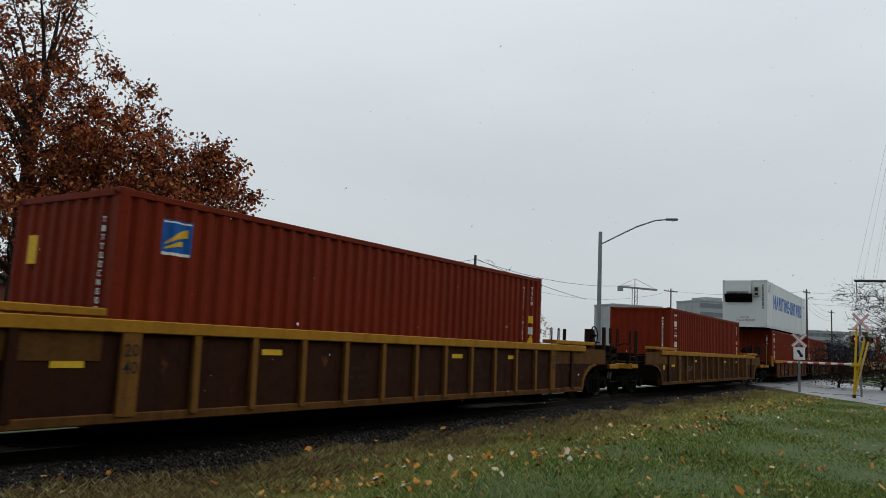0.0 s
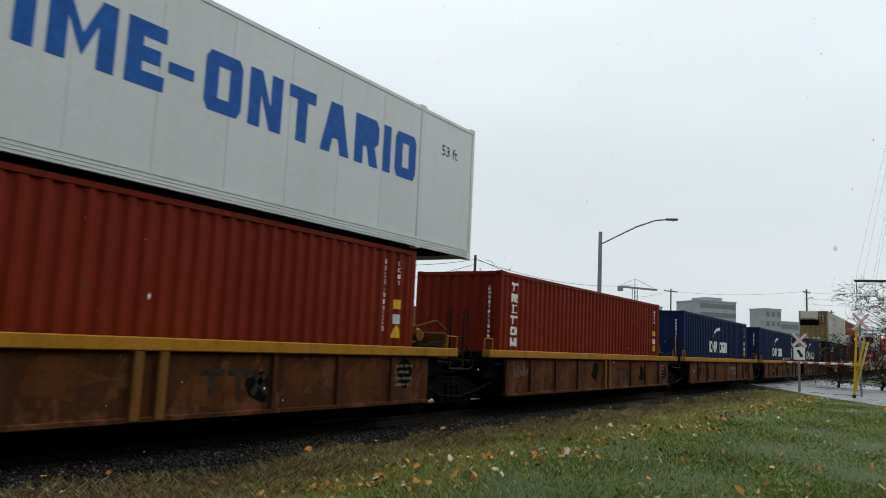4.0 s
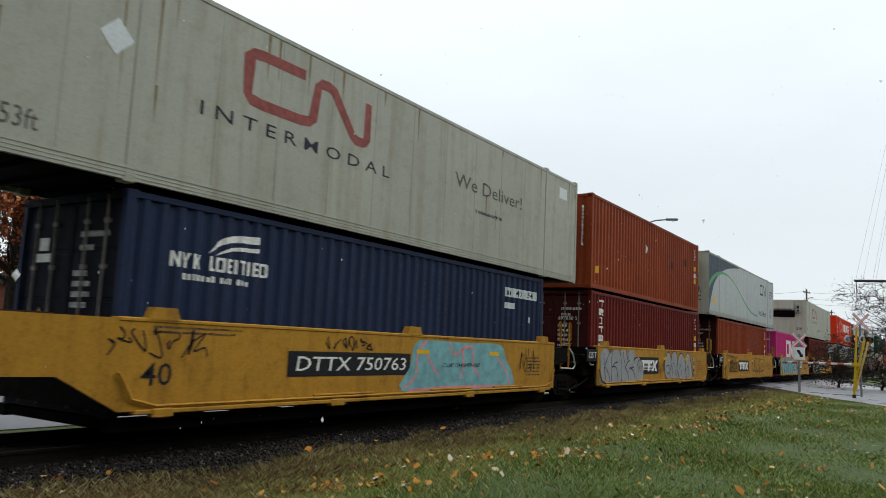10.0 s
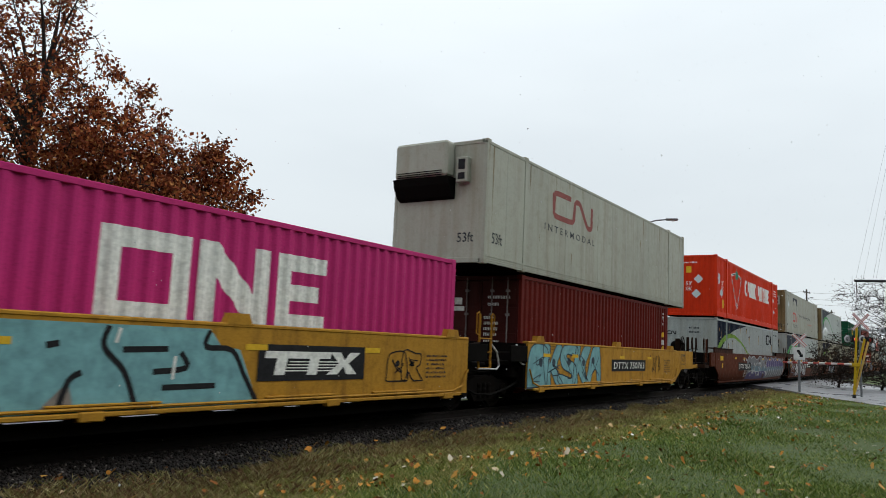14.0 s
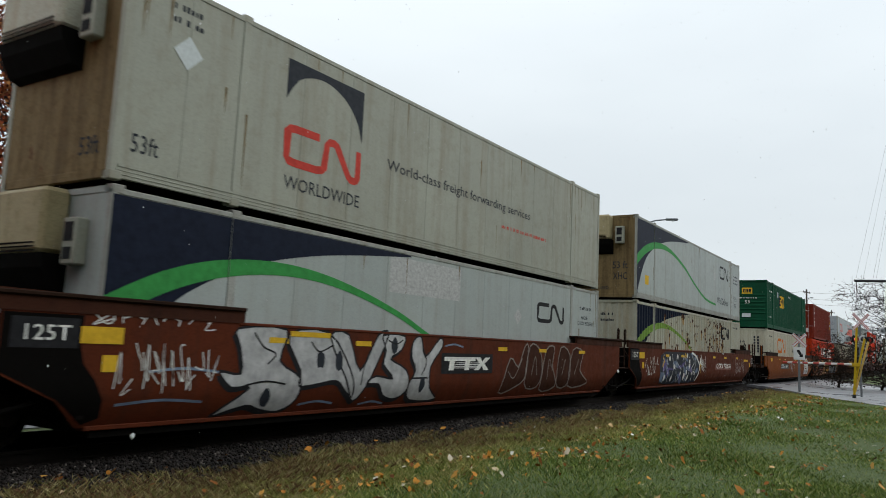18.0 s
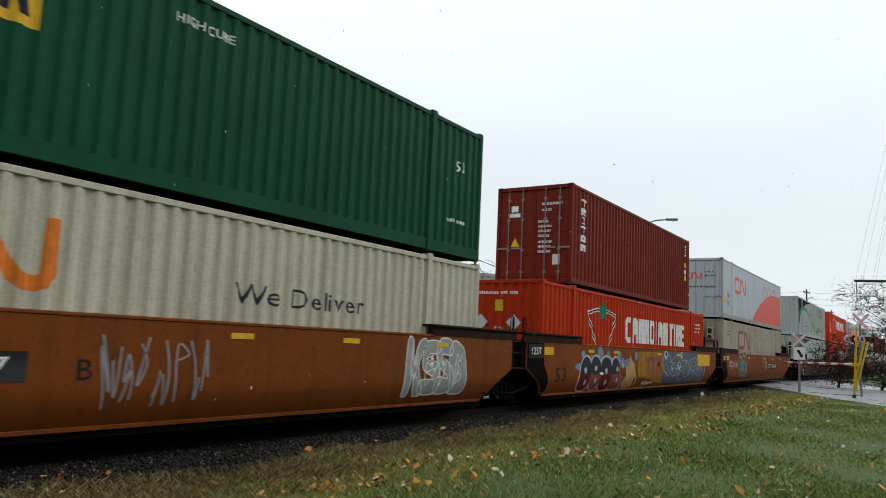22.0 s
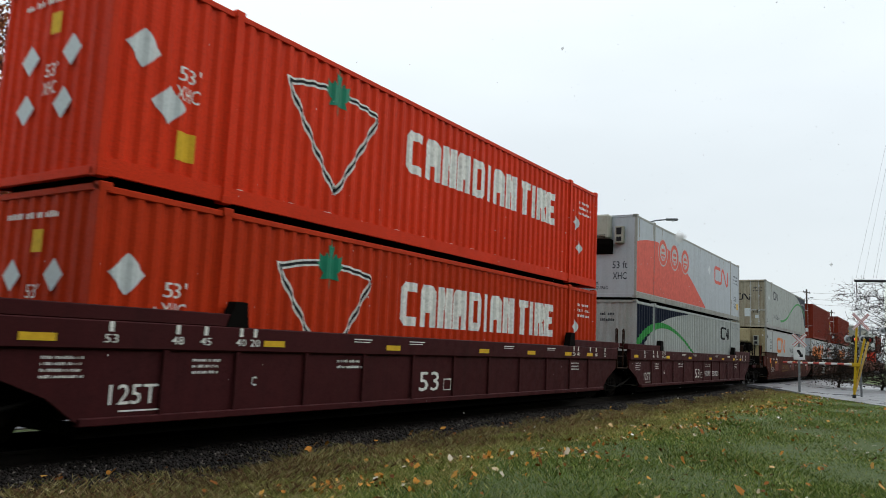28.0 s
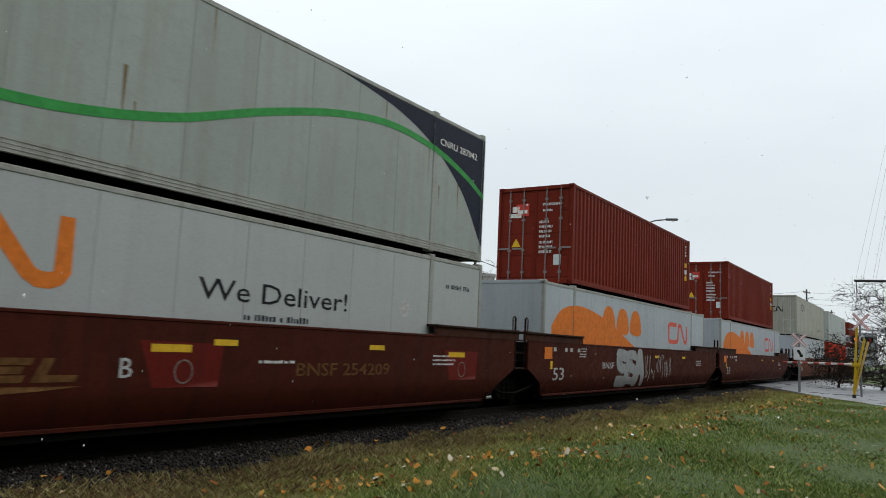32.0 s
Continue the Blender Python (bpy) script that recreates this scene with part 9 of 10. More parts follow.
def build_car_marks():
    for i in (1, 2):
        for x in (0.02, 12.2):
            cmark(i, merge(words("20", x, 1.14, 0.15, 0.20), words("40", x, 0.93, 0.15, 0.20)), "mark_black", "stencil", 0.065)
        for x, z in ((-0.85, 1.0), (2.3, 1.18), (7.5, 1.18), (9.9, 1.18)):
            cmark(i, rects([(x, x + 0.40, z, z + 0.085)]), "mark_yellow", "reflector_strip", 0.009)
        cbars(i, 4.2, 0.95, 0.6, 0.09, 3, "mark_ghost")
        cbars(i, 8.4, 0.9, 0.5, 0.08, 3, "mark_ghost")
    cmark(2, words("620470", 1.25, 0.83, 0.20, 1.0), "mark_worn")
    cmark(2, rects([(-1.9, -1.65, 0.9, 1.05)]), "mark_yellow", "reflector_strip", 0.006)
    g3 = random.Random(303)
    for i in (3, 4, 5, 6, 7):
        for a, b in zip((-0.1, 1.15, 2.6, 4.05, 6.4, 8.35, 9.8, 11.25), (0.95, 2.4, 3.85, 5.8, 8.15, 9.6, 11.05, 12.1)):
            if g3.random() < 0.75:
                m, w = (a + b) / 2 + g3.uniform(-0.1, 0.1), (b - a) * g3.uniform(0.28, 0.45)
                cmark(i, fan([(min(b, max(a, p)), min(1.18, max(0.42, q))) for p, q in blob(g3, m, g3.uniform(0.72, 0.9), w, g3.uniform(0.2, 0.4), 11, 0.4)]), "bay_rust", "rust_patch", 0.002)
            if g3.random() < 0.4:
                cmark(i, fan([(min(b, max(a, p)), min(1.19, max(0.41, q))) for p, q in blob(g3, g3.uniform(a, b), g3.uniform(0.6, 1.0), 0.3, 0.25, 9, 0.4)]), "under_black", "soot_patch", 0.003)
        if i != 6:
            scrawl(i, 0.15, 0.95, 0.75, 1.15, 5, "mark_worn", 30 + i, 0.014)
        cbars(i, 11.3, 1.0, 0.55, 0.07, 4, "mark_worn")
        cmark(i, merge(glyphs("55", 6.9, 0.62, 0.36, 0.9, 0.11, 0.1), ribbon([(7.85, 0.62), (8.15, 0.98)], 0.1), ribbon([(7.85, 0.98), (8.15, 0.62)], 0.1)), "mark_worn" if i == 5 else "mark_ghost", "brand_shape")
    cmark(3, merge(words("DTTX", 1.60, 0.55, 0.17, 0.7), words("740444", 2.62, 0.55, 0.17, 0.9)), "mark_worn")
    cmark(6, words("125-T", 0.30, 0.55, 0.17, 0.6), "mark_worn")
    cmark(7, merge(words("125-T", 0.30, 0.55, 0.17, 0.55), words("DTTX", 1.55, 0.52, 0.18, 0.75), words("740444", 2.75, 0.55, 0.17, 0.9)), "mark_worn")
    # yellow set
    for i in (8, 9, 10, 11, 12):
        yellow_tabs(i, (0.7, 2.5, 6.2, 8.9) if i != 8 else (6.15, 8.95), 1.25)
        cbars(i, 10.8, 1.2, 0.8, 0.05, 6, "mark_charcoal")
        cbars(i, 0.35, 1.50, 1.6, 0.04, 2, "mark_charcoal")
    cmark(8, rects([(2.75, 5.95, 0.86, 1.25)]), "mark_black", "number_panel")
    cmark(8, words("DTTX 750763", 2.90, 0.95, 0.22, 2.9, 0.15), "mark_white", "stencil", 0.007)
    cmark(8, words("40", 0.22, 0.78, 0.28, 0.46), "mark_black")
    cmark(8, fan(smooth([(5.75, 0.56), (5.95, 1.0), (6.1, 1.45), (6.6, 1.52), (8.0, 1.50), (9.4, 1.50), (9.7, 1.2), (10.05, 0.85), (9.95, 0.55), (8.0, 0.52)], 3, True)), "gr_cyan", "graffiti", 0.005)
    strokes(8, [[(5.8, 0.62), (6.15, 0.85), (6.2, 1.3), (6.5, 1.5)], [(6.45, 1.3), (6.75, 0.98), (6.95, 0.85)], [(7.3, 1.48), (7.5, 1.25), (7.9, 1.4), (8.2, 1.45)], [(7.75, 0.75), (7.85, 1.05), (7.8, 1.4)], [(8.2, 1.42), (8.3, 1.0), (8.55, 0.8)], [(9.3, 1.2), (9.7, 0.95), (9.95, 0.6)], [(5.9, 0.56), (7.4, 0.60), (9.8, 0.57)]], 0.05, "gr_pink", 0.007)
    cmark(8, words("LD LMT 124,400 PER UNIT", 7.05, 1.0, 0.08, 1.5), "mark_black", lift=0.010)
    scrawl(8, -0.4, 1.2, 1.1, 1.5, 7, "mark_black", 3)
    scrawl(8, 3.6, 4.8, 1.28, 1.5, 7, "mark_black", 4)
    scrawl(8, 10.4, 11.2, 0.9, 1.45, 6, "mark_black", 5)
    plate125(9)
    cmark(9, fan(smooth([(-0.05, 0.78), (0.1, 0.50), (1.0, 0.46), (3.2, 0.46), (3.93, 0.52), (3.95, 0.8), (3.85, 1.1), (3.5, 1.29), (3.13, 1.36), (2.95, 1.52), (2.5, 1.52), (2.37, 1.36), (2.2, 1.51), (1.75, 1.50), (1.63, 1.42), (1.5, 1.52), (1.05, 1.50), (0.85, 1.38), (0.6, 1.52), (0.2, 1.5), (0.02, 1.3), (0.08, 1.0)], 3, True)), "gr_silver", "graffiti", 0.012)
    strokes(9, [[(0.95, 0.5), (0.98, 0.95), (0.93, 1.2), (1.05, 1.5)], [(0.95, 0.95), (1.25, 1.12), (1.5, 1.14)], [(1.0, 1.0), (1.35, 0.98), (1.5, 0.7), (1.5, 0.5)], [(1.65, 1.48), (1.75, 1.3), (1.85, 0.9), (1.84, 0.5)], [(1.95, 1.48), (2.05, 1.2), (2.1, 1.1)], [(2.22, 1.5), (2.3, 1.35), (2.4, 1.25), (2.5, 1.52)], [(2.15, 0.98), (2.4, 1.15), (2.6, 1.2)], [(2.15, 0.98), (2.4, 0.8), (2.5, 0.6)], [(2.55, 0.95), (2.85, 0.98), (3.0, 1.0)], [(2.6, 0.98), (2.95, 0.85), (3.1, 0.6)], [(3.1, 1.34), (2.95, 1.2), (3.2, 1.3), (3.4, 1.28)], [(3.25, 1.0), (3.5, 1.22), (3.8, 1.14), (3.95, 0.8), (3.95, 0.55)], [(0.3, 1.45), (0.35, 1.0), (0.5, 0.6)], [(0.4, 1.05), (0.65, 1.3), (0.75, 1.48)], [(0.42, 1.0), (0.7, 0.8), (0.8, 0.55)]], 0.034, "mark_navy", 0.0145)
    scrawl(9, 3.4, 3.8, 0.8, 1.1, 4, "mark_navy", 6, 0.014, 0.015)
    plate_logo(9, 3.52, 5.62, 0.76, 1.32)
    piece(9, [[(6.35, 0.9), (6.45, 1.3), (6.7, 1.52), (7.0, 1.45), (7.15, 1.1), (7.3, 0.85), (7.2, 0.55), (6.6, 0.56)], [(7.0, 0.6), (7.1, 1.1), (7.3, 1.5), (7.75, 1.54), (7.95, 1.3), (7.9, 0.9), (8.2, 0.6), (7.6, 0.5)], [(7.9, 0.6), (8.0, 1.2), (8.3, 1.48), (8.7, 1.46), (8.95, 1.2), (9.1, 0.8), (9.1, 0.5), (8.4, 0.5)], [(9.0, 0.55), (9.05, 1.1), (9.2, 1.5), (9.55, 1.5), (9.8, 1.2), (10.0, 0.8), (10.05, 0.52), (9.5, 0.48)]], "gr_silver", "mark_black", 0.036, None, 0.005)
    strokes(9, [[(6.5, 1.0), (6.8, 1.05), (7.0, 0.85), (6.7, 0.75), (6.55, 0.85)], [(7.2, 0.85), (7.45, 1.15), (7.7, 0.8), (7.75, 0.55)], [(8.1, 0.6), (8.3, 1.1), (8.55, 0.7)], [(9.2, 0.6), (9.4, 1.05), (9.6, 0.6)]], 0.03, "mark_black", 0.0095)
    piece(9, [[(10.1, 1.3), (10.25, 1.42), (10.42, 1.3), (10.3, 1.15)], [(10.15, 1.02), (10.3, 1.1), (10.45, 1.0), (10.3, 0.85)], [(10.1, 0.75), (10.2, 0.85), (10.3, 0.75), (10.2, 0.62)]], "gr_silver", "mark_black", 0.03, None, 0.005)
    scrawl(9, 5.7, 6.35, 0.75, 1.25, 6, "mark_black", 8)
    plate125(10)
    cmark(10, words("40", 0.1, 0.82, 0.26, 0.42), "mark_black")
    bubble(10, 1.0, 2.75, 0.75, 1.45, 4, None, "mark_black", 9, 0.04)
    plate_logo(10, 3.0, 5.48, 0.76, 1.31)
    piece(10, [[(6.3, 1.35), (6.7, 1.42), (7.0, 1.3), (6.85, 1.1), (7.0, 0.85), (6.7, 0.78), (6.45, 0.9), (6.55, 1.1)], [(6.95, 1.1), (7.1, 1.4), (7.5, 1.42), (7.55, 1.15), (7.4, 0.85), (7.1, 0.78)], [(7.5, 0.85), (7.6, 1.38), (8.0, 1.42), (8.2, 1.2), (7.95, 1.0), (8.05, 0.8), (7.7, 0.76)], [(8.2, 1.3), (8.75, 1.38), (8.7, 1.15), (8.55, 0.76), (8.3, 0.78)], [(8.75, 0.8), (8.8, 1.35), (9.15, 1.36), (9.25, 1.1), (9.2, 0.8)], [(9.2, 0.82), (9.25, 1.34), (9.65, 1.34), (9.8, 1.1), (9.6, 0.84)]], "car_yellow", "mark_black", 0.03, "mark_black", 0.006)
    scrawl(10, 10.0, 11.2, 0.85, 1.25, 6, "mark_black", 11)
    plate125(11)
    cmark(11, rects([(-0.1, 0.6, 0.5, 1.5)]), "gr_tan", "graffiti", 0.004)
    cmark(11, fan([(0.3, 0.48), (0.28, 1.52), (5.55, 1.52), (5.75, 1.3), (6.1, 1.25), (6.5, 0.49)]), "gr_cyan", "graffiti", 0.006)
    strokes(11, [[(0.35, 0.5), (0.32, 1.0), (0.4, 1.5)], [(1.15, 1.5), (1.0, 1.25), (0.85, 1.12)], [(1.0, 1.05), (1.25, 0.9)], [(1.05, 0.5), (1.1, 0.75), (1.25, 0.95)], [(1.6, 1.5), (1.55, 1.25), (1.8, 1.0), (2.0, 0.5)], [(2.55, 1.5), (2.75, 1.25), (2.75, 0.9), (2.85, 0.5)], [(2.1, 0.98), (2.3, 1.0)], [(2.2, 0.5), (2.3, 0.8)], [(3.3, 1.25), (3.45, 1.28)], [(3.5, 0.52), (3.6, 0.85), (3.75, 0.95)], [(4.05, 1.5), (4.0, 1.25), (4.3, 0.95), (4.5, 0.5)], [(4.25, 1.22), (4.9, 1.24)], [(4.7, 0.95), (5.2, 1.0), (5.1, 1.2)], [(4.85, 0.75), (5.7, 0.76)], [(5.55, 1.5), (5.5, 1.28), (5.95, 1.24), (6.2, 0.9), (6.48, 0.5)]], 0.075, "mark_black", 0.009, 4)
    strokes(11, [[(1.05, 1.5), (0.98, 1.3)], [(1.75, 1.45), (1.7, 1.25)], [(4.2, 1.48), (4.15, 1.3)], [(5.0, 0.85), (5.02, 1.15)]], 0.045, "mark_white", 0.0095)
    for q in ([(0.95, 0.72), (1.15, 0.5), (1.35, 0.5), (1.2, 0.95)], [(2.05, 0.9), (2.35, 0.95), (2.25, 0.72)], [(3.25, 0.5), (3.7, 0.5), (3.6, 0.85)]):
        cmark(11, fan(q), "gr_bone", "graffiti", 0.0085)
    plate_logo(11, 6.45, 8.9, 0.80, 1.34)
    bubble(11, 9.6, 10.6, 0.75, 1.3, 2, None, "mark_black", 13, 0.025)
    bubble(12, 0.0, 4.6, 0.50, 1.54, 5, "gr_cyan", "mark_slate", 14, 0.034)
    cmark(12, rects([(5.5, 8.7, 0.86, 1.22)]), "mark_black", "number_panel")
    cmark(12, words("DTTX 750763", 5.65, 0.94, 0.20, 2.9, 0.15), "mark_white", "stencil", 0.007)
    scrawl(12, 9.2, 10.4, 0.7, 1.4, 6, "mark_black", 15)
    cmark(12, ribbon([(12.95, 1.10), (13.52, 1.10), (13.52, 1.45), (12.95, 1.45)], 0.03, True), "mark_charcoal", "plate_frame", 0.006)
    cbars(12, 13.02, 1.36, 0.42, 0.05, 3, "mark_charcoal")
    # red-brown set
    for i in (13, 14, 15):
        yellow_tabs(i, (2.6, 4.6, 9.6, 11.7, 14.2), 1.36)
        cmark(i, rects([(-0.35, 0.2, 1.28, 1.48)]), "mark_yellow", "reflector_strip", 0.008)
        cmark(i, rects([(-0.05, 0.15, 0.95, 1.15)]), "mark_yellow", "reflector_strip", 0.008)
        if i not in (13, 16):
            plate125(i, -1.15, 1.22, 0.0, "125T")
            end_black(i)
    cmark(13, fan([(5.35, 0.4), (5.4, 0.9), (5.5, 1.35), (6.05, 1.58), (6.6, 1.44), (7.23, 1.58), (7.86, 1.41), (8.4, 1.45), (8.8, 1.58), (9.3, 1.57), (9.75, 1.44), (10.3, 1.58), (10.75, 1.57), (11.2, 1.41), (11.46, 1.57), (12.0, 1.4), (12.2, 1.57), (12.6, 1.55), (13.2, 1.47), (13.9, 1.57), (14.7, 1.44), (15.1, 1.53), (16.2, 1.35), (16.65, 1.2), (16.7, 0.8), (16.2, 0.42), (10.8, 0.33), (5.9, 0.34)]), "gr_ash", "graffiti", 0.0045)
    for q in ([(10.7, 0.98), (10.9, 1.42), (11.2, 1.36), (11.46, 1.5), (12.0, 1.35), (12.25, 1.5), (13.2, 1.42), (13.9, 1.5), (14.7, 1.38), (15.1, 1.46), (16.4, 1.2), (16.5, 1.0)], [(5.4, 0.36), (5.6, 0.62), (6.4, 0.72), (7.6, 0.72), (8.4, 0.7), (9.4, 0.75), (10.6, 0.72), (10.62, 0.33), (7.0, 0.33)]):
        cmark(13, fan(q), "gr_plum", "graffiti", 0.0055)
    cmark(13, fan([(6.5, 0.80), (6.5, 1.05), (8.3, 1.02), (10.6, 0.98), (16.5, 1.02), (16.6, 0.82), (10.6, 0.76), (8.0, 0.74)]), "gr_teal", "graffiti", 0.006)
    g13 = random.Random(22)
    for n in range(34):
        x = 5.7 + n * 0.155 + g13.uniform(-0.1, 0.1)
        z, ln, sl = g13.uniform(0.55, 1.35), g13.uniform(0.3, 0.75), g13.uniform(-0.35, 0.35)
        w = g13.uniform(0.05, 0.12)
        q = [(x, z - w), (x + ln * 0.5, z + sl * 0.5 - w * 0.6), (x + ln, z + sl), (x + ln * 0.45, z + sl * 0.5 + w)]
        cmark(13, fan([(a, min(1.56, max(0.36, b))) for a, b in q]), g13.choice(("gr_chalk", "gr_chalk", "gr_ash", "gr_bone")), "graffiti", 0.007 + 0.0004 * (n % 4))
    for n in range(9):
        x = 10.75 + n * 0.66
        strokes(13, [[(x, 0.9), (x + 0.12, 1.25), (x + 0.25, 1.52)], [(x + 0.25, 1.52), (x + 0.4, 1.35), (x + 0.62, 1.44)]], 0.05, "gr_chalk", 0.0088, 3)
        q = [(x + 0.1, 0.42), (x + 0.3, 0.62), (x + 0.22, 0.95), (x + 0.42, 0.80), (x + 0.4, 0.55)]
        cmark(13, fan(q), "gr_chalk", "graffiti", 0.0084)
        cmark(13, fan([(x + 0.05, 0.95), (x + 0.2, 1.06), (x + 0.22, 0.88)]), "car_redbrown", "graffiti", 0.009)
    strokes(13, [[(5.5, 1.3), (6.05, 1.56), (6.6, 1.42), (7.23, 1.56), (7.86, 1.39), (8.4, 1.43), (8.8, 1.56), (9.3, 1.55), (9.75, 1.42), (10.3, 1.56)], [(5.9, 0.72), (6.8, 0.82), (7.6, 0.72), (8.5, 0.74)], [(7.0, 0.6), (7.4, 0.95), (8.2, 1.2), (8.7, 1.1)], [(8.2, 0.5), (8.9, 0.9), (9.5, 1.35), (10.0, 1.2)]], 0.035, "gr_chalk", 0.009, 2)
    for q in ([(8.48, 1.32), (8.72, 1.42), (8.85, 1.33), (8.67, 1.2)], [(9.7, 0.66), (9.97, 0.56), (10.26, 0.7), (10.34, 0.35), (9.8, 0.34)], [(10.35, 1.18), (10.62, 1.32), (10.58, 1.08)]):
        cmark(13, fan(q), "door_brown", "graffiti", 0.0095)
    cmark(13, fan([(3.4, 0.80), (3.4, 1.22), (5.75, 1.15), (6.12, 1.25), (6.46, 1.16), (6.5, 0.78), (6.1, 0.82)]), "mark_black", "number_panel", 0.011)
    cmark(13, words("DTTX 723626", 3.5, 0.90, 0.22, 2.72, 0.15), "mark_white", "stencil", 0.0125)
    cmark(13, words("B", 6.86, 0.85, 0.25, 0.24), "mark_black", lift=0.0125)
    scrawl(13, 4.6, 5.5, 1.25, 1.5, 5, "mark_white", 23)
    scrawl(13, 4.7, 5.4, 0.45, 0.8, 4, "mark_white", 24)
    piece(14, [[(2.0, 1.55), (2.95, 1.57), (2.85, 1.1), (3.3, 0.85), (3.3, 0.5), (3.0, 0.33), (2.6, 0.38), (2.3, 0.45), (1.73, 0.33), (2.3, 0.72), (1.95, 0.72), (1.72, 0.95), (2.1, 0.92), (2.05, 1.3)],
               [(3.0, 1.5), (3.9, 1.56), (4.5, 0.95), (4.65, 0.5), (4.4, 0.62), (4.15, 0.78), (3.6, 0.72), (3.3, 0.72), (3.3, 0.95)],
               [(3.95, 1.5), (4.4, 1.54), (4.75, 0.95), (5.2, 1.56), (5.5, 1.57), (5.0, 0.75), (4.7, 0.42), (4.4, 0.8)],
               [(5.45, 1.3), (5.35, 1.57), (6.0, 1.57), (5.9, 1.3), (5.6, 1.15), (6.1, 0.95), (6.2, 0.6), (5.9, 0.42), (5.5, 0.5), (5.3, 0.7), (4.95, 0.72), (5.2, 0.85), (5.7, 0.8), (5.4, 1.05)],
               [(6.3, 1.5), (6.55, 1.57), (6.7, 1.2), (7.2, 1.57), (7.3, 1.4), (6.9, 1.0), (6.95, 0.6), (7.3, 0.36), (6.4, 0.38), (6.2, 0.65), (6.4, 0.95), (6.25, 1.2)]], "gr_chalk", "mark_black", 0.036, "mark_black", 0.007)
    for x, z in ((2.65, 0.55), (3.75, 1.12), (4.2, 1.1), (5.7, 1.38), (6.65, 0.68)):
        cmark(14, fan(blob(RN, x, z, 0.10, 0.15, 8)), "mark_charcoal", "graffiti", 0.011)
    strokes(14, [[(2.3, 1.5), (2.5, 1.3), (2.75, 1.2), (2.6, 1.05)], [(2.2, 0.75), (2.6, 0.8), (3.0, 0.75)], [(3.5, 1.4), (3.7, 1.25), (4.0, 1.35)], [(5.0, 1.3), (4.85, 1.0), (4.8, 0.7)], [(5.5, 1.48), (5.75, 1.42), (5.95, 1.5)], [(6.6, 1.4), (6.75, 1.1), (6.6, 0.85)]], 0.026, "mark_black", 0.0115)
    for x0, x1, z in ((3.4, 4.2, 0.42), (4.9, 5.6, 0.36), (0.6, 1.7, 0.95), (0.2, 1.5, 0.55), (7.4, 8.1, 1.42)):
        strokes(14, [[(x0, z), ((x0 + x1) / 2, z + 0.04), (x1, z - 0.01)]], 0.035, "gr_mist", 0.005)
    plate_logo(14, 7.28, 9.36, 0.87, 1.28)
    piece(14, [[(9.85, 0.42), (10.2, 1.2), (10.6, 1.0), (10.9, 1.45), (11.1, 1.5), (11.0, 0.8), (10.6, 0.55)], [(11.0, 0.6), (11.2, 1.5), (11.7, 1.45), (11.9, 1.0), (11.7, 0.5)], [(11.9, 0.45), (12.1, 1.4), (12.6, 1.5), (12.5, 1.0), (12.8, 0.5)], [(12.8, 0.6), (13.0, 1.5), (13.6, 1.3), (13.5, 0.5)], [(13.6, 0.5), (13.8, 1.45), (14.5, 1.4), (14.3, 0.9), (14.9, 0.55)]], "car_grime", "gr_bone", 0.036, None, 0.005)
    strokes(14, [[(10.1, 0.9), (10.4, 0.75), (10.8, 1.2)], [(11.3, 0.8), (11.5, 1.25), (11.6, 0.8)], [(12.2, 0.7), (12.3, 1.2), (12.5, 0.9)], [(13.1, 0.8), (13.3, 1.2)], [(13.9, 0.8), (14.2, 1.2)]], 0.022, "gr_bone", 0.009)
    cmark(14, rects([(3.03, 3.94, 1.47, 1.55)]), "mark_yellow", "reflector_strip", 0.013)
    scrawl(14, 0.1, 1.7, 0.65, 1.35, 12, "mark_white", 28, 0.016)
    scrawl(14, -0.2, 1.6, 1.5, 1.72, 7, "mark_white", 29, 0.016)
    cmark(15, fan([(1.9, 0.9), (2.1, 0.40), (2.8, 0.36), (6.9, 0.37), (7.15, 0.7), (7.42, 1.05), (7.2, 1.35), (6.7, 1.5), (6.3, 1.55), (2.6, 1.55), (2.0, 1.4)]), "gr_night", "graffiti", 0.005)
    shards(15, 2.0, 7.0, 0.45, 1.5, 26, ["gr_steel", "gr_violet"], 32, (0.2, 0.5), 0.006)
    cmark(15, ribbon(smooth([(6.1, 1.56), (6.75, 1.42), (7.1, 1.2), (7.3, 1.02), (7.12, 0.72), (6.85, 0.40)], 6), 0.085), "mark_white", "graffiti_outline", 0.010)
    g15 = random.Random(31)
    cmark(15, merge(*[ribbon(smooth([(x, 1.48 - 0.1 * g15.random()), (x + g15.uniform(-0.2, 0.25), 1.15), (x + g15.uniform(-0.25, 0.3), 0.85), (x + g15.uniform(-0.3, 0.2), 0.42)], 6), 0.024) for x in (2.4, 2.9, 3.4, 3.9, 4.3, 4.9, 5.3, 5.75, 6.2, 6.6)]), "mark_white", "graffiti_outline", 0.009)
    cmark(15, merge(*[fan(blob(g15, x, z, r, r * 1.1, 9, 0.15)) for x, z, r in ((2.5, 0.6, 0.11), (3.1, 1.3, 0.09), (3.35, 0.55, 0.10), (3.7, 1.0, 0.08), (4.1, 1.38, 0.08), (4.45, 0.75, 0.07), (5.0, 0.62, 0.13), (5.3, 0.78, 0.09), (5.55, 0.55, 0.11), (5.45, 1.42, 0.09), (5.75, 1.2, 0.08), (5.72, 1.02, 0.09), (7.45, 1.22, 0.13))]), "mark_white", "graffiti", 0.0105)
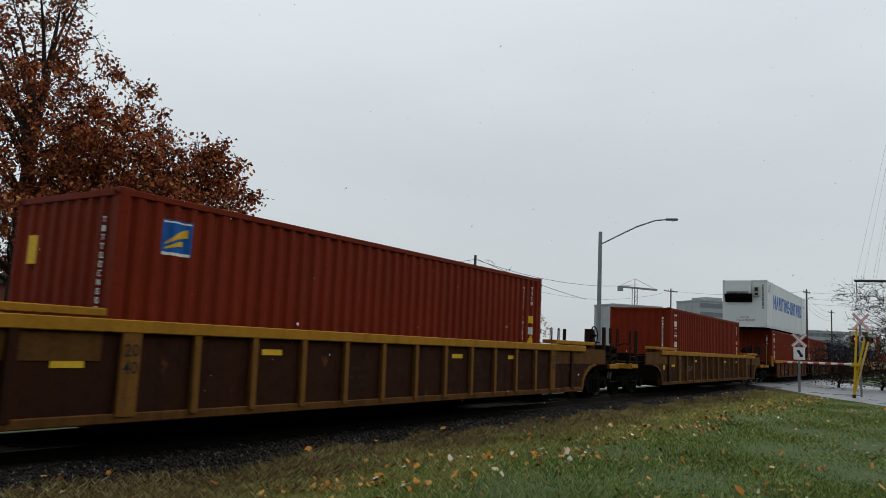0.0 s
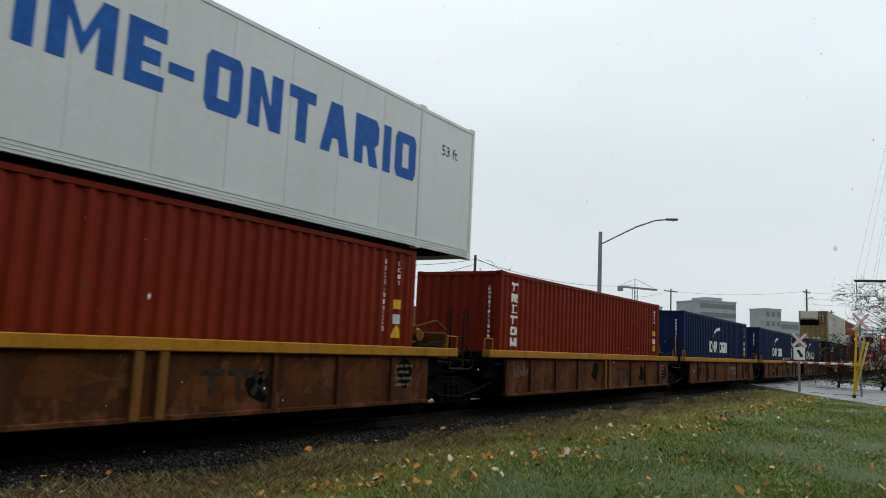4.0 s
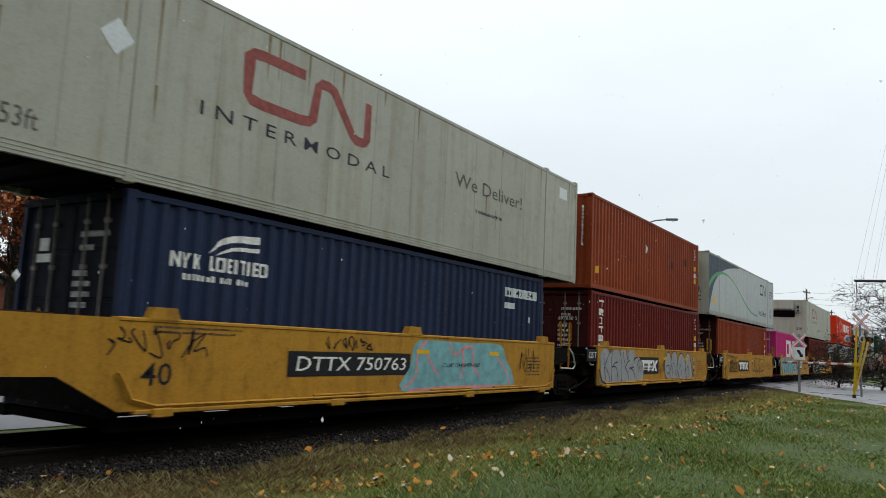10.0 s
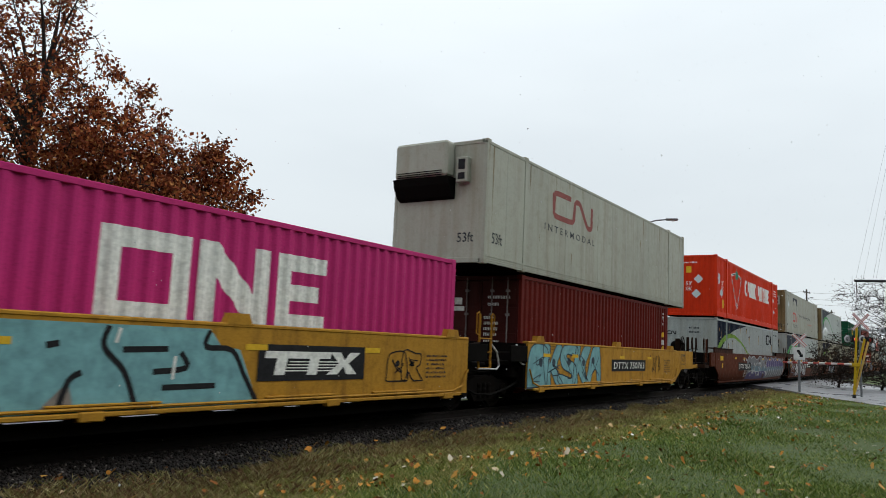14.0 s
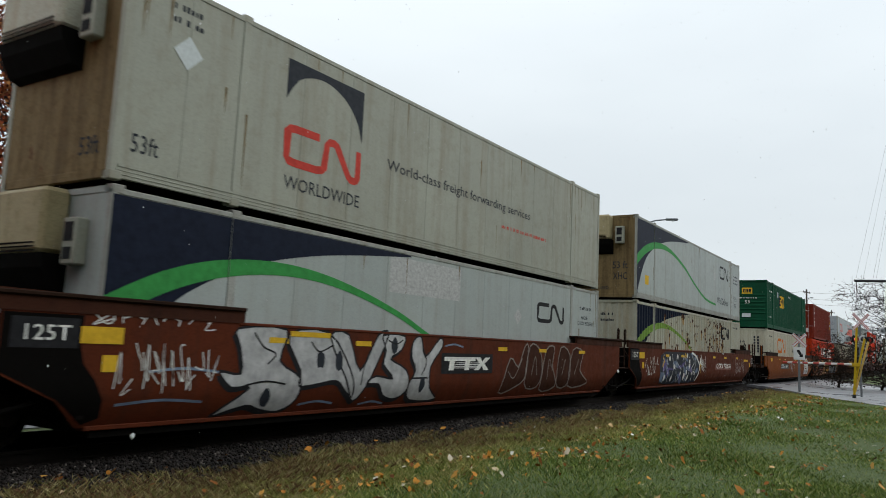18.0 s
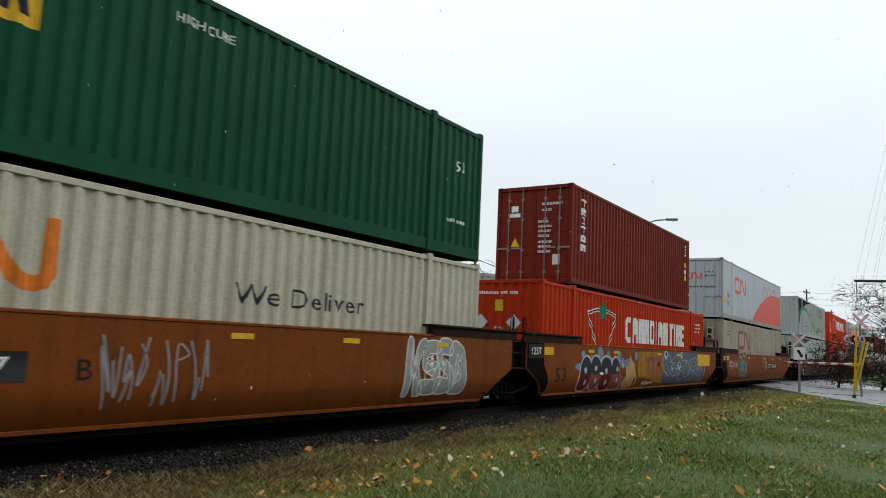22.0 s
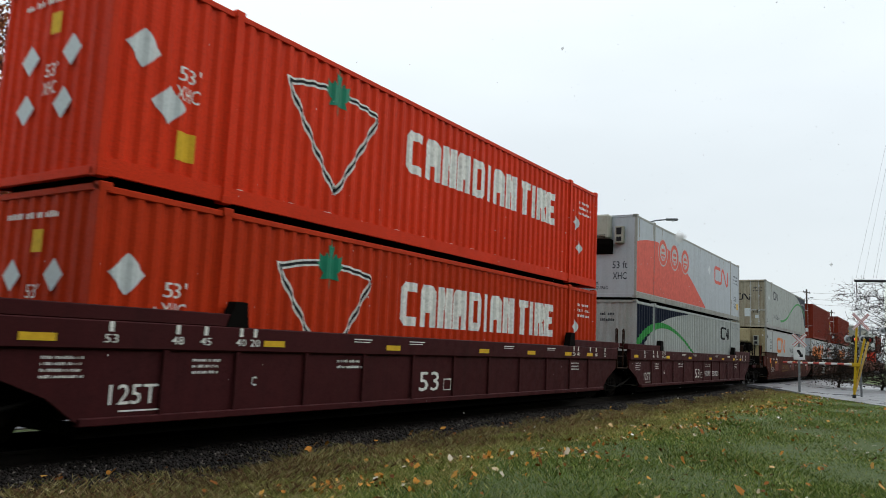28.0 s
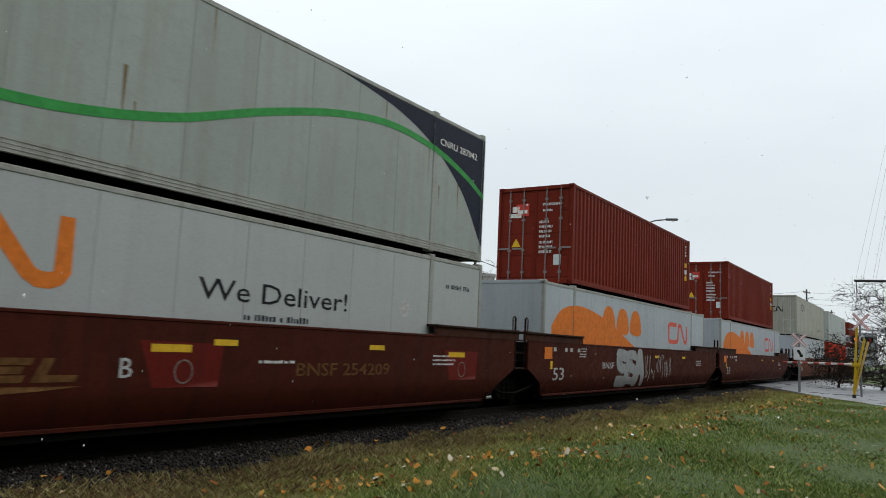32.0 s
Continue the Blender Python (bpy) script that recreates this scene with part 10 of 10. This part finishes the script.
    cmark(15, merge(*[ribbon([(x + r * math.cos(a), z + r * math.sin(a)), (x - r * math.cos(a), z - r * math.sin(a))], 0.03) for x, z, r in ((6.05, 0.72, 0.06), (6.3, 0.80, 0.11), (6.5, 0.70, 0.07)) for a in (0.2, 1.25, 2.3)]), "mark_white", "graffiti_star", 0.0105)
    cmark(15, merge(ribbon([(5.0, 1.35), (5.15, 1.5), (5.2, 1.3), (5.4, 1.5)], 0.05), ribbon([(7.3, 0.85), (7.35, 1.1), (7.6, 1.0)], 0.045), ribbon([(7.45, 1.0), (7.5, 0.75)], 0.04), ribbon([(2.2, 1.0), (2.45, 1.2), (2.3, 1.35)], 0.06)), "mark_yellow", "graffiti", 0.011)
    scrawl(15, 7.45, 8.3, 0.75, 1.5, 8, "mark_white", 33)
    cmark(15, rects([(9.95, 13.1, 0.85, 1.20)]), "car_redbrown", "number_panel", 0.003)
    cmark(15, words("DTTX 723626", 10.2, 0.92, 0.21, 2.75, 0.15), "mark_white", "stencil", 0.006)
    scrawl(15, 14.0, 16.0, 0.6, 1.4, 8, "mark_grey", 34, 0.02)
    scrawl(15, 0.3, 1.8, 0.7, 1.4, 8, "mark_white", 35, 0.018)
    # framed data plates on the end boxes of the last units
    for i in (15, 18):
        cmark(i, rects([(17.66, 18.12, 1.15, 1.44)]), "mark_black", "data_plate", 0.010)
        cmark(i, ribbon([(17.66, 1.15), (18.12, 1.15), (18.12, 1.44), (17.66, 1.44)], 0.025, True), "mark_grey", "plate_frame", 0.012)
        cmark(i, rects([(17.88, 17.90, 1.16, 1.43)]), "mark_grey", "plate_bar", 0.012)
        cmark(i, rects([(17.26, 17.48, 0.97, 1.19)]), "mark_yellow", "reflector_strip", 0.008)
        cmark(i, rects([(15.95, 16.9, 1.25, 1.35)]), "mark_yellow", "reflector_strip", 0.008)
    # orange-brown set
    for i in (16, 17, 18):
        yellow_tabs(i, (2.6, 4.6, 9.0, 11.4, 14.2), 1.40)
        cmark(i, rects([(-0.3, 0.25, 1.30, 1.50)]), "mark_yellow", "reflector_strip", 0.008)
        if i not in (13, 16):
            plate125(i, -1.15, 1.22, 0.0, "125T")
            end_black(i)
    cmark(16, rects([(3.25, 6.2, 0.85, 1.18)]), "mark_black", "number_panel")
    cmark(16, words("DTTX 726497", 3.4, 0.92, 0.20, 2.6), "mark_white", "stencil", 0.007)
    cmark(16, words("B", 6.75, 0.86, 0.24, 0.22), "mark_black")
    scrawl(16, 7.0, 8.7, 0.5, 1.4, 9, "gr_silver", 41, 0.025)
    bubble(16, 13.3, 15.3, 0.45, 1.5, 4, "gr_silver", "mark_white", 42, 0.025)
    cmark(17, words("53", 0.35, 0.62, 0.36, 0.75), "mark_black")
    g17 = random.Random(43)
    for n in range(16):
        x = 1.9 + n * 0.32
        cmark(17, fan(blob(g17, x, g17.uniform(1.0, 1.42), g17.uniform(0.12, 0.26), g17.uniform(0.10, 0.24), 7, 0.35)), "gr_sky", "graffiti", 0.004 + 0.0003 * (n % 3))
    round_forms = [[(2.0, 0.45), (2.1, 1.05), (2.45, 1.28), (2.8, 1.1), (2.75, 0.5), (2.4, 0.34)], [(2.75, 0.6), (2.85, 1.15), (3.2, 1.3), (3.55, 1.1), (3.55, 0.55), (3.15, 0.33)], [(3.55, 0.5), (3.6, 1.1), (3.95, 1.28), (4.4, 1.15), (4.45, 0.6), (4.35, 0.33), (3.8, 0.33)], [(4.45, 0.36), (4.5, 1.1), (4.85, 1.27), (5.15, 1.05), (5.1, 0.82), (5.3, 0.7), (5.25, 0.34)]]
    for n, q in enumerate(round_forms):
        pts = smooth(q, 4, True)
        cx, cz = sum(a for a, _ in pts) / len(pts), sum(b for _, b in pts) / len(pts)
        cmark(17, fan([(cx + (a - cx) * 1.16, max(0.31, cz + (b - cz) * 1.12)) for a, b in pts]), "gr_chalk", "graffiti", 0.0055 + 0.0003 * (n % 2))
        cmark(17, fan(pts), "mark_charcoal", "graffiti", 0.0068)
        cmark(17, fan([(a, min(b, 0.78)) for a, b in pts]), "mark_wine" if n % 2 else "maroon_box", "graffiti", 0.0076)
        cmark(17, fan(blob(g17, cx, cz + 0.12, 0.10, 0.09, 8, 0.2)), "gr_chalk", "graffiti", 0.0084)
        cmark(17, fan(blob(g17, cx + 0.04, cz - 0.22, 0.09, 0.08, 8, 0.2)), "gr_chalk", "graffiti", 0.0084)
    piece(17, [[(5.55, 0.34), (5.5, 0.6), (5.7, 0.72), (5.66, 0.95), (5.95, 1.05), (6.1, 1.38), (6.3, 1.2), (6.5, 1.1), (6.62, 0.8), (6.5, 0.5), (6.45, 0.34)]], "gr_tan", "mark_black", 0.018, None, 0.0088)
    cmark(17, fan(blob(g17, 5.78, 0.92, 0.13, 0.14, 9, 0.08)), "gr_tan", "graffiti", 0.0112)
    strokes(17, [[(6.6, 0.8), (6.75, 0.6), (6.7, 0.36)], [(5.3, 1.0), (5.42, 1.1), (5.45, 0.95)]], 0.06, "gr_chalk", 0.0095)
    cmark(17, fan([(6.9, 0.66), (6.88, 1.5), (9.7, 1.5), (9.78, 0.42), (8.9, 0.46), (8.0, 0.6)]), "sill_yellow", "paint_patch", 0.003)
    cmark(17, merge(rects([(7.54, 8.75, 1.18, 1.33), (7.80, 8.03, 0.75, 1.18), (8.40, 8.63, 0.75, 1.18)])), "mark_wine", "brand_shape", 0.007)
    for a, b in (((8.78, 0.76), (9.36, 1.33)), ((8.82, 1.33), (9.46, 0.76))):
        cmark(17, ribbon([a, b], 0.17), "mark_wine", "brand_shape", 0.0075)
    cmark(17, fan(smooth([(9.8, 0.42), (9.7, 0.9), (9.68, 1.5), (10.3, 1.56), (12.0, 1.56), (14.2, 1.55), (15.2, 1.45), (15.5, 1.0), (15.3, 0.5), (14.5, 0.4)], 3, True)), "gr_dusk", "graffiti", 0.004)
    for n in range(16):
        x = 9.9 + n * 0.34
        z, a, b = g17.uniform(0.6, 1.3), g17.uniform(0.28, 0.5), g17.uniform(0.24, 0.42)
        core = blob(g17, 0, 0, a, b, 9, 0.5)
        for j, (k, w, col) in enumerate(((1.0, 0.05, "gr_steel"), (0.86, 0.028, "gr_chalk"), (0.72, 0.035, "mark_black"), (0.5, 0.03, "gr_mist"), (0.32, 0.03, "gr_night"))):
            loop = [(x + p * k, min(1.55, max(0.38, z + q * k))) for p, q in core]
            cmark(17, ribbon(loop, w, True), col, "graffiti_outline", 0.0055 + 0.0004 * j + 0.00003 * n)
    for x, z, r in ((9.95, 1.45, 0.2), (11.65, 1.07, 0.2), (10.75, 1.0, 0.12), (12.0, 1.47, 0.16)):
        cmark(17, fan(blob(g17, x, z - 0.03, r * 1.1, r * 0.85, 10, 0.06)), "gr_chalk", "graffiti", 0.0085)
        cmark(17, fan(blob(g17, x + 0.03, z, r * 0.42, r * 0.4, 8, 0.06)), "mark_black", "graffiti", 0.0095)
    cmark(17, rects([(14.3, 16.3, 1.02, 1.5)]), "mark_yellow", "reflector_strip", 0.012)
    scrawl(17, 7.45, 8.65, 0.36, 0.52, 8, "mark_white", 48, 0.03)
    cmark(18, rects([(10.0, 12.9, 0.86, 1.18)]), "mark_black", "number_panel")
    cmark(18, words("DTTX 726497", 10.15, 0.92, 0.20, 2.6), "mark_white", "stencil", 0.007)
    scrawl(18, 0.2, 2.0, 0.85, 1.35, 10, "mark_white", 49, 0.018)
    bubble(18, 2.4, 4.3, 0.5, 1.5, 3, None, "gr_cyan", 50, 0.06)
    scrawl(18, 5.0, 9.5, 0.5, 1.2, 12, "mark_wine", 51, 0.02)
    scrawl(18, 8.6, 9.8, 0.8, 1.5, 6, "mark_white", 52, 0.018)
    # maroon set
    for i in (19, 20, 21):
        d = 0.03
        cmark(i, words("53", 6.72, 0.55, 0.36, 0.72), "mark_white", depth=d)
        cmark(i, ribbon([(7.62, 0.55), (7.88, 0.55), (7.88, 0.76), (7.62, 0.76)], 0.02, True), "mark_white", "box_mark", 0.004, d)
        cmark(i, words("125T", 0.20, 0.56, 0.24, 0.74), "mark_white", depth=d)
        cmark(i, rects([(0.42, 1.02, 0.47, 0.49)]), "mark_white", "underline", 0.004, d)
        cbars(i, -0.6, 1.10, 0.55, 0.045, 4, "mark_white", d)
        cbars(i, 1.45, 1.08, 0.5, 0.05, 3, "mark_white", d)
        cbars(i, 4.35, 1.08, 0.7, 0.06, 2, "mark_white", d)
        cbars(i, 13.95, 1.08, 0.6, 0.05, 3, "mark_white", d)
        cmark(i, words(" C"[1:], 2.5, 0.74, 0.13, 0.1) if i == 20 else words("B", 2.5, 0.74, 0.13, 0.1), "mark_white", depth=d)
        for x, s in ((0.1, "53"), (1.05, "48"), (1.5, "45"), (2.12, "40"), (2.38, "20"), (13.9, "20"), (14.2, "40"), (15.05, "45"), (15.5, "48"), (16.2, "53")):
            cmark(i, words(s, x, 1.30, 0.10, 0.19), "mark_white", "stencil", 0.005, -0.02)
            cmark(i, rects([(x + 0.06, x + 0.12, 1.43, 1.55)]), "mark_white", "index_mark", 0.005, -0.02)
        for x in (-0.9, 2.65, 5.6, 8.9, 11.2, 13.4, 14.9):
            cmark(i, rects([(x, x + 0.42, 1.30, 1.39)]), "mark_yellow", "reflector_strip", 0.006, -0.02)
        for x in (4.7, 6.3, 10.0, 12.3):
            cmark(i, rects([(x, x + 0.5, 1.46, 1.48), (x, x + 0.44, 1.42, 1.435)]), "mark_white", "small_print", 0.005, -0.02)
    for i in (19, 21):
        cmark(i, merge(words("WRWK", 8.3, 0.60, 0.22, 1.0), words("350023", 9.55, 0.60, 0.20, 1.15)), "mark_white", depth=0.03)
        cbars(i, 8.45, 1.06, 0.9, 0.04, 2, "mark_white", 0.03)
    # last red-brown cars
    for i in (22, 23, 24, 25, 26, 27):
        yellow_tabs(i, (8.6, 12.0), 1.30)
        cmark(i, words("53", 0.15, 0.66, 0.32, 0.72), "mark_grey")
        cmark(i, rects([(-0.35, 0.1, 1.2, 1.5)]), "mark_orange", "reflector_strip", 0.006)
        cmark(i, rects([(0.0, 0.14, 0.95, 1.15)]), "mark_yellow", "reflector_strip", 0.006)
        cbars(i, 1.9, 1.48, 0.5, 0.045, 4, "mark_white")
        cbars(i, 14.0, 1.2, 0.9, 0.05, 3, "mark_white")
        for x in (0.2, 0.9, 1.25, 1.75):
            cmark(i, rects([(x, x + 0.16, 1.40, 1.50)]), "mark_grey", "small_print", 0.005)
    for sh in glyph_list("B86H", 3.95, 0.84, 0.27, 2.7, 0.13, 0.15, 0.45):
        cmark(22, sh, "mark_ochre", "brand_shape", 0.005)
    cmark(22, fan([(3.8, 0.66), (3.95, 0.76), (5.6, 0.80), (6.75, 0.79), (6.2, 0.74), (5.0, 0.68)]), "mark_ochre", "brand_shape", 0.005)
    cmark(22, words("B", 7.18, 0.88, 0.24, 0.20), "mark_grey")
    for x in (1.28, 7.46, 14.4):
        cmark(22, fan([(x, 1.34), (x + 1.32, 1.32), (x + 1.26, 0.74), (x + 0.22, 0.75)]), "maroon_box", "paint_patch", 0.003)
        cmark(22, rects([(x + 0.16, x + 0.78, 1.20, 1.30)]), "mark_yellow", "reflector_strip", 0.006)
        cmark(22, ribbon([(x + 0.68 + 0.14 * math.cos(a), 0.95 + 0.15 * math.sin(a)) for a in np.linspace(0, 6.283, 17)[:-1]], 0.02, True), "mark_worn", "round_stencil", 0.006)
    for x, t in ((0.72, "48"), (1.18, "45"), (1.95, "40")):
        cmark(22, words(t, x, 1.38, 0.12, 0.22), "mark_grey", "stencil", 0.006)
    cmark(22, words("BNSF 254209", 10.2, 0.87, 0.20, 2.4), "mark_ochre")
    cbars(22, 9.45, 1.06, 0.8, 0.06, 1, "mark_white")
    cmark(23, words("BNSF", 3.6, 0.95, 0.18, 1.0), "mark_grey")
    bubble(23, 4.9, 7.4, 0.38, 1.5, 3, "gr_silver", "gr_silver", 61, 0.03)
    scrawl(23, 7.5, 10.5, 0.5, 1.4, 10, "mark_grey", 62, 0.02)


build_car_marks()

# ---------------------------------------------------------------- falling snow


def build_snow():
    g = np.random.default_rng(21)
    n = 8000
    c = np.stack([g.uniform(1.5, 46, n), g.uniform(0.2, 12, n), g.uniform(-0.5, 53, n)], -1)
    c = c[(np.hypot(c[:, 0], c[:, 1]) > 2.2)]
    n = len(c)
    r = g.uniform(0.0035, 0.008, n) * (1 + 0.9 * (g.random(n) > 0.93))
    base = np.array([(1, 0, 0), (-1, 0, 0), (0, 1, 0), (0, -1, 0), (0, 0, 1), (0, 0, -1)], float)
    v = base[None] * g.uniform(0.5, 1.5, (n, 6, 1)) * r[:, None, None] + c[:, None]
    f = np.array([(0, 2, 4), (2, 1, 4), (1, 3, 4), (3, 0, 4), (2, 0, 5), (1, 2, 5), (3, 1, 5), (0, 3, 5)])
    M["snow"] = plain("snow", (0.9, 0.91, 0.93), 0.9, vary=0.03)
    nt = M["snow"].node_tree
    lit, thru, both = nt.nodes.new("ShaderNodeBsdfDiffuse"), nt.nodes.new("ShaderNodeBsdfTranslucent"), nt.nodes.new("ShaderNodeMixShader")
    air, veil = nt.nodes.new("ShaderNodeBsdfTransparent"), nt.nodes.new("ShaderNodeMixShader")
    for sh in (lit, thru):
        sh.inputs["Color"].default_value = (0.95, 0.96, 0.97, 1)
    both.inputs[0].default_value, veil.inputs[0].default_value = 0.5, 0.45
    for a, b in ((lit.outputs[0], both.inputs[1]), (thru.outputs[0], both.inputs[2]), (both.outputs[0], veil.inputs[1]), (air.outputs[0], veil.inputs[2]), (veil.outputs[0], nt.nodes["Material Output"].inputs["Surface"])):
        nt.links.new(a, b)
    return tagged(soup("falling_snow", v.reshape(-1, 3), (f[None] + 6 * np.arange(n)[:, None, None]).reshape(-1, 3), "snow"),
                  "sparse wet snowflakes drifting through the air", "snow", kind="stuff")


SNOW = build_snow()

# ---------------------------------------------------------------- motion
TRAVEL = [(0, 0.0), (4, 51.0), (8, 101.98), (12, 153.0), (16, 203.7), (20, 254.29), (24, 304.91), (28, 355.35), (32, 405.59)]


SPIN = 0.455           # wheel radius


def motions():
    # snow drifting down past the lens
    walk(SNOW, [(0, pose(0, 0, 0)), (32, pose(-9, -3, -44))])
    # wheels turn with the travel; alike wheels share one set of keys
    for side in (-0.89, 0.89):
        alike = [w for w in WHEELS if (w.location.x > 0) == (side > 0)]
        turn = [(k / 30, pose(side, 0, 0.455, 0, -math.degrees(float(np.interp(k / 30, [t for t, _ in TRAVEL], [d for _, d in TRAVEL]))) / SPIN, 0)) for k in range(0, 961)]
        walk(alike[0], turn)
        keys = alike[0].animation_data
        for w in alike[1:]:
            w.rotation_mode = "QUATERNION"
            w.animation_data_create()
            w.animation_data.action = keys.action
            w.animation_data.action_slot = keys.action_slot
    for ob, u, z in TRAIN:
        # lower loads and cars ride a little behind the stacked boxes
        walk(ob, [(t, pose(u - d + (0.07 if z < 1 else 0.0), TRACK_Y, z)) for t, d in TRAVEL])


motions()
